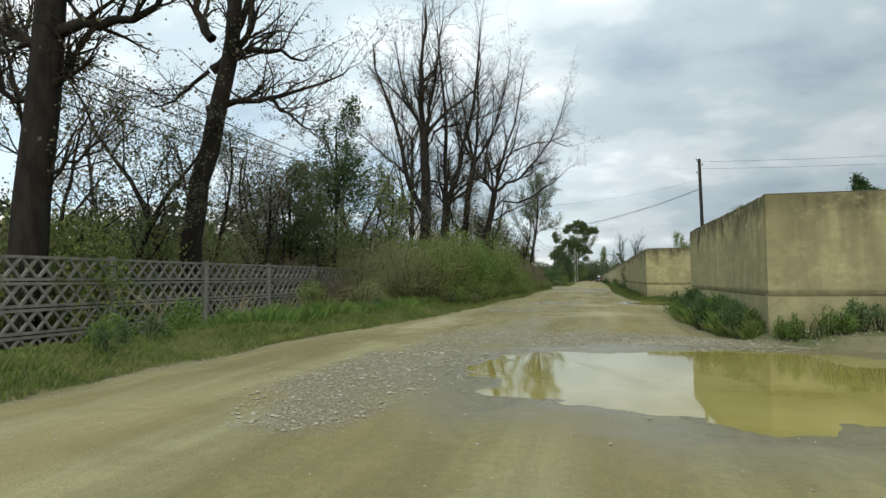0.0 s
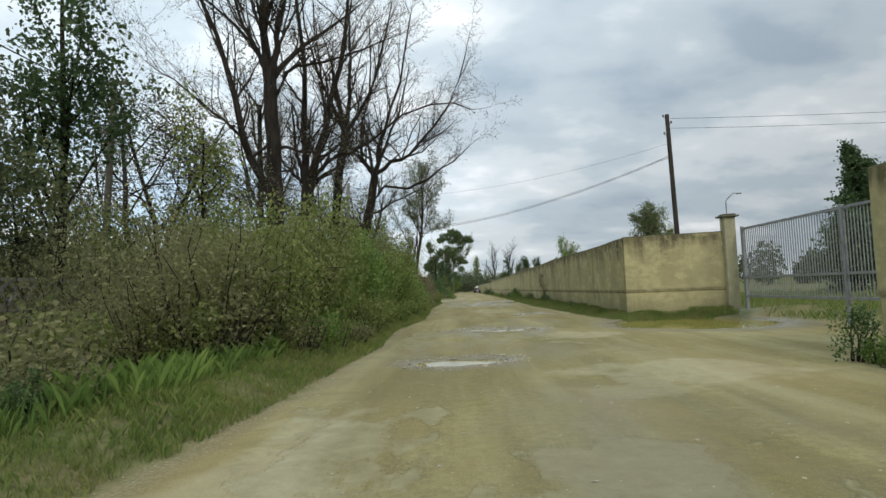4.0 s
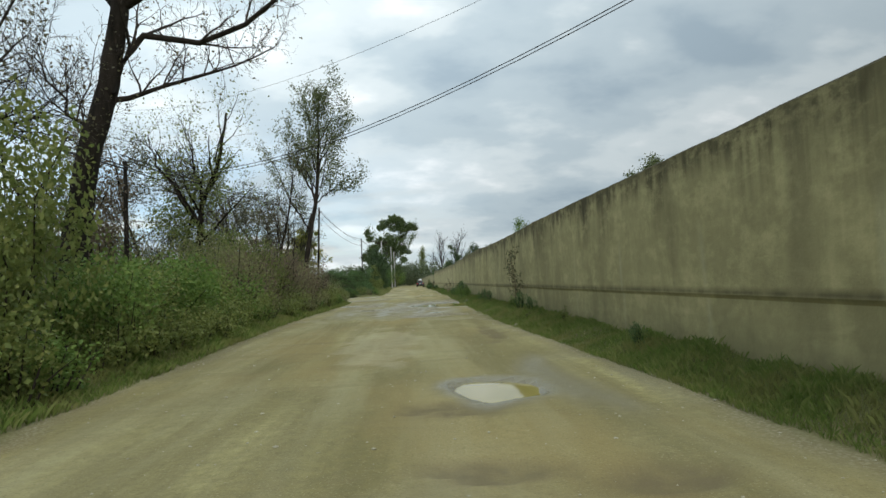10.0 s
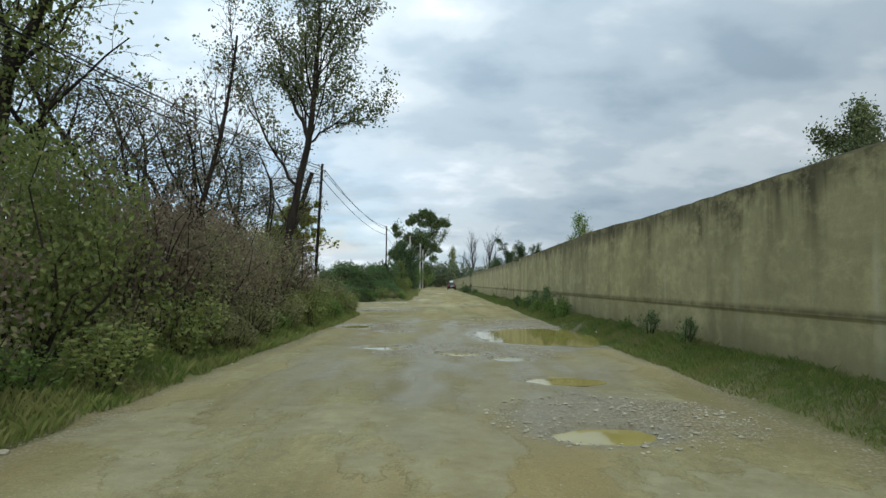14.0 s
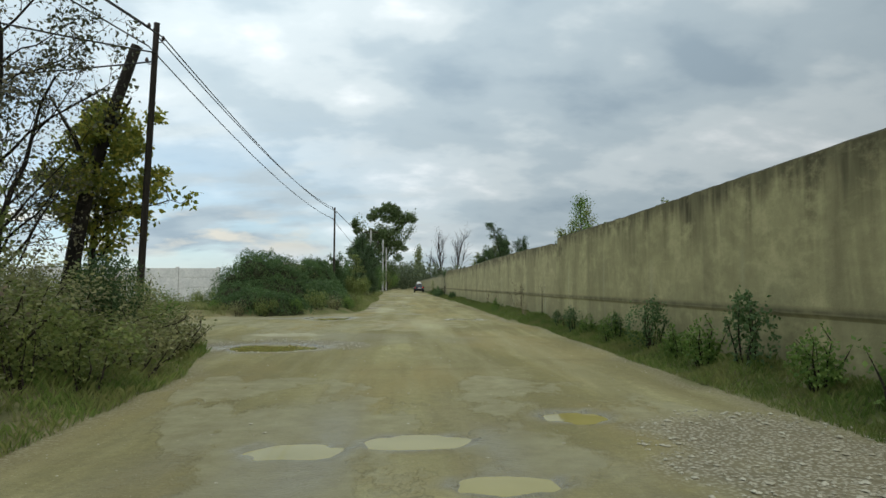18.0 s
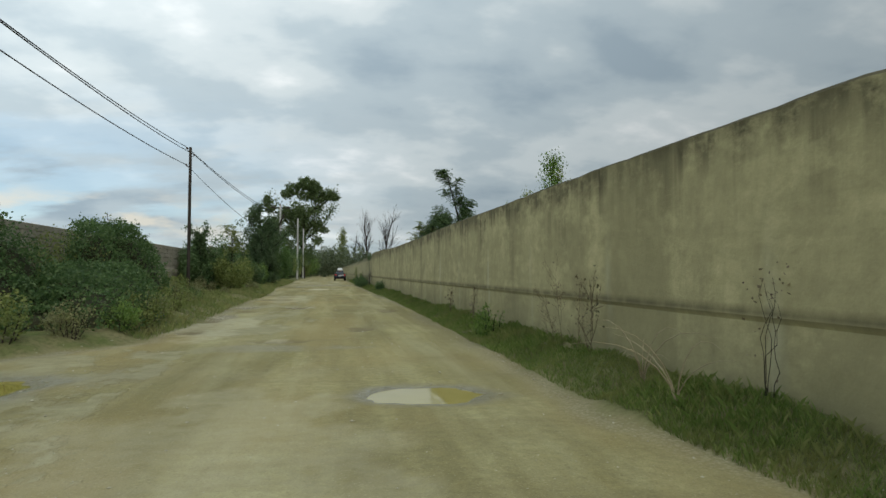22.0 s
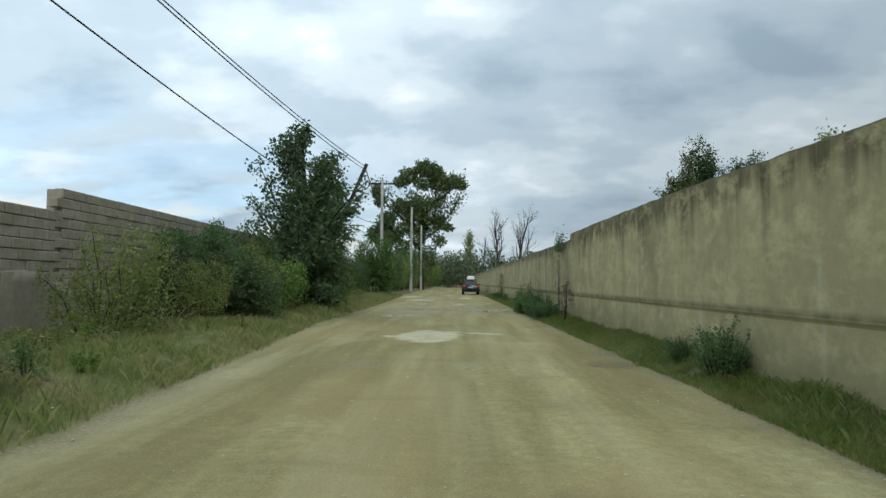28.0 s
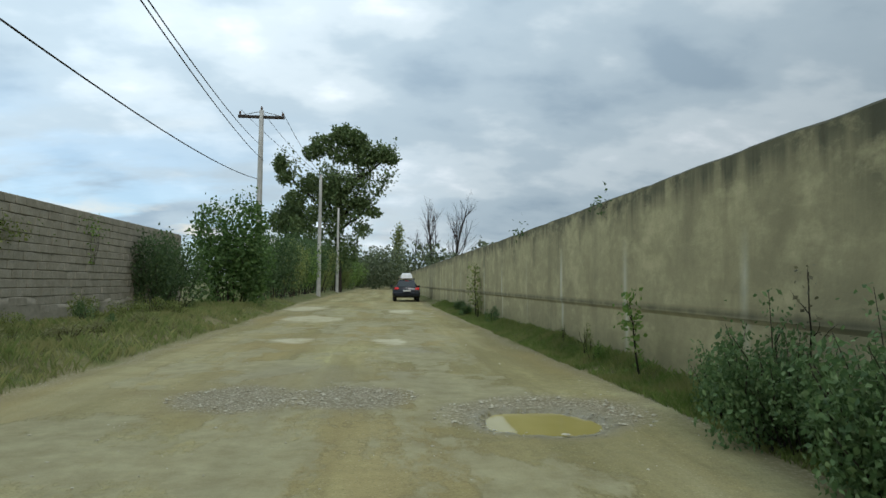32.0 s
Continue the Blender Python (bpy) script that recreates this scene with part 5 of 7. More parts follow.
tree("bare_tree", 32, (-5.5, 68.0, 0.2), 7.0, 0.10, "small nearly bare tree in the bushes", L_GREY, 3, 0.09, 0.12, dict(THIN, **{"from": (0.3, 0.2, 0.1)}))
tree("overgrown_tree", 33, (-8.6, 66.0, 0.2), 10.0, 0.2, "tree overgrown with vines and bare tips", L_OLIVE, 4.5, 0.11, 0.3, dict(OLD, kids=(9, 6, 5), course=[(0, 0, -0.3), (0.2, 0, 2.5), (0.4, 0, 5.0), (1.2, 0, 7.0), (1.6, 0, 9.2)]), lumps=[((0.6, 0, 5.6), (1.3, 1.2, 1.3), 1500), ((-0.9, 0, 4.4), (1.3, 1.2, 1.2), 1200), ((1.3, 0, 6.9), (0.7, 0.7, 0.8), 420), ((-1.4, 0, 6.6), (0.8, 0.8, 0.7), 300), ((0.4, -0.5, 3.4), (1.6, 1.0, 1.0), 1300)],
     limbs_extra=[(0.3, [(0.3, 0, 4.0), (-0.5, 0, 5.4), (-1.5, 0, 6.8), (-2.0, 0, 8.2)], 0.09), (0.3, [(0.4, 0, 5.0), (0.2, 0, 6.6), (-0.2, 0, 8.6)], 0.07)])
tree("brown_tree", 36, (-9.4, 58.5, 0.2), 6.4, 0.12, "vine-covered tree with reddish-brown leaves", L_BROWN, 12, 0.10, 0.25, dict(OLD, kids=(10, 6, 5)), lumps=[((0, 0, 3.6), (1.3, 1.2, 1.2), 1200), ((0.6, 0.5, 4.6), (0.9, 0.9, 0.8), 500)])
tree("young_poplar", 34, (-9.9, 28.2, 0.2), 8.6, 0.13, "young leafy poplar beside the lattice fence", L_DARK, 22, 0.12, 0.12, dict(OLD, kids=(13, 7, 5), ratio=(0.34, 0.45, 0.5), **{"from": (0.25, 0.2, 0.1)}), (0.05, 0, 1),
     lumps=[((0.0, 0, 6.7), (1.5, 1.3, 1.5), 700), ((-1.1, 0.2, 5.6), (1.1, 1.0, 1.4), 460), ((1.2, 0, 5.4), (0.9, 0.9, 1.1), 360), ((0.2, -0.2, 4.4), (1.3, 1.1, 1.1), 460)])
tree("leafy_tree", 165, (-10.6, 25.4, 0.2), 5.6, 0.13, "broad tree with dull green leaves leaning over the fence", L_LEAFY, 22, 0.095, 0.12, dict(OLD, kids=(12, 7, 5), ratio=(0.42, 0.45, 0.5), **{"from": (0.3, 0.2, 0.1)}), (-0.08, 0, 1),
     lumps=[((-0.9, 0, 4.7), (1.0, 0.9, 0.8), 1530), ((-1.7, 0.2, 3.7), (0.9, 0.9, 0.9), 1360), ((0.4, 0.2, 5.6), (1.0, 0.9, 0.9), 1700), ((0.8, 0, 4.2), (1.1, 1.0, 1.2), 1870), ((-0.4, 0, 3.0), (1.4, 1.0, 1.0), 1700), ((2.0, 0.1, 3.2), (1.0, 0.9, 1.1), 1360)])
tree("young_poplar", 37, (-8.7, 33.0, 0.2), 6.4, 0.10, "slim leafy tree behind the lattice fence", L_OLIVE, 14, 0.12, 0.2, dict(OLD, kids=(11, 7, 5), ratio=(0.30, 0.45, 0.5), **{"from": (0.25, 0.2, 0.1)}), (0.03, 0, 1))
tree("brown_tree", 38, (-11.0, 23.5, 0.2), 5.6, 0.10, "thorny tree with brownish sparse leaves", L_BROWN, 12, 0.09, 0.22, dict(OLD, kids=(12, 7, 5), ratio=(0.36, 0.45, 0.5), **{"from": (0.15, 0.2, 0.1)}))
rngy = random.Random(35)
YELLOW_TUFTS = []
while len(YELLOW_TUFTS) < 62:
    a, b, c = (rngy.uniform(-1, 1) for _ in range(3))
    if 0.15 < a * a + b * b + c * c < 1:
        YELLOW_TUFTS.append(((0.3 + 1.45 * a, 1.2 * b, 4.0 + 1.6 * c + 0.4 * a), (rngy.uniform(0.26, 0.46), 0.36, rngy.uniform(0.2, 0.34)), 110))
tree("yellowing_tree", 35, (-7.45, 86.7, 0.1), 5.0, 0.12, "small tree with yellowing leaves at the road corner", L_YELLOW, 14, 0.135, 0.12, dict(THIN, side=(0.2, 0.5), kids=(14, 6, 5), ratio=(0.24, 0.5, 0.5), **{"from": (0.3, 0.2, 0.1)}), (0.05, -0.05, 1),
     lumps=YELLOW_TUFTS,
     limbs_extra=[(0.4, [(0.2, 0, 2.8), (0.9, -0.2, 2.95), (1.7, -0.3, 3.1), (2.4, -0.3, 3.15)], 0.03), (0.4, [(0.1, 0, 1.9), (0.7, -0.1, 2.2), (1.3, -0.2, 2.6)], 0.025)])


def broken_trunk():
    """A leaning trunk, cut off at the top."""
    root = empty("broken_trunk", "dark leaning dead trunk cut off at the top", "tree", "", (-7.75, 86.0, 0.1))
    p = np.array([(0, 0, -0.3), (0.25, 0, 1.9), (0.5, 0, 3.4), (1.0, 0, 5.2), (1.5, 0, 6.8), (1.52, 0, 6.82)])
    V, F = tubes([(p, [0.2, 0.17, 0.15, 0.13, 0.12, 0.01])], 9)
    place("trunk", mesh_of("trunk", V, F, M_BARK, True), root)
    for q, r in (([(0.55, 0, 3.6), (0.1, 0.1, 4.6), (-0.5, 0.1, 5.6)], [0.06, 0.05, 0.02]), ([(0.8, 0, 4.4), (1.2, -0.1, 5.0), (1.5, -0.2, 5.5)], [0.05, 0.04, 0.02])):
        V, F = tubes([(q, r)], 6)
        place("limb", mesh_of("limb", V, F, M_BARK, True), root)
    return root


broken_trunk()
# slim sparse trees of the copse behind the fence
COPSE = [(-12.5, 9, 8), (-14, 16, 9), (-12, 21.5, 8), (-12.5, 25, 5.5), (-11.4, 31, 6.5), (-15, 30, 9), (-11, 35.5, 7.5), (-13.5, 40, 9), (-9.5, 41, 6.5), (-11.5, 46, 8), (-9.0, 48, 7), (-12, 61, 9), (-9.8, 64, 8),
         (-11, 70, 9), (-7.8, 72, 7), (-9, 77, 8), (-12, 80, 10), (-7.2, 80, 6.5), (-17, 22, 10), (-18, 36, 10), (-17, 48, 11), (-11.0, 13.5, 7), (-11.6, 18.5, 7.5), (-13.2, 23, 8), (-10.8, 24.5, 6.5), (-10.4, 27.5, 7), (-13.8, 27.5, 9), (-10.2, 33, 7), (-12.6, 36.5, 9), (-9.6, 38, 7), (-8.6, 44.5, 6.5), (-10.8, 50.5, 7), (-16, 12, 9), (-15.5, 42, 10), (-9.6, 80.5, 7), (-11.2, 76, 8.5), (-8.4, 69.5, 7), (-7.4, 75.5, 6.5), (-9.8, 73.5, 8.5), (-12.4, 66.5, 9), (-8.4, 82.6, 8.5), (-7.3, 79.2, 7.5), (-10.2, 84.5, 9), (-6.9, 82.0, 6), (-10.6, 15.5, 6), (-12.0, 11, 7), (-10.9, 8.5, 6)]
TANGLE = dict(OLD, kids=(10, 8, 6), ratio=(0.42, 0.46, 0.5), wob=(0.12, 0.17, 0.22, 0.26), angle=((30, 70), (30, 65), (30, 70)), up=(0.03, 0.04, 0.03, 0.0), **{"from": (0.14, 0.15, 0.1)})
copse = [tree("copse_tree", 50 + k, (-12, 200 + 4 * k, -50), (7.6, 8.2, 7.0, 6.6)[k], (0.10, 0.12, 0.10, 0.13)[k], "slim dark copse tree with sparse small leaves", (L_COPSE, L_COPSE, L_GREY, L_COPSE)[k], (17, 18, 9, 18)[k], 0.082, 0.09,
              TANGLE, ((0.16, 0.1, 1), (-0.1, 0.16, 1), (0.22, -0.12, 1), (-0.18, -0.1, 1))[k], leaf_level=3 if k < 3 else 2, group="copse trees") for k in range(4)]
rngp = random.Random(4)
for k, (x, y, h) in enumerate(COPSE):
    src = copse[rngp.choice((0, 1, 2, 3))]
    m = pose(x, y, 0.2, 0, 0, rngp.uniform(0, 360)) @ Matrix.Diagonal((h / 8, h / 8, h / 8, 1))
    if k < 4:
        copse[k].matrix_basis = m
    else:
        copy_thing(src, m)


# ---- bushes ----
def bush(name, seed, at, sx, sy, h, leaf, n, size, label, group="roadside bushes", stems=14, lumps=5, base=0.05, droop=0.3, hollow=0.45, reach=1.0, cane=0.38):
    """Woody stems and a crown of many small leaves gathered in uneven lumps."""
    rng = np.random.default_rng(seed)
    root = empty(name, label, "bush", group, at)
    lines, tips = [], []
    for i in range(stems):
        a, q = rng.uniform(0, 2 * np.pi), math.sqrt(rng.uniform(0.02, 1))
        tip = np.array([sx * q * math.cos(a), sy * q * math.sin(a), h * rng.uniform(0.55, 1.08) * (1 - 0.35 * q * q) * reach])
        foot = np.array([tip[0] * 0.25, tip[1] * 0.25, -0.15])
        t = np.linspace(0, 1, 5)[:, None]
        p = foot + (tip - foot) * t + np.array([0, 0, 0.25 * h]) * (t * (1 - t)) + rng.normal(size=(5, 3)) * 0.04 * h * t
        lines.append((p, 0.022 * (1 - 0.8 * t[:, 0]) * (0.5 + 0.25 * h)))
        tips.append(p)
    V, F = tubes(lines, 4)
    tagged(place("stemwork", mesh_of("stemwork", V, F, M_TWIG), root), kind="stuff")
    lump = [(np.array([sx * rng.uniform(-0.6, 0.6), sy * rng.uniform(-0.6, 0.6), h * rng.uniform(0.3, 0.75)]), np.array([sx, sy, h * 0.75]) * rng.uniform(0.3, 0.6)) for _ in range(lumps)]
    C = []
    m = int(n * (1 - cane))
    which = rng.integers(0, lumps, m)
    dirs = rng.normal(size=(m, 3))
    dirs /= np.linalg.norm(dirs, axis=1)[:, None]
    rad = hollow + (1 - hollow) * rng.uniform(0, 1, m) ** 0.6
    rad *= 1 + 0.18 * np.sin(dirs[:, 0] * 5 + which) * np.cos(dirs[:, 1] * 6 + which * 2)
    C.append(np.array([lump[w][0] for w in which]) + dirs * rad[:, None] * np.array([lump[w][1] for w in which]))
    k = n - m
    w = rng.integers(0, stems, k)
    u = rng.uniform(0.25, 1.02, k) * 4
    i = np.clip(u.astype(int), 0, 3)
    P = np.array(tips)
    C.append(P[w, i] + (u - i)[:, None] * (P[w, i + 1] - P[w, i]) + rng.normal(size=(k, 3)) * np.array([sx, sy, h]) * 0.07)
    C = np.concatenate(C)
    C[:, 2] = np.abs(C[:, 2] - base) + base
    V, F = leaf_quads(rng, C, size, droop, 0.65)
    place("crown", mesh_of("crown", V, F, leaf), root)
    return root


BUSH_KINDS = [bush("bush", 101, (0, 0, -40), 1.5, 1.6, 2.4, L_OLIVE, 6800, 0.072, "dense olive-green bush on the verge"),
              bush("bush", 102, (0, 0, -40), 1.4, 1.5, 2.6, L_BROWN, 6200, 0.06, "tangled reddish-brown bush on the verge", stems=26),
              bush("bush", 103, (0, 0, -40), 1.5, 1.5, 2.2, L_FRESH, 6200, 0.072, "fresh green bush on the verge"),
              bush("bush", 104, (0, 0, -40), 1.4, 1.6, 2.5, L_MIXED, 6200, 0.06, "dry greyish brush with bare stems", stems=34),
              bush("bush", 105, (0, 0, -40), 1.3, 1.3, 2.2, L_DARK, 5200, 0.09, "dark green leafy bush"),
              bush("low_bush", 106, (0, 0, -40), 0.62, 0.62, 1.0, L_OLIVE, 1300, 0.062, "low olive-green growth at the road's edge", stems=9),
              bush("low_bush", 107, (0, 0, -40), 0.62, 0.62, 1.0, L_MIXED, 1200, 0.06, "low mixed brush at the road's edge", stems=14),
              bush("low_bush", 108, (0, 0, -40), 0.62, 0.62, 0.95, L_FRESH, 1300, 0.062, "low fresh green growth at the road's edge", stems=9)]
used = set()


def put_bush(kind, x, y, s, sz=None):
    z = float(ground_height(np.array([x]), np.array([y]))[0][0]) - 0.05
    m = pose(x, y, z, 0, 0, rngp.uniform(0, 360)) @ Matrix.Diagonal((s, s, sz or s, 1))
    if kind not in used:
        used.add(kind)
        BUSH_KINDS[kind].matrix_basis = m
        return BUSH_KINDS[kind]
    return copy_thing(BUSH_KINDS[kind], m)


# hedge of mixed growth along the left verge
HEDGE = [(20.6, 3), (22.4, 3), (24.0, 3), (25.8, 0), (27.4, 3), (29.2, 0), (31.2, 2), (33.2, 0), (35.2, 2), (37.2, 2), (39.2, 0), (41.2, 2), (43.2, 0), (45.2, 0), (47.2, 2), (49.2, 0), (51.2, 2), (53.2, 0), (55.4, 2), (57.6, 3), (59.6, 1), (61.6, 0),
         (63.6, 1), (65.6, 3), (67.6, 1), (69.6, 3), (71.6, 1), (73.6, 3), (75.6, 1), (77.6, 3), (79.4, 0), (81.2, 3)]
for y, k in HEDGE[2:]:
    low = 0.72 if 46 < y < 57 else 1.22 if y < 46 else 0.4 if y > 78.5 else 0.55 if y > 73 else 1.0
    put_bush(k, left_edge(y) - 1.75 + rngp.uniform(-0.2, 0.15), y, rngp.uniform(0.95, 1.15), low * rngp.uniform(0.85, 1.1))
    if not 45 < y < 60 and y < 80:
        put_bush(rngp.choice((0, 1, 3, 3, 1) if y > 56 else (0, 3, 2, 3, 4)), left_edge(y) - 4.0 + rngp.uniform(-0.3, 0.3), y + 0.8, rngp.uniform(1.0, 1.25), rngp.uniform(1.1, 1.35))
# low growth spilling down to the road's edge
for i in range(54):
    y = 25.5 + i * 1.08 + rngp.uniform(-0.3, 0.3)
    put_bush(rngp.choice((5, 7, 5, 7) if 30 < y < 58 else (5, 6, 6, 7)), left_edge(y) - rngp.uniform(0.42, 0.8), y, rngp.uniform(0.75, 1.2), rngp.uniform(0.65, 1.2))
for y, x, k, q in ((19.6, -6.4, 6, 1.3), (20.8, -5.6, 6, 1.5), (22.2, -5.9, 3, 0.6), (23.4, -5.4, 3, 0.7), (18.2, -7.2, 6, 1.3), (21.6, -6.9, 1, 0.65)):
    put_bush(k, x, y, q)
for y in range(4, 84, 4):
    put_bush(rngp.choice((0, 3, 3, 1)), -10.6 + rngp.uniform(-0.5, 0.5), y, 1.2, rngp.uniform(1.0, 1.5))
for y, k in ((43.5, 3), (47.0, 1), (49.0, 3), (51.5, 1), (54.8, 3), (56.6, 1), (58.8, 1), (61.0, 3)):
    put_bush(k, -9.7 + rngp.uniform(-0.4, 0.4), y, 1.15, rngp.uniform(1.25, 1.6))
for i, y in enumerate(range(6, 34, 2)):
    put_bush((3, 3, 0, 3, 0)[i % 5], -11.6 - 1.2 * (i % 3) + rngp.uniform(-0.3, 0.3), y + 0.6, 1.3, rngp.uniform(1.2, 1.7))
for y in (10.5, 12.2, 14.0, 15.6, 17.0, 18.6, 20.2, 21.8, 23.2):
    put_bush(rngp.choice((7, 7, 6, 5)), left_edge(y) - rngp.uniform(1.2, 3.0), y, rngp.uniform(0.7, 1.2), rngp.uniform(0.8, 1.25))
for x, y, s, k in ((-5.0, 82.8, 0.5, 0), (-5.9, 84.4, 0.45, 3), (-6.6, 85.6, 0.4, 0), (-4.6, 81.2, 0.5, 4), (-7.6, 86.2, 0.45, 4), (-8.8, 86.4, 0.5, 0), (-7.6, 84.0, 0.65, 3), (-9.6, 85.2, 0.7, 0), (-5.4, 85.2, 0.42, 2),
                   (-4.2, 146.4, 1.25, 4), (-4.3, 147.8, 1.05, 0), (-3.8, 145.4, 0.9, 4), (-3.9, 147.0, 0.75, 2)):
    put_bush(k, x, y, s)
for x, y, s in ((-7.6, 23.5, 0.7), (-7.4, 21.0, 0.45), (-7.9, 18.0, 0.5), (-8.0, 14.5, 0.5), (-7.8, 11.5, 0.45), (-8.0, 8.0, 0.5)):
    put_bush(rngp.choice((7, 6)), x, y, 2 * s)

L_IVY = leaf_material("ivy_leaves", (0.036, 0.072, 0.026), (0.075, 0.135, 0.044), (0.15, 0.21, 0.08))
# the ivy mound at the mouth of the side road, and growth along the block wall
def ivy_mound(seed, at, sx, sy, h, n, label):
    """A mound closed over by ivy: a skin of leaves with a few loose sprays over an added dark hull that stops the view
    through.
    """
    rng = np.random.default_rng(seed)
    root = empty("ivy_mound", label, "bush", "ivy mounds", at)

    def skin(u, a):
        # u from 0 at the top to 1 at the rim
        x, y = sx * u * np.cos(a), sy * u * np.sin(a)
        z = h * np.clip(1 - u ** 2.6, 0, 1) ** 0.8
        k = 1 + 0.20 * fnoise(x * 0.8 + seed, y * 0.8 + z * 0.6, 5) + 0.16 * fnoise(x * 2.1, y * 2.1 + z * 2.0, 6) + 0.05 * fnoise(x * 5.5, y * 5.5 + z * 4, 7)
        return np.stack([x * k, y * k, z * k], -1)
    # solid hull added under the leaves; its dark colour paints the shade inside
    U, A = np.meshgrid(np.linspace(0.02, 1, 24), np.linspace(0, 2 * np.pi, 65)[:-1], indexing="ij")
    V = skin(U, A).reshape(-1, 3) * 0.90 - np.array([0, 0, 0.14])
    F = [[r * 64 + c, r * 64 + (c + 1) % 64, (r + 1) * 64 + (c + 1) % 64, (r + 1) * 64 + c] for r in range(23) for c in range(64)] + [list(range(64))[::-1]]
    place("dark_hull", mesh_of("dark_hull", V, F, M_UNDER, True), root)
    P = skin(rng.uniform(0, 1, n) ** 0.55, rng.uniform(0, 2 * np.pi, n))
    P = P * (1 + 0.03 * rng.normal(size=(n, 1))) + rng.normal(size=(n, 3)) * 0.035
    m = n // 16
    base = P[rng.integers(0, n, m // 12 + 1)]
    sp = np.repeat(base, 12, 0)
    t = np.tile(np.linspace(0.05, 1, 12), len(base))[:, None]
    d = np.repeat(rng.normal(size=(len(base), 3)) * 0.16 + np.array([0, 0, 0.2]), 12, 0)
    P = np.concatenate([P, sp + d * t + np.array([0, 0, -0.15]) * t * t + rng.normal(size=sp.shape) * 0.02])
    P[:, 2] = np.maximum(P[:, 2], 0.02)
    V, F = leaf_quads(rng, P, 0.066, 0.5, 0.75)
    place("crown", mesh_of("crown", V, F, L_IVY), root)
    return root


# dark colour that holds the inner shade of the mounds
M_UNDER = rough_material("ivy_hull_shade", (0.03, 0.035, 0.016), (0.055, 0.055, 0.028), 4.0, 0.95, 0.6)
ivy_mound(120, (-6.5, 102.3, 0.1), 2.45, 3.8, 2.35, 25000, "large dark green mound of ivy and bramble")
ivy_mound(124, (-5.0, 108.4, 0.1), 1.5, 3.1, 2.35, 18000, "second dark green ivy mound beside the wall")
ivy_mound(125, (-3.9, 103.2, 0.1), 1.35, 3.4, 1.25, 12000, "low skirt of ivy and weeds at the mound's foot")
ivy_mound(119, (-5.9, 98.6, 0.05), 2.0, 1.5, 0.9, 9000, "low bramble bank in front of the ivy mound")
for x, y, k, q in ((-8.6, 99.6, 5, 0.8), (-7.6, 97.6, 7, 0.7), (-6.6, 97.2, 6, 0.8), (-5.5, 97.3, 5, 0.75), (-4.5, 98.0, 7, 0.8), (-3.6, 98.9, 5, 0.85), (-3.0, 99.9, 6, 0.8), (-2.6, 101.2, 7, 0.8), (-2.5, 102.6, 5, 0.8), (-2.7, 104.2, 6, 0.7), (-2.6, 105.8, 5, 0.7), (-9.6, 101.2, 5, 0.7), (-10.8, 101.6, 6, 0.6), (-12.2, 101.8, 5, 0.6)):
    put_bush(k, x, y, q)
# knee-high growth on the verge below the block wall
for i in range(18):
    y = 106.0 + i * 0.95
    put_bush(rngp.choice((5, 6, 7)), -5.5 + rngp.uniform(-0.5, 0.7), y, rngp.uniform(0.8, 1.15), rngp.uniform(0.6, 1.1))
for i in range(56):
    y = 105.5 + i * 1.06
    u = rngp.uniform(0.15, 1.0)
    put_bush(rngp.choice((5, 6, 6, 7)), left_edge(y) - 0.45 - u * (5.6 + left_edge(y)), y, rngp.uniform(0.4, 0.85), rngp.uniform(0.3, 0.7))
tree("bare_tree", 126, (-5.5, 109.6, 1.7), 1.7, 0.02, "thin shoot rising out of the ivy mound", L_OLIVE, 16, 0.09, 0.06, dict(THIN, levels=1, kids=(8,), ratio=(0.12,), **{"from": (0.25,)}), leaf_level=0)
bush("shrub", 121, (-5.0, 124.2, 0.1), 1.6, 1.7, 3.1, L_BRAMBLE, 15000, 0.085, "dark leafy shrub in front of the block wall", lumps=9)
bush("shrub", 166, (-5.9, 123.6, 0.1), 1.0, 1.3, 2.3, L_BRAMBLE, 7500, 0.085, "dark low shrub at the foot of the block wall", lumps=8)
bush("shrub", 160, (-3.7, 123.4, 0.1), 1.1, 1.3, 2.3, L_OLIVE, 8500, 0.075, "olive-green skirt of the shrub on the verge", lumps=7)
tree("young_poplar", 127, (-5.2, 124.4, 0.1), 3.3, 0.07, "leafy top of a young poplar in the shrub", L_DARK, 40, 0.105, 0.07, dict(THIN, kids=(14, 5, 4), ratio=(0.36, 0.45, 0.5), **{"from": (0.45, 0.2, 0.1)}))
tree("young_poplar", 161, (-5.9, 124.6, 0.1), 3.1, 0.06, "leafy shoot of a young poplar in the shrub", L_DARK, 40, 0.105, 0.07, dict(THIN, kids=(10, 5, 4), ratio=(0.3, 0.45, 0.5), **{"from": (0.45, 0.2, 0.1)}))
tree("robinia", 162, (-3.9, 124.0, 0.1), 3.3, 0.05, "feathery drooping robinia at the shrub's side", L_OLIVE, 10, 0.055, 0.1, dict(THIN, kids=(11, 5, 4), ratio=(0.36, 0.5, 0.5), angle=((40, 70), (30, 60), (30, 60)), **{"from": (0.3, 0.2, 0.1)}), (0.14, 0, 1), feathered=0.26, leaf_level=1)
ivy_mound(129, (-5.6, 138.6, 0.1), 0.95, 3.4, 2.35, 13000, "dark ivy and bramble hanging before the block wall")
bush("shrub", 122, (-4.2, 138.6, 0.1), 1.0, 1.3, 1.9, L_DARK, 6500, 0.085, "dark low shrub by the block wall", lumps=7)
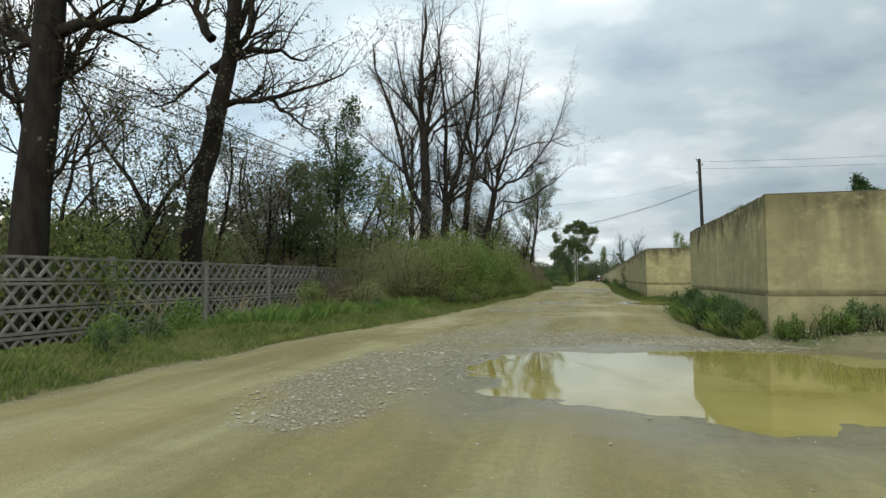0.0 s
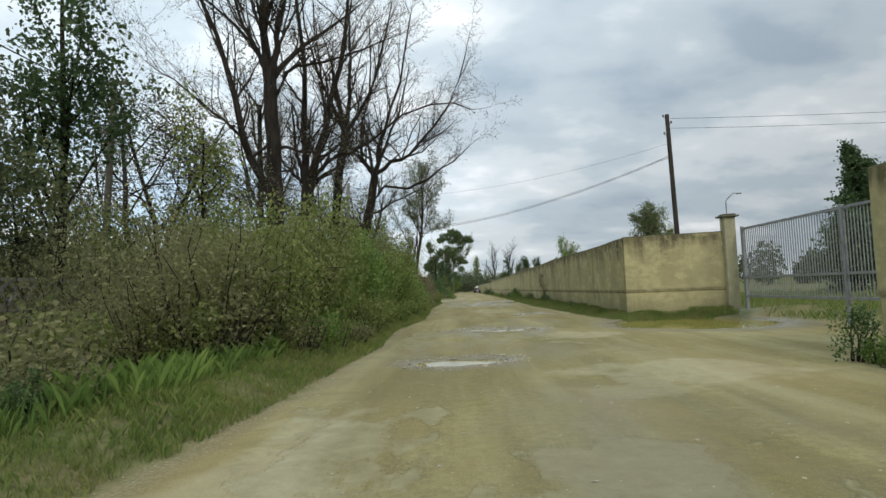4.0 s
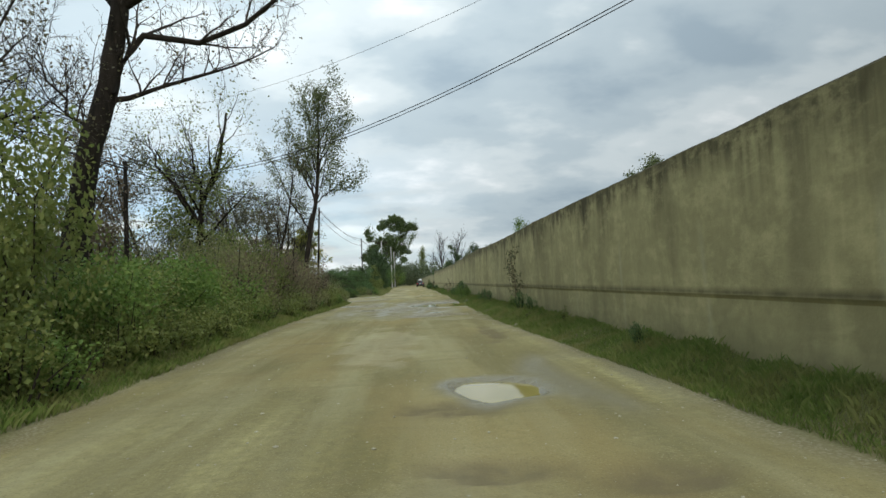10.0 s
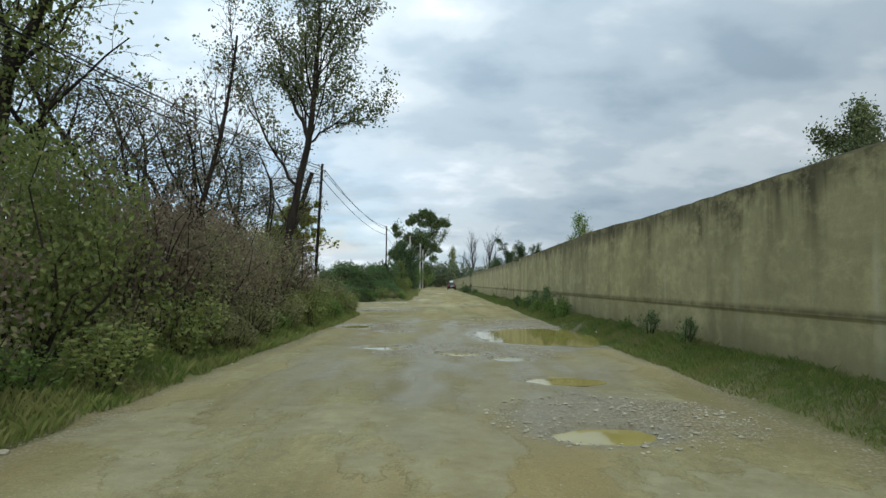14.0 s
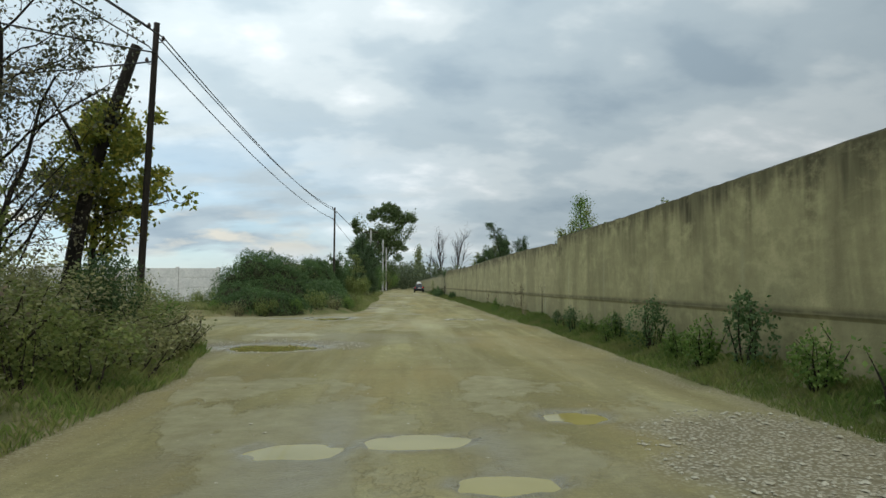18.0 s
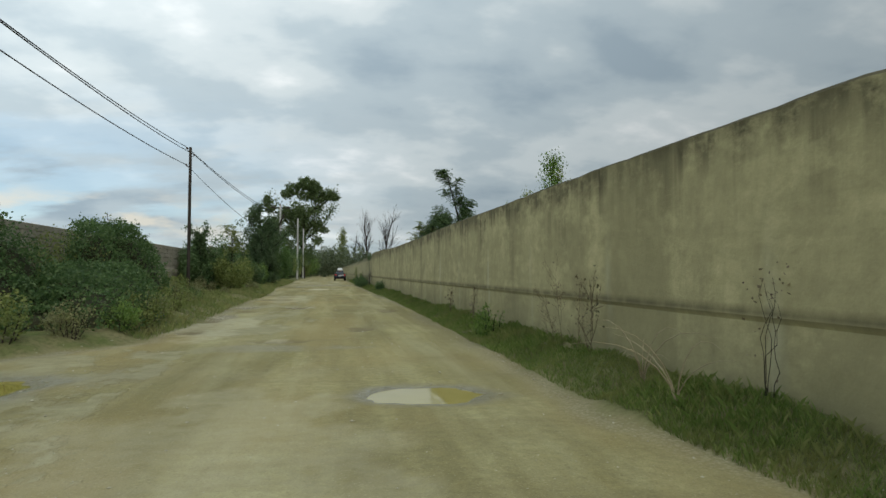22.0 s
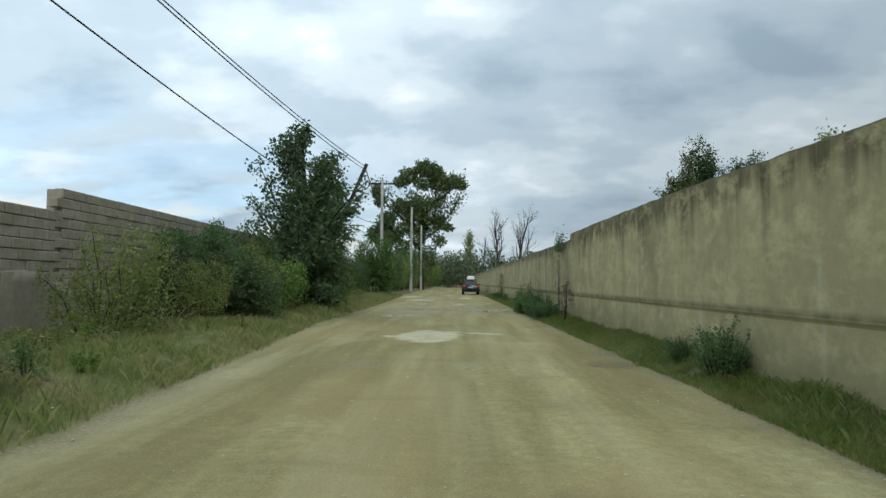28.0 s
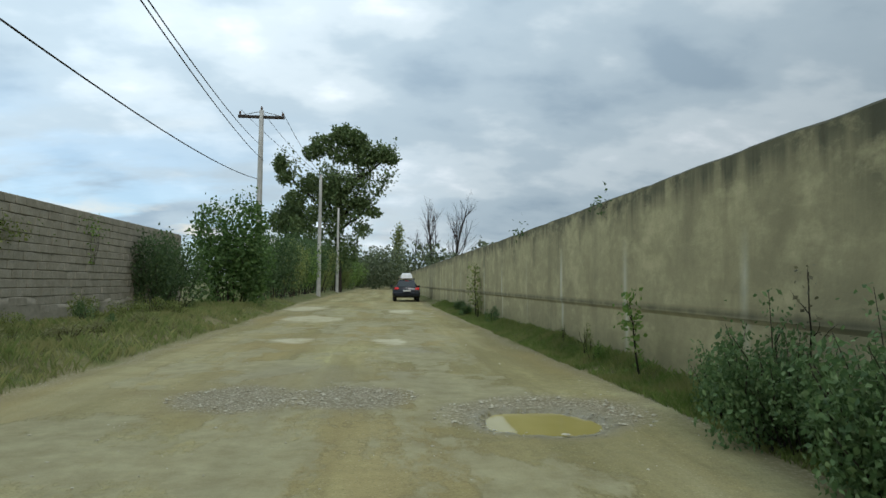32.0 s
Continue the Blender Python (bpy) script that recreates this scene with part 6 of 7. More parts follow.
L_SHRUB = leaf_material("shrub_leaves", (0.045, 0.088, 0.026), (0.085, 0.15, 0.042), (0.15, 0.225, 0.07))
bush("shrub", 123, (-5.0, 172.0, 0.1), 1.9, 1.8, 4.7, L_SHRUB, 9500, 0.16, "bright green leafy shrub beside the road", lumps=7)
for x, y, s, k in ((-5.6, 107, 0.8, 0), (-5.8, 111, 0.6, 0), (-5.2, 132.9, 0.75, 0), (-4.7, 136.4, 0.55, 0), (-4.6, 139.6, 0.6, 0), (-4.6, 141.6, 0.75, 2), (-5.8, 142.2, 0.85, 0), (-5.3, 150, 0.9, 0), (-5.6, 154, 0.8, 0), (-5.0, 177.5, 1.1, 4), (-4.8, 182, 1.3, 4), (-4.9, 187, 1.3, 0),
                   (-5.0, 192, 1.5, 4), (-5.1, 197, 1.6, 2), (-5.2, 203, 1.7, 4), (-5.0, 210, 1.8, 0), (-5.2, 218, 1.9, 4), (-5.9, 165.4, 0.85, 4), (-5.9, 167.2, 0.8, 4), (-5.7, 143, 0.95, 4), (-6, 226, 2.0, 4), (-5, 236, 2.0, 0), (-5, 247, 2.2, 4), (-4.6, 260, 2.4, 2)):
    put_bush(k, x, y, s)
L_POPLAR = leaf_material("dark_poplar_leaves", (0.042, 0.075, 0.032), (0.08, 0.125, 0.055), (0.145, 0.20, 0.095))
tree("dark_poplar", 130, (-4.5, 145.2, 0.1), 7.2, 0.16, "dense dark-leaved young poplar on the verge", L_POPLAR, 27, 0.14, 0.12, dict(THIN, cone=1.0, kids=(36, 8, 5), ratio=(0.56, 0.45, 0.5), angle=((38, 62), (25, 45), (25, 50)), up=(0.03, 0.09, 0.07, 0.03), **{"from": (0.06, 0.12, 0.1)}), (0.03, 0, 1),
     lumps=[((-1.1, 0, 1.5), (1.1, 1.0, 1.3), 800), ((1.1, 0, 1.4), (1.1, 1.0, 1.2), 800), ((0.0, -0.3, 2.7), (1.4, 1.1, 1.2), 900), ((-0.3, 0, 4.2), (1.0, 0.9, 1.0), 420)])
tree("dark_poplar", 163, (-5.2, 146.3, 0.1), 4.6, 0.11, "second dark-leaved poplar stem of the clump", L_POPLAR, 30, 0.135, 0.12, dict(THIN, cone=1.0, kids=(22, 8, 5), ratio=(0.46, 0.45, 0.5), angle=((38, 62), (25, 45), (25, 50)), up=(0.03, 0.09, 0.07, 0.03), **{"from": (0.06, 0.12, 0.1)}), (-0.04, 0, 1))
tree("robinia", 154, (-4.5, 148.3, 0.1), 4.9, 0.07, "feathery robinia growing round the leaning pole", L_BRAMBLE, 11, 0.075, 0.12, dict(THIN, kids=(13, 5, 4), ratio=(0.42, 0.5, 0.5), angle=((35, 65), (30, 55), (30, 60)), **{"from": (0.25, 0.2, 0.1)}), (0.12, 0, 1), feathered=0.34, leaf_level=1)
L_FARTREE = leaf_material("far_tree_leaves", (0.058, 0.09, 0.035), (0.105, 0.15, 0.056), (0.18, 0.23, 0.09), 0.3)
tree("far_tree", 131, (-3.9, 226.0, 0.0), 13.4, 0.5, "big leafy tree with a broken domed crown over the road", L_FARTREE, 7, 0.40, 0.45, dict(BOLE, levels=3, kids=(13, 8, 6), ratio=(0.60, 0.42, 0.5), angle=((25, 66), (30, 60), (30, 65)), **{"from": (0.55, 0.35, 0.2)}),
     limbs_extra=[(0.5, [(0, 0, 11.5), (1.6, 0, 14.0), (3.6, 0, 15.6), (6.0, 0, 17.4)], 0.26), (0.5, [(0, 0, 9.0), (-2.4, 0, 11.0), (-5.2, 0, 13.6), (-7.4, 0, 16.0)], 0.2), (0.5, [(0, 0, 8.0), (2.2, 0, 9.6), (4.2, 0, 11.8), (5.8, 0, 14.2)], 0.14)], leaf_level=2,
     lumps=[((0.4, 0, 20.2), (2.2, 2.4, 1.7), 1530), ((2.4, 0.3, 19.4), (1.7, 2.0, 1.9), 1360), ((-2.2, 0.4, 19.0), (2.1, 2.0, 1.7), 1054), ((-3.7, 0, 17.9), (1.2, 1.4, 1.2), 442), ((4.9, 0, 18.0), (1.9, 1.8, 1.5), 952), ((6.6, 0, 17.4), (1.1, 1.2, 1.0), 408), ((3.0, 0, 17.3), (2.3, 1.8, 1.1), 884), ((0.2, 0, 17.6), (2.0, 1.8, 1.3), 714),
            ((-7.6, 0, 16.4), (1.0, 1.2, 1.5), 510), ((-7.0, 0, 14.6), (1.2, 1.2, 1.0), 442), ((-3.6, 0, 14.0), (1.9, 1.6, 1.5), 884), ((-1.6, 0, 13.2), (1.3, 1.4, 1.2), 544), ((-5.4, 0, 12.0), (1.8, 1.6, 1.3), 714), ((-2.8, 0, 10.2), (2.0, 1.6, 1.6), 714), ((-0.6, 0, 8.6), (1.8, 1.5, 2.2), 816), ((2.6, 0, 11.4), (1.7, 1.5, 0.9), 578), ((4.2, 0, 10.4), (1.4, 1.3, 0.8), 408), ((1.2, 0, 5.4), (1.9, 1.6, 2.4), 782), ((-3.0, 0, 7.2), (1.7, 1.5, 1.6), 560), ((-5.2, 0, 8.6), (1.5, 1.4, 1.3), 420), ((2.9, 0, 8.0), (1.5, 1.4, 1.2), 380), ((-1.4, 0, 4.8), (1.6, 1.5, 2.6), 714)])
tree("far_tree", 132, (-11.0, 232.0, 0.0), 9.5, 0.4, "leafy tree beside the far road", L_FARTREE, 7, 0.40, 0.5, dict(BOLE, levels=3, kids=(9, 7, 5), ratio=(0.5, 0.42, 0.5), **{"from": (0.45, 0.3, 0.2)}),
     lumps=[((0.5, 0, 11.0), (2.0, 2, 2.0), 1190), ((-1.2, 0, 9.6), (2.2, 2, 1.8), 1054), ((1.8, 0, 9.2), (2.2, 2.0, 1.8), 1054)])
BARE = dict(OLD, kids=(20, 10, 6), ratio=(0.55, 0.42, 0.5), angle=((16, 34), (18, 38), (25, 45)), thin=0.62, up=(0.02, 0.07, 0.06, 0.04), taper=0.3, cone=0.75, **{"from": (0.16, 0.2, 0.1)})
tree("bare_tree", 133, (14.8, 297.0, 0.0), 19.5, 0.42, "leafless fan-shaped tree far behind the wall", None, spec=BARE, group="far trees")
tree("bare_tree", 134, (18.8, 297.0, 0.0), 20, 0.38, "second leafless tree far behind the wall", None, spec=BARE, d=(0.10, 0, 1), group="far trees")
tree("bare_tree", 164, (9.6, 300.0, 0.0), 14, 0.25, "slim leafless tree far behind the wall", None, spec=dict(BARE, kids=(14, 7, 5), ratio=(0.35, 0.42, 0.5)), group="far trees")
tree("tall_poplar", 135, (6.6, 300.0, 0.0), 14.6, 0.3, "narrow far poplar behind the wall", L_OLIVE, 8, 0.45, 0.5, dict(THIN, kids=(22, 6, 4), ratio=(0.2, 0.4, 0.5), **{"from": (0.1, 0.2, 0.1)}), group="far trees")

# trees and shrubs that look over the long wall
ROB = dict(THIN, kids=(12, 6, 5), ratio=(0.4, 0.5, 0.5), angle=((35, 60), (30, 55), (30, 60)))
ROB["from"] = (0.35, 0.2, 0.1)
tree("robinia", 140, (7.0, 113.8, 0.0), 5.7, 0.07, "dark robinia with feathered leaves looking over the wall", L_DARK, 13, 0.06, 0.12, dict(ROB, kids=(14, 5, 4), ratio=(0.30, 0.5, 0.5), cone=0.75), group="trees behind the wall", feathered=0.28, leaf_level=1)
tree("robinia", 141, (6.1, 115.6, 0.0), 3.6, 0.05, "feathery robinia hanging over the wall", L_DARK, 9, 0.05, 0.12, dict(ROB, kids=(10, 5, 4), ratio=(0.26, 0.5, 0.5), **{"from": (0.78, 0.2, 0.1)}), group="trees behind the wall", feathered=0.24, leaf_level=1)
tree("robinia", 151, (6.1, 118.9, 0.0), 3.4, 0.05, "low robinia sprays over the wall", L_OLIVE, 9, 0.05, 0.12, dict(ROB, kids=(10, 5, 4), ratio=(0.28, 0.5, 0.5), **{"from": (0.78, 0.2, 0.1)}), group="trees behind the wall", feathered=0.24, leaf_level=1)
tree("robinia", 153, (6.1, 85.4, 0.0), 3.2, 0.05, "low robinia sprays over the wall", L_OLIVE, 9, 0.05, 0.12, dict(ROB, kids=(10, 5, 4), ratio=(0.2, 0.5, 0.5), **{"from": (0.8, 0.2, 0.1)}), group="trees behind the wall", feathered=0.2, leaf_level=1)
for seed, x, y, h in ((142, 11.6, 149.8, 5.5), (152, 13.3, 151.6, 6.4), (155, 15.4, 152.6, 6.3)):
    tree("young_tree", seed, (x, y, 0.0), h, 0.10, "leafy dark young tree with upright shoots behind the wall", L_LEAFY if seed == 142 else L_DARK, 26, 0.10, 0.09, dict(THIN, kids=(19, 8, 5), ratio=(0.40, 0.5, 0.5), angle=((18, 40), (18, 40), (25, 50)), up=(0.03, 0.16, 0.12, 0.05)), group="trees behind the wall")
tree("broad_tree", 166, (19.5, 81.0, 0.0), 7.7, 0.2, "broad leafy tree top showing above the long wall", L_LEAFY, 34, 0.15, 0.2, dict(OLD, kids=(18, 9, 5), ratio=(0.46, 0.45, 0.5)), group="trees behind the wall")
tree("broad_tree", 150, (23.0, 161.0, 0.0), 9.6, 0.2, "broad leafy tree standing back behind the wall", L_OLIVE, 12, 0.24, 0.35, dict(OLD, kids=(14, 7, 5)), group="trees behind the wall")
tree("tall_poplar", 144, (18.2, 134.2, 0.0), 9.9, 0.14, "pair of pale young poplars behind the wall", L_FRESH, 13, 0.17, 0.25, dict(THIN, kids=(15, 7, 5), ratio=(0.2, 0.45, 0.5), **{"from": (0.2, 0.2, 0.1)}), group="trees behind the wall")
tree("tall_poplar", 145, (20.6, 135.5, 0.0), 9.3, 0.14, "pale young poplar behind the wall", L_OLIVE, 13, 0.17, 0.25, dict(THIN, kids=(15, 7, 5), ratio=(0.2, 0.45, 0.5), **{"from": (0.2, 0.2, 0.1)}), group="trees behind the wall")
tree("tall_poplar", 146, (25.6, 92.3, 0.0), 9.4, 0.16, "round-topped pale green tree behind the wall", L_OLIVE, 12, 0.17, 0.25, dict(OLD, kids=(14, 7, 5), ratio=(0.22, 0.45, 0.5)), group="trees behind the wall")
SPRUCE = dict(levels=2, kids=(60, 7), ratio=(0.20, 0.42), angle=((28, 50), (22, 42)), thin=0.35, up=(0.02, 0.10, 0.06), **{"from": (0.06, 0.15)})
tree("dark_conifer", 147, (20.7, 46.8, 0.0), 8.3, 0.2, "tall pointed dark green conifer beyond the yard", L_DARK, 80, 0.15, 0.13, dict(SPRUCE, kids=(110, 9), ratio=(0.40, 0.36), angle=((48, 68), (22, 42)), up=(0.02, 0.05, 0.04), cone=1.13), leaf_level=1, group="trees in the yard", droop=0.2)
tree("dark_conifer", 148, (24.2, 47.6, 0.0), 6.9, 0.18, "broad dark conifer beyond the yard", L_DARK, 80, 0.15, 0.13, dict(SPRUCE, kids=(96, 9), ratio=(0.44, 0.36), angle=((48, 68), (22, 42)), up=(0.02, 0.05, 0.04), cone=1.1), leaf_level=1, group="trees in the yard", droop=0.2)
tree("dark_conifer", 149, (16.2, 43.0, 0.0), 3.6, 0.12, "low rounded dark tree beyond the gate", L_DARK, 30, 0.18, 0.25, dict(SPRUCE, ratio=(0.42, 0.42), cone=0.5), leaf_level=1, group="trees in the yard", droop=0.3)
# low line of woods and shrubs far off
L_WOODS = leaf_material("far_wood_leaves", (0.058, 0.078, 0.042), (0.10, 0.125, 0.065), (0.165, 0.19, 0.105), 0.25)
def far_woods(name, x0, x1, y0, y1, n, hlo, hhi, seed, label):
    rng = np.random.default_rng(seed)
    C = []
    for _ in range(n):
        x, y, h = rng.uniform(x0, x1), rng.uniform(y0, y1), rng.uniform(hlo, hhi)
        k = 420
        a, b = rng.normal(size=(k, 3)), rng.uniform(0.4, 1, k)
        a /= np.linalg.norm(a, axis=1)[:, None]
        C.append(np.array([x, y, h * 0.5]) + a * b[:, None] * np.array([h * 0.34, h * 0.34, h * 0.52]))
    C = np.concatenate(C)
    C[:, 2] = np.abs(C[:, 2])
    V, F = leaf_quads(rng, C, 0.55, 0.2, 0.8)
    return tagged(place(name, mesh_of(name, V, F, L_WOODS)), label, "woods", kind="stuff")


far_woods("woods", -26, 8, 262, 400, 130, 5, 10, 201, "green woods closing the far end of the road")
far_woods("woods", 8, 60, 200, 360, 70, 4, 9, 202, "green shrubs and trees far behind the wall")
far_woods("woods", -180, -30, 180, 420, 90, 4, 8, 203, "low dark tree line across the fields")
far_woods("woods", -60, -19, 0, 90, 60, 4, 7, 204, "brushy copse behind the lattice fence")
far_woods("woods", 14, 60, 84, 190, 60, 3, 6, 205, "green scrub in the yard behind the wall")
far_woods("woods", 40, 120, 30, 90, 40, 4, 7, 206, "line of bushes beyond the gate yard")


# ---- grass and weeds ----
def grass(name, spans, seed, label, mat=None, thin=-0.6):
    """Blades on stretches of verge: x0, x1 (functions of y), y0, y1, count, low and high blade length."""
    rng = np.random.default_rng(seed)
    Vs, Fs, n0 = [], [], 0
    for fx0, fx1, y0, y1, n, lo, hi in spans:
        y = rng.uniform(y0, y1, n)
        x = fx0(y) + (fx1(y) - fx0(y)) * rng.uniform(0, 1, n)
        keep = fnoise(x * 1.6, y * 1.6, 77) + 0.5 * fnoise(x * 5, y * 5, 78) > thin
        x, y = x[keep], y[keep]
        n = len(x)
        z = ground_height(x, y)[0]
        h = rng.uniform(lo, hi, n) * (0.7 + 0.5 * np.clip(fnoise(x * 0.9, y * 0.9, 79) + 0.5, 0, 1))
        a = rng.uniform(0, 2 * np.pi, n)
        dx, dy, w = np.cos(a), np.sin(a), 0.0022 + 0.0075 * h
        bend = h * rng.uniform(0.15, 0.85, n)
        b = rng.uniform(0, 2 * np.pi, n)
        tx, ty = np.cos(b) * bend, np.sin(b) * bend
        P = np.stack([np.stack([x - dx * w, y - dy * w, z - 0.02], 1), np.stack([x + dx * w, y + dy * w, z - 0.02], 1),
                      np.stack([x + tx * 0.4 + dx * w * 0.6, y + ty * 0.4 + dy * w * 0.6, z + h * 0.6], 1), np.stack([x + tx, y + ty, z + h * 0.92], 1)], 1)
        Vs.append(P.reshape(-1, 3))
        Fs.append(np.arange(4 * n).reshape(n, 4) + n0)
        n0 += 4 * n
    return tagged(place(name, mesh_of(name, np.concatenate(Vs), np.concatenate(Fs), mat or L_GRASS)), label, "grass", kind="stuff")


grass("verge_grass", [(lambda y: left_edge(y) - 2.0, lambda y: left_edge(y) + 0.05, 3, 27, 46000, 0.04, 0.16), (lambda y: left_edge(y) - 5.0, lambda y: left_edge(y) - 2.0, 3, 27, 30000, 0.04, 0.15), (lambda y: left_edge(y) - 1.3, lambda y: left_edge(y) + 0.05, 27, 86, 70000, 0.04, 0.18)],
      301, "uneven green grass along the left verge", None, -0.9)
grass("verge_grass", [(lambda y: left_edge(y) - 4.0, lambda y: left_edge(y) + 0.05, 101, 180, 90000, 0.05, 0.22), (lambda y: 0 * y - 14.0, lambda y: 0 * y - 7.0, 97, 102.3, 12000, 0.05, 0.3)], 302, "green and dry grass below the block wall", L_DRYGRASS, -0.4)
grass("verge_grass", [(lambda y: right_edge(y) - 0.05, lambda y: 0 * y + 4.98, 36.2, 180, 260000, 0.025, 0.10), (lambda y: right_edge(y) - 0.1, lambda y: 0 * y + 5.5, 14, 24, 12000, 0.06, 0.3),
                      (lambda y: right_edge(y) + 0.2, lambda y: 0 * y + 4.98, 36.2, 180, 26000, 0.06, 0.16), (lambda y: 0 * y + 4.6, lambda y: 0 * y + 8.2, 35.4, 37.0, 14000, 0.03, 0.14)], 303, "narrow strip of short grass at the foot of the wall", None, -1.0)
grass("tall_weeds", [(lambda y: left_edge(y) - 4.2, lambda y: left_edge(y) - 0.9, 13, 30, 9000, 0.2, 0.5), (lambda y: right_edge(y) + 0.1, lambda y: 0 * y + 5.5, 15, 24, 5000, 0.2, 0.6)], 304, "tall bright green weeds on the verge", L_FRESH)

grass("yard_grass", [(lambda y: 0 * y + 8.9, lambda y: 0 * y + 24, 16, 52, 42000, 0.10, 0.30)], 305, "green lawn in the yard behind the gate")
WEED = [bush("weed", 310, (0, 0, -40), 0.28, 0.28, 0.75, L_BRAMBLE, 950, 0.042, "leafy dark weed at the foot of the wall", "weeds by the wall", stems=7, lumps=3),
        bush("weed", 311, (0, 0, -40), 0.22, 0.22, 0.9, L_OLIVE, 520, 0.038, "thin tall weed at the foot of the wall", "weeds by the wall", stems=6, lumps=3),
        bush("weed", 313, (0, 0, -40), 0.20, 0.20, 1.5, L_OLIVE, 520, 0.05, "tall wispy dry weed at the foot of the wall", "weeds by the wall", stems=9, lumps=5, hollow=0.1),
        bush("bramble", 314, (0, 0, -40), 0.75, 0.9, 1.15, L_BRAMBLE, 3900, 0.068, "dark bramble bush against the wall", "brambles by the wall", stems=26, lumps=9, hollow=0.2, reach=1.25, cane=0.6),
        bush("weed", 312, (0, 0, -40), 0.35, 0.3, 0.6, L_FRESH, 950, 0.042, "bushy green weed at the foot of the wall", "weeds by the wall", stems=7, lumps=3)]
wused = set()


def put_weed(k, x, y, s, sz=None):
    z = float(ground_height(np.array([x]), np.array([y]))[0][0]) - 0.03
    m = pose(x, y, z, 0, 0, rngp.uniform(0, 360)) @ Matrix.Diagonal((s, s, sz or s, 1))
    if k not in wused:
        wused.add(k)
        WEED[k].matrix_basis = m
        return
    copy_thing(WEED[k], m)


for k, x, y, s in ((0, 4.6, 56.2, 0.9), (4, 4.6, 57.6, 0.8), (0, 4.6, 54.6, 0.7), (4, 4.5, 52.6, 0.6), (1, 4.6, 50.6, 0.5), (4, 4.55, 75.2, 1.4), (4, 4.5, 76.3, 1.9), (1, 4.6, 76.1, 1.6), (4, 4.5, 77.4, 1.5), (0, 4.5, 78.9, 1.6), (4, 4.5, 80.0, 1.6), (4, 4.55, 81.0, 1.3), (0, 4.6, 82.4, 1.5), (4, 4.5, 84.2, 1.3),
                   (1, 4.6, 82.0, 0.9), (0, 4.6, 84.0, 0.9), (1, 4.6, 85.0, 0.7), (4, 4.6, 86.2, 1.1), (0, 4.6, 87.4, 1.1), (1, 4.6, 88.4, 1.1), (0, 4.7, 89.4, 0.8), (4, 4.6, 91.0, 0.5), (4, 4.45, 99.8, 1.5), (4, 4.4, 100.6, 1.0),
                   (3, 4.75, 129.6, 0.55), (3, 4.7, 131.0, 0.6), (3, 4.3, 147.4, 1.2), (3, 4.4, 146.4, 1.1), (3, 4.5, 148.6, 1.1), (3, 4.35, 143.2, 1.0), (3, 4.35, 147.6, 1.12), (3, 4.45, 145.8, 0.85), (3, 4.5, 143.8, 0.9), (3, 4.55, 142.6, 0.85), (2, 4.75, 144.3, 0.7), 
                   (4, 4.6, 153.6, 0.7), (1, 4.75, 154.4, 1.2), (2, 4.8, 155.9, 0.4), (0, 4.7, 163, 0.9), (1, 4.75, 166, 2.0), (3, 4.7, 168.5, 0.7), (3, 4.75, 171.0, 0.7), (0, 4.6, 46.0, 0.6), (0, 4.6, 67.0, 0.9), (4, 4.6, 68.5, 0.9), (0, 4.6, 65, 0.8)):
    put_weed(k, x, y, s)
for x, y, s, sz in ((4.4, 148.9, 1.2, 1.55), (4.35, 147.6, 1.3, 1.6), (4.5, 149.7, 0.85, 1.2), (4.45, 146.6, 1.2, 1.4), (4.3, 145.4, 0.9, 1.0)):
    put_weed(3, x, y, s, sz)
for i in range(64):
    y = 106.5 + i * 0.95
    put_weed(rngp.choice((0, 1, 1, 4)), left_edge(y) - rngp.uniform(0.5, 3.4), y, rngp.uniform(0.45, 0.95))
for i in range(26):
    put_weed(rngp.choice((0, 1, 4)), 5.1 + rngp.uniform(-0.35, 0.3), 14.3 + i * 0.38, rngp.uniform(0.9, 1.5))
for i in range(24):
    put_weed(rngp.choice((0, 1, 4)), 5.7 + i * 0.2, 13.2 + rngp.uniform(-0.5, 0.3), rngp.uniform(0.8, 1.3))
for i in range(40):
    put_weed(rngp.choice((0, 1, 4)), left_edge(8 + i * 0.5) - rngp.uniform(0.7, 3.2), 8 + i * 0.5, rngp.uniform(0.4, 0.9))


def wall_creeper(seed, y, z0, z1, spread, n, label, x=4.93, leaf=None, size=0.075):
    """A climber that hangs down the wall from its top."""
    rng = np.random.default_rng(seed)
    root = empty("creeper", label, "creeper", "creepers on the walls", (x, y, 0))
    lines = []
    for k in range(5):
        t = np.linspace(0, 1, 9)
        w = np.cumsum(rng.normal(size=9)) * 0.05
        lines.append((np.stack([-0.03 + 0 * t, w + rng.uniform(-0.12, 0.12), z0 + (z1 - z0) * t * rng.uniform(0.7, 1)], 1), 0.004 * (1.2 - 0.8 * t)))
    V, F = tubes(lines, 4)
    tagged(place("stemwork", mesh_of("stemwork", V, F, M_TWIG), root), kind="stuff")
    u = rng.uniform(0, 1, n)
    top = rng.uniform(size=n) < 0.55
    z = np.where(top, z1 + 0.16 * rng.normal(size=n), z0 + (z1 - z0) * u)
    C = np.stack([-0.06 - 0.08 * np.abs(rng.normal(size=n)) + np.where(top, 0.14, 0) * rng.uniform(0, 1, n), rng.normal(size=n) * np.where(top, spread, 0.12), z], 1)
    V, F = leaf_quads(rng, C, size, 0.6, 0.7)
    place("crown", mesh_of("crown", V, F, leaf or L_DARK), root)
    return root


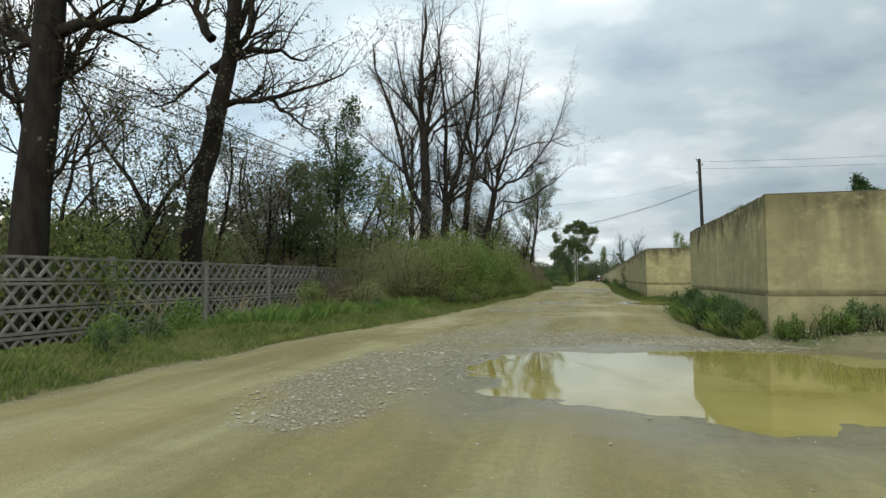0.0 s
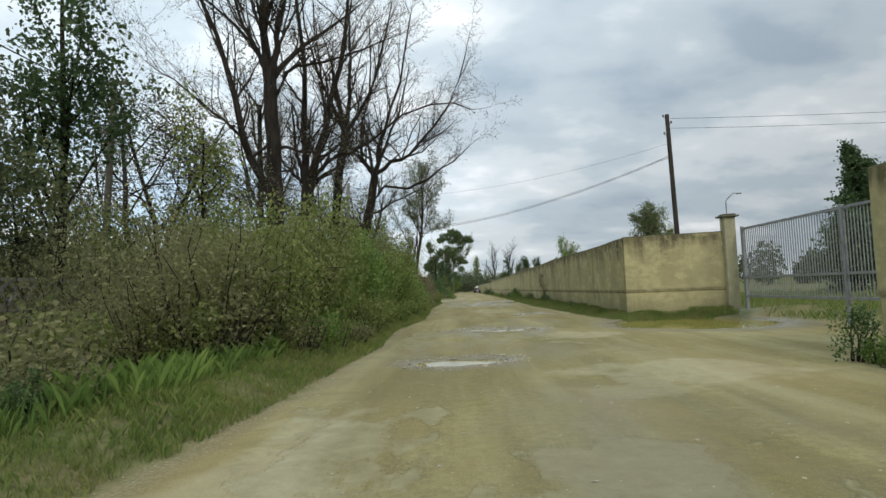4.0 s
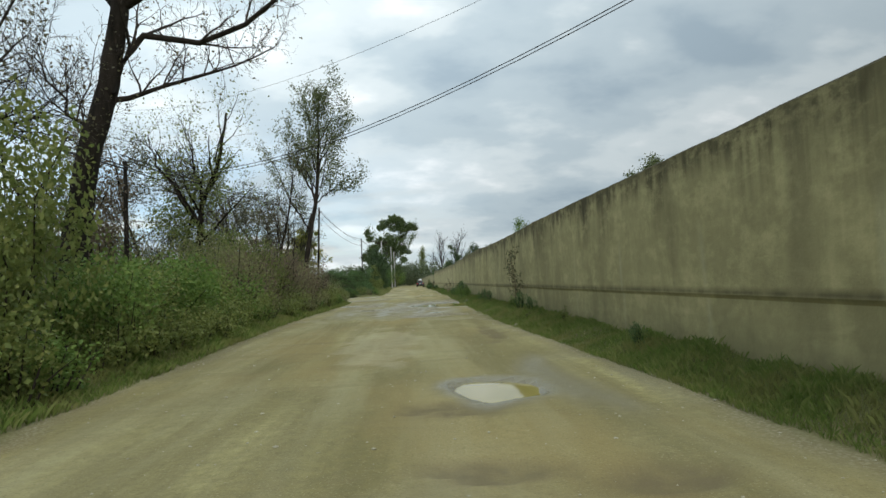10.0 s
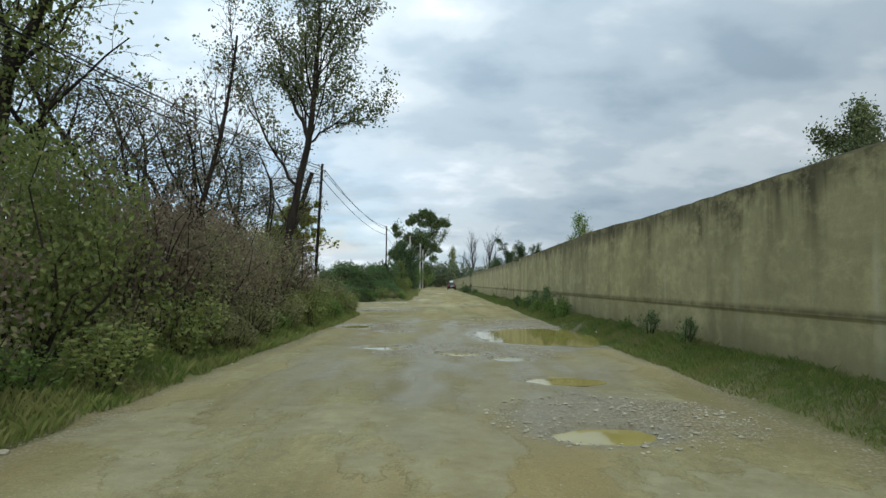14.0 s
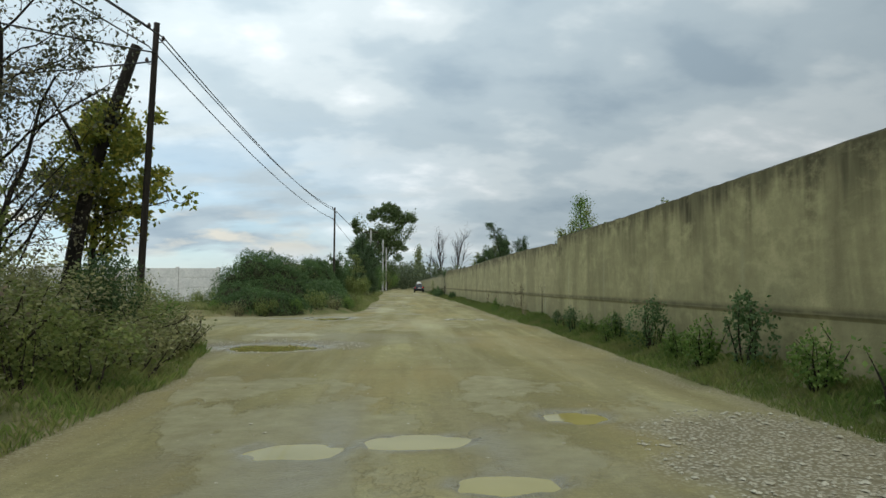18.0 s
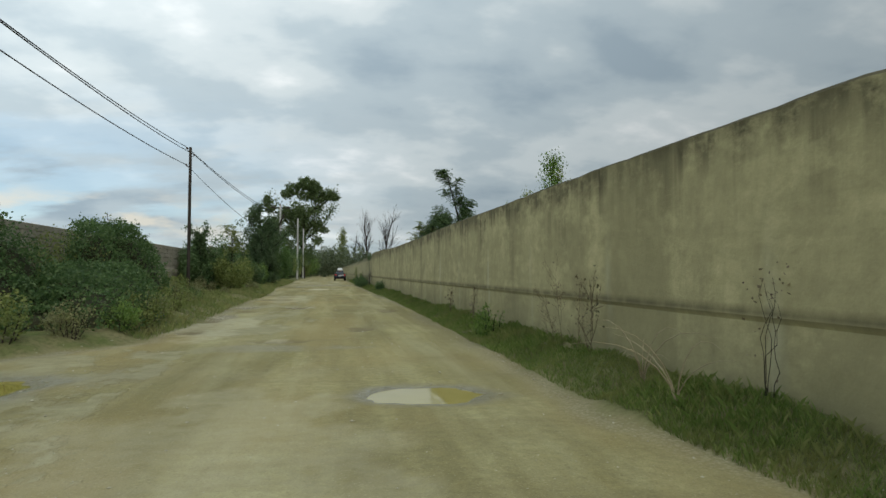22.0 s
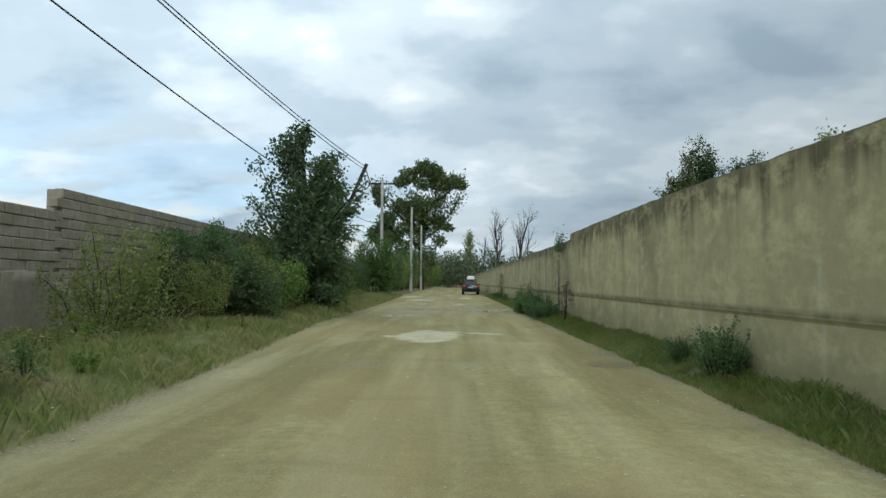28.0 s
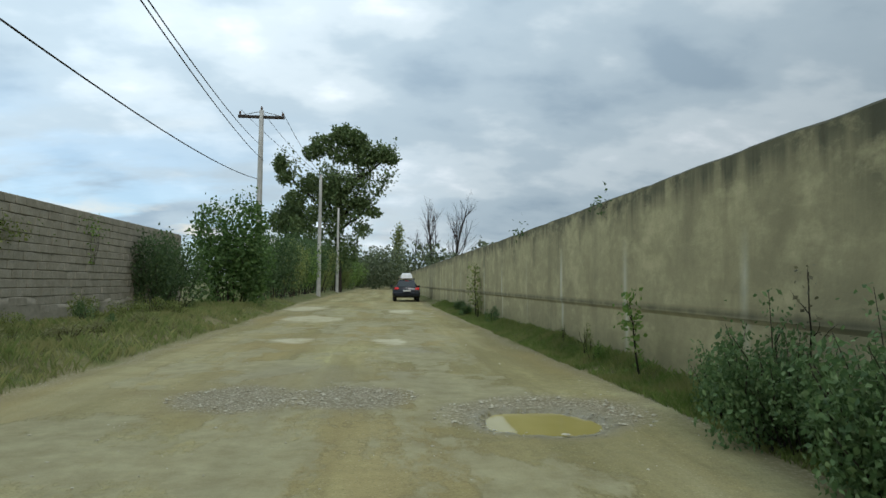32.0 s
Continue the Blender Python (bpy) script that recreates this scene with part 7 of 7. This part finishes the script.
tree("sapling", 641, (4.72, 140.95, 0.1), 1.4, 0.035, "brown-leaved sapling against the wall", L_BROWN, 60, 0.06, 0.07, dict(THIN, levels=1, kids=(7,), ratio=(0.4,), **{"from": (0.25,)}), group="weeds by the wall", leaf_level=0)
tree("sapling", 642, (4.72, 152.2, 0.1), 1.15, 0.02, "thin green sapling against the wall", L_FRESH, 50, 0.08, 0.08, dict(THIN, levels=1, kids=(6,), ratio=(0.3,), **{"from": (0.4,)}), group="weeds by the wall", leaf_level=0)
tree("sapling", 643, (4.78, 166.8, 0.1), 2.0, 0.03, "narrow leafy sapling against the wall", L_OLIVE, 60, 0.09, 0.12, dict(THIN, levels=1, kids=(9,), ratio=(0.2,), **{"from": (0.2,)}), group="weeds by the wall", leaf_level=0)
tree("sapling", 644, (4.7, 148.9, 0.2), 1.4, 0.014, "dry thin shoot above the bramble", L_GREY, 26, 0.04, 0.05, dict(THIN, levels=1, kids=(5,), ratio=(0.25,), **{"from": (0.3,)}), group="weeds by the wall", leaf_level=0)
tree("dry_weed", 645, (4.78, 96.0, 0.1), 1.15, 0.007, "tall wispy dry weed leaning on the wall", L_GREY, 9, 0.04, 0.05, dict(THIN, levels=2, kids=(9, 4), ratio=(0.4, 0.4), **{"from": (0.25, 0.2)}), (0, -0.12, 1), group="weeds by the wall", bark=M_STEM)
tree("dry_weed", 646, (4.7, 57.9, 0.1), 1.9, 0.022, "tall leafy weed leaning on the wall", L_COPSE, 34, 0.062, 0.06, dict(THIN, levels=2, kids=(13, 5), ratio=(0.46, 0.4), **{"from": (0.2, 0.2)}), (0, -0.1, 1), group="weeds by the wall", bark=M_STEM)
tree("dry_weed", 647, (4.74, 102.6, 0.1), 1.0, 0.009, "reddish dry weed at the foot of the wall", L_BROWN, 26, 0.045, 0.04, dict(THIN, levels=1, kids=(9,), ratio=(0.3,), **{"from": (0.3,)}), (0, 0.2, 1), group="weeds by the wall", bark=M_STEM, leaf_level=0)
tree("dry_weed", 648, (4.74, 105.4, 0.1), 0.9, 0.009, "reddish dry weed at the foot of the wall", L_BROWN, 26, 0.045, 0.04, dict(THIN, levels=1, kids=(9,), ratio=(0.3,), **{"from": (0.3,)}), (0, -0.2, 1), group="weeds by the wall", bark=M_STEM, leaf_level=0)
for k, (y, h, lean) in enumerate(((96.9, 1.5, 0.3), (96.3, 1.25, 0.5), (97.3, 1.1, -0.1))):
    tree("dry_weed", 650 + k, (4.8, y, 0.1), h, 0.0045, "wispy dry stems leaning over the plaster", L_BROWN, 10, 0.035, 0.03, dict(THIN, levels=2, kids=(10, 5), ratio=(0.34, 0.4), thin=0.5, fine=0.0022, **{"from": (0.25, 0.2)}), (0.0, lean, 1), group="weeds by the wall", bark=M_STEM)
wall_creeper(601, 143.0, 0.4, 2.66, 0.4, 420, "dark creeper hanging over the wall top", size=0.045)
wall_creeper(609, 142.7, 2.35, 2.72, 0.5, 300, "leafy creeper tuft spilling over the wall top", leaf=L_DARK, size=0.06)
wall_creeper(602, 92.6, 0.3, 1.3, 0.12, 46, "dry creeper stems on the wall", leaf=L_BROWN, size=0.035)
wall_creeper(603, 160.0, 2.5, 2.66, 0.35, 40, "small creeper tuft on the wall top")
wall_creeper(604, 154.0, 2.5, 2.66, 0.3, 36, "small creeper tuft on the wall top")
wall_creeper(605, 157.5, 1.2, 2.3, 0.9, 620, "patchy creeper on the block wall", x=-6.36, leaf=L_OLIVE)
wall_creeper(607, 153.0, 0.6, 2.2, 0.8, 520, "patchy creeper on the block wall", x=-6.36, leaf=L_MIXED)
wall_creeper(608, 155.4, 1.0, 2.75, 0.9, 420, "patchy creeper on the block wall", x=-6.36, leaf=L_OLIVE)
wall_creeper(606, 162.0, 1.7, 2.7, 0.4, 200, "patchy creeper on the block wall", x=-6.36, leaf=L_FRESH)


def straw(seed, at, n, h):
    """A tuft of long dry stalks bent over."""
    rng = np.random.default_rng(seed)
    lines = []
    for k in range(n):
        a, q, hh = rng.uniform(0, 6.3), rng.uniform(0.3, 1.1), h * rng.uniform(0.5, 1.1)
        t = np.linspace(0, 1, 7)
        lines.append((np.stack([math.cos(a) * q * t ** 1.6, math.sin(a) * q * t ** 1.6, -0.05 + hh * np.sin(t * rng.uniform(1.4, 2.3))], 1), 0.008 * (1.15 - t)))
    V, F = tubes(lines, 4)
    ob = place("dry_stalks", mesh_of("dry_stalks", V, F, M_STRAW))
    ob.location = at
    return tagged(ob, "tuft of dry bent straw-coloured stalks in the weeds", "dry grass", "dry stalks", kind="stuff")


for k, (x, y, n, h) in enumerate(((-7.4, 12.6, 16, 0.9), (-6.6, 14.6, 14, 0.8), (-6.9, 19.0, 9, 1.2), (-6.2, 22.5, 12, 1.1), (-5.6, 25.2, 16, 1.2), (-5.3, 27.4, 9, 1.0), (-4.6, 71.5, 12, 0.9), (-4.2, 74.0, 8, 0.8), (-4.4, 103.8, 9, 0.8), (-4.2, 133.5, 8, 0.8), (4.5, 94.0, 7, 0.7), (4.4, 93.2, 5, 0.8))):
    straw(620 + k, (x, y, 0.2), n, h)


# ---- gravel ----
def gravel():
    rng = np.random.default_rng(401)
    V, F, n0 = [], [], 0
    octa = np.array([(1, 0, 0), (0, 1, 0), (-1, 0, 0), (0, -1, 0), (0, 0, 1), (0, 0, -1)], float)
    tri = np.array([(0, 1, 4), (1, 2, 4), (2, 3, 4), (3, 0, 4), (1, 0, 5), (2, 1, 5), (3, 2, 5), (0, 3, 5)])
    X, Y = [], []
    for cx, cy, rx, ry in GRAVEL:
        n = int(760 * rx * ry)
        a, q = rng.uniform(0, 2 * np.pi, n), np.sqrt(rng.uniform(0, 1.2, n))
        X.append(cx + rx * q * np.cos(a))
        Y.append(cy + ry * q * np.sin(a))
    y = rng.uniform(4, 178, 5200)
    side = rng.uniform(size=5200) < 0.5
    X.append(np.where(side, left_edge(y) + rng.normal(size=5200) * 0.25, right_edge(y) + rng.normal(size=5200) * 0.2))
    Y.append(y)
    X.append(rng.uniform(-3, 4, 9000))
    Y.append(rng.uniform(4, 178, 9000))
    x, y = np.concatenate(X), np.concatenate(Y)
    heap = np.arange(len(x)) < len(x) - 14200
    h = ground_height(x, y)[0]
    keep = h > -0.06
    x, y, h = x[keep], y[keep], h[keep]
    n = len(x)
    s = np.minimum(np.exp(rng.normal(size=n) * 0.55) * 0.0105, 0.034)
    s[~heap[keep]] *= 0.62
    s *= np.where(y > 55, 0.88, 1.0)
    rot = rng.uniform(0, 2 * np.pi, n)
    P = octa[None] * (s[:, None, None] * np.stack([rng.uniform(0.8, 1.5, n), rng.uniform(0.8, 1.5, n), rng.uniform(0.35, 0.65, n)], 1)[:, None, :])
    P = P * rng.uniform(0.75, 1.2, (n, 6, 1))
    c, sn = np.cos(rot)[:, None], np.sin(rot)[:, None]
    P = np.stack([P[..., 0] * c - P[..., 1] * sn + x[:, None], P[..., 0] * sn + P[..., 1] * c + y[:, None], P[..., 2] + (h + s * 0.3)[:, None]], -1)
    F = (tri[None] + 6 * np.arange(n)[:, None, None]).reshape(-1, 3)
    return tagged(place("gravel", mesh_of("gravel", P.reshape(-1, 3), F, M_STONE)), "loose pale gravel round the pot-holes", "gravel", kind="stuff")


gravel()


# ---- stray stones and litter ----
def rock(seed, at, s, label):
    rng = np.random.default_rng(seed)
    bm = bmesh.new()
    bmesh.ops.create_icosphere(bm, subdivisions=2, radius=1.0)
    for v in bm.verts:
        v.co *= 1 + 0.25 * noise.noise(v.co * 1.3 + Vector((seed, 0, 0)))
        v.co = Vector((v.co.x * s, v.co.y * s * rng.uniform(0.95, 1.05) * 0.8, v.co.z * s * 0.55))
    ob = part("stone", bm, M_STONE, None, smooth=False)
    ob.location = at
    return tagged(ob, label, "stone", "loose stones")


# the first one stands in for a white scrap of plastic litter
for k, (x, y, s) in enumerate(((4.66, 97.4, 0.06), (2.45, 144.6, 0.035), (4.85, 16.6, 0.10), (-3.1, 164.0, 0.10), (4.0, 35.2, 0.05), (-2.9, 137.5, 0.07), (-0.3, 10.6, 0.05), (3.9, 53.0, 0.08), (-3.0, 58.6, 0.05))):
    rock(500 + k, (x, y, float(ground_height(np.array([x]), np.array([y]))[0][0]) + s * 0.25), s, "pale broken stone lying on the verge")


def litter(at):
    rng = np.random.default_rng(7)
    bm = bmesh.new()
    bmesh.ops.create_icosphere(bm, subdivisions=3, radius=1.0)
    for v in bm.verts:
        k = 1 + 0.5 * noise.noise(v.co * 2.4)
        v.co = Vector((v.co.x * 0.11 * k, v.co.y * 0.09 * k, v.co.z * 0.06 * k))
    ob = part("plastic_bag", bm, plain("blue_plastic_film", (0.03, 0.12, 0.45), 0.35), None)
    ob.location = at
    return tagged(ob, "crumpled blue plastic bag on the verge", "litter")


litter((-2.6, 104.3, float(ground_height(np.array([-2.6]), np.array([104.3]))[0][0]) + 0.04))


# ---- low white building far beyond the panel fence ----
def far_house(at):
    root = empty("house", "low white flat-roofed building far beyond the fence", "house", "", at)
    part("wall", boxed(-9, -4, -0.3, 9, 4, 4.6, 0.02), plain("white_house_paint", (0.68, 0.69, 0.68), 0.8), root)
    part("roof", boxed(-9.4, -4.4, 4.6, 9.4, 4.4, 5.0, 0.03), M_CONC, root)
    pane = plain("dark_window_glass", (0.03, 0.035, 0.04), 0.1)
    for i in range(6):
        w = part("window", boxed(-7.9 + 2.9 * i, -4.06, 1.3, -6.5 + 2.9 * i, -3.98, 3.2, 0.01), M_PANEL, root)
        part("pane", boxed(-7.8 + 2.9 * i, -4.08, 1.4, -6.6 + 2.9 * i, -4.05, 3.1), pane, w)
    return root


far_house((-60.5, 226.0, 0.0))


# ---- the car ahead ----
def car_ahead():
    paint = plain("dark_blue_black_car_paint", (0.006, 0.008, 0.013), 0.25, 0.0, 0.4)
    glass = plain("dark_car_glass", (0.02, 0.028, 0.032), 0.05, 0.0, 0.6)
    rubber = plain("black_rubber", (0.015, 0.015, 0.016), 0.8)
    red = plain("red_tail_lamp", (0.35, 0.015, 0.015), 0.2, emit=(1.0, 0.06, 0.04, 0.25))
    white = plain("white_roof_box_plastic", (0.72, 0.73, 0.72), 0.35)
    steel = plain("wheel_alloy", (0.4, 0.4, 0.41), 0.35, 0.8)
    root = empty("car", "dark blue hatchback with red tail lights on the dirt road", "car", "", (3.2, 187.2, 0.0))
    # side outline, rear at y = 0, lofted across with rounded shoulders
    prof = [(0.03, 0.34), (0.0, 0.55), (0.05, 0.86), (0.10, 0.98), (0.30, 1.36), (0.42, 1.47), (0.9, 1.53), (1.7, 1.51), (2.35, 1.38), (3.1, 1.02), (3.9, 0.90), (4.22, 0.72), (4.26, 0.40), (4.2, 0.30), (0.3, 0.28)]
    xs = [(-0.90, 0.0), (-0.86, 0.35), (-0.62, 0.96), (0.0, 1.0), (0.62, 0.96), (0.86, 0.35), (0.90, 0.0)]
    V, n = [], len(prof)
    for x, lift in xs:
        for y, z in prof:
            zz = z if z < 0.9 else 0.9 + (z - 0.9) * lift
            xx = x * (1.0 if z < 0.92 else 1 - 0.22 * (z - 0.92) / 0.6)
            V.append((xx, y + (0.06 if abs(x) > 0.7 and y < 0.2 else 0.0), zz))
    F = [[a * n + j, a * n + (j + 1) % n, (a + 1) * n + (j + 1) % n, (a + 1) * n + j] for a in range(len(xs) - 1) for j in range(n)]
    F += [list(range(n))[::-1], [(len(xs) - 1) * n + j for j in range(n)]]
    me = mesh_of("body", V, F, paint, True)
    body = place("body", me, root)
    part("rear_window", boxed(-0.56, 0.0, 0.0, 0.56, 0.02, 0.42, 0.008), glass, root, "dark sloping rear window").matrix_basis = pose(0, 0.105, 1.02, -27)
    for s in (-1, 1):
        t = part("tail_light", boxed(-0.13, -0.05, -0.065, 0.13, 0.05, 0.065, 0.02), red, root, "glowing red tail light")
        t.matrix_basis = pose(s * 0.70, 0.06, 0.90, -8, 0, 0)
        part("roof_rail", boxed(s * 0.56 - 0.02, 0.7, 1.52, s * 0.56 + 0.02, 2.2, 1.57, 0.01), rubber, root)
        part("mirror", boxed(s * 0.98 - 0.10, 2.75, 0.98, s * 0.98 + 0.10, 2.92, 1.12, 0.03), paint, root)
    part("brake_light", boxed(-0.12, 0.30, 1.42, 0.12, 0.36, 1.44), red, root, "red lamp above the rear window")
    part("rear_bumper", boxed(-0.86, -0.08, 0.36, 0.86, 0.12, 0.64, 0.05), paint, root)
    part("number_plate", boxed(-0.26, -0.095, 0.70, 0.26, -0.02, 0.80, 0.004), plain("pale_plate", (0.6, 0.6, 0.58), 0.4), root, "blank pale number plate")
    part("badge", boxed(-0.06, -0.02, 0.86, 0.06, 0.06, 0.96, 0.02), steel, root, "small chrome badge")
    for x in (-0.78, 0.78):
        for y in (0.78, 3.42):
            a = np.linspace(0, 2 * np.pi, 21)[:-1]
            rings = [(-0.11, 0.24), (-0.11, 0.30), (-0.07, 0.325), (0.07, 0.325), (0.11, 0.30), (0.11, 0.24)]
            V = [(dx, r * math.cos(t), r * math.sin(t)) for dx, r in rings for t in a]
            F = [[q * 20 + j, q * 20 + (j + 1) % 20, (q + 1) * 20 + (j + 1) % 20, (q + 1) * 20 + j] for q in range(5) for j in range(20)]
            w = new("wheel")
            w.parent, w.location = root, (x, y, 0.325)
            place("tyre", mesh_of("tyre", V, F, rubber, True), w)
            bm = bmesh.new()
            bmesh.ops.create_cone(bm, cap_ends=True, segments=20, radius1=0.24, radius2=0.24, depth=0.18, matrix=Matrix.Rotation(radians(90), 4, "Y"))
            part("rim", bm, steel, w)
    for y in (0.95, 1.75):
        part("roof_bar", boxed(-0.55, y, 1.57, 0.55, y + 0.05, 1.60), rubber, root)
    b = [(0, 0.0), (0.06, 0.30), (0.5, 0.37), (1.6, 0.30), (1.9, 0.1), (1.9, 0.0)]
    V, n = [], len(b)
    for x, k in ((-0.38, 0.55), (-0.31, 0.95), (0.31, 0.95), (0.38, 0.55)):
        V += [(x, 0.55 + y, 1.60 + z * k) for y, z in b]
    F = [[a * n + j, a * n + (j + 1) % n, (a + 1) * n + (j + 1) % n, (a + 1) * n + j] for a in range(3) for j in range(n)] + [list(range(n))[::-1], [3 * n + j for j in range(n)]]
    box_root = empty("roof_box", "white plastic roof box on the car's bars", "roof box", "", (3.2, 187.2, 0.0))
    place("shell", mesh_of("shell", V, F, white), box_root)
    return root


car_ahead()


# ---- blocks of the left wall, course by course ----
def blocks():
    bm = boxed(-0.145, -0.195, 0.0, 0.035, 0.195, 0.188, 0.012)
    me = bpy.data.meshes.new("block")
    bm.to_mesh(me)
    bm.free()
    me.materials.append(M_BLOCK)
    rng = random.Random(9)
    rest_v, rest_f = [], []
    src = [tuple(v.co) for v in me.vertices]
    fac = [list(p.vertices) for p in me.polygons]
    count = 0
    for r in range(15):
        z = 0.20 * r
        for i in range(int(BLOCK_LEN / 0.4)):
            y = 0.4 * i + (0.2 if r % 2 else 0.0) + 0.2
            if y > BLOCK_LEN - 0.2 or z + 0.19 < np.interp(y, BLOCK_YS, BLOCK_TOP) - 0.12:
                continue
            if y > BLOCK_STEPS[0][1] - 0.2:
                z = 0.20 * r + 0.07
            else:
                z = 0.20 * r
            if z + 0.19 > (BLOCK_STEPS[0][2] if y < BLOCK_STEPS[0][1] else BLOCK_STEPS[1][2]) + 0.01:
                continue
            dx = rng.uniform(-0.012, 0.012)
            if 44 < y < 62 and count < 300:
                place("block", me, BLOCK_ROOT, m=pose(dx, y, z, 0, 0, rng.uniform(-0.8, 0.8)))
                count += 1
            else:
                n = len(rest_v)
                rest_v += [(a + dx, b + y, c + z) for a, b, c in src]
                rest_f += [[n + q for q in f] for f in fac]
    tagged(place("blocks", mesh_of("blocks", rest_v, rest_f, M_BLOCK), BLOCK_ROOT), kind="stuff")


blocks()
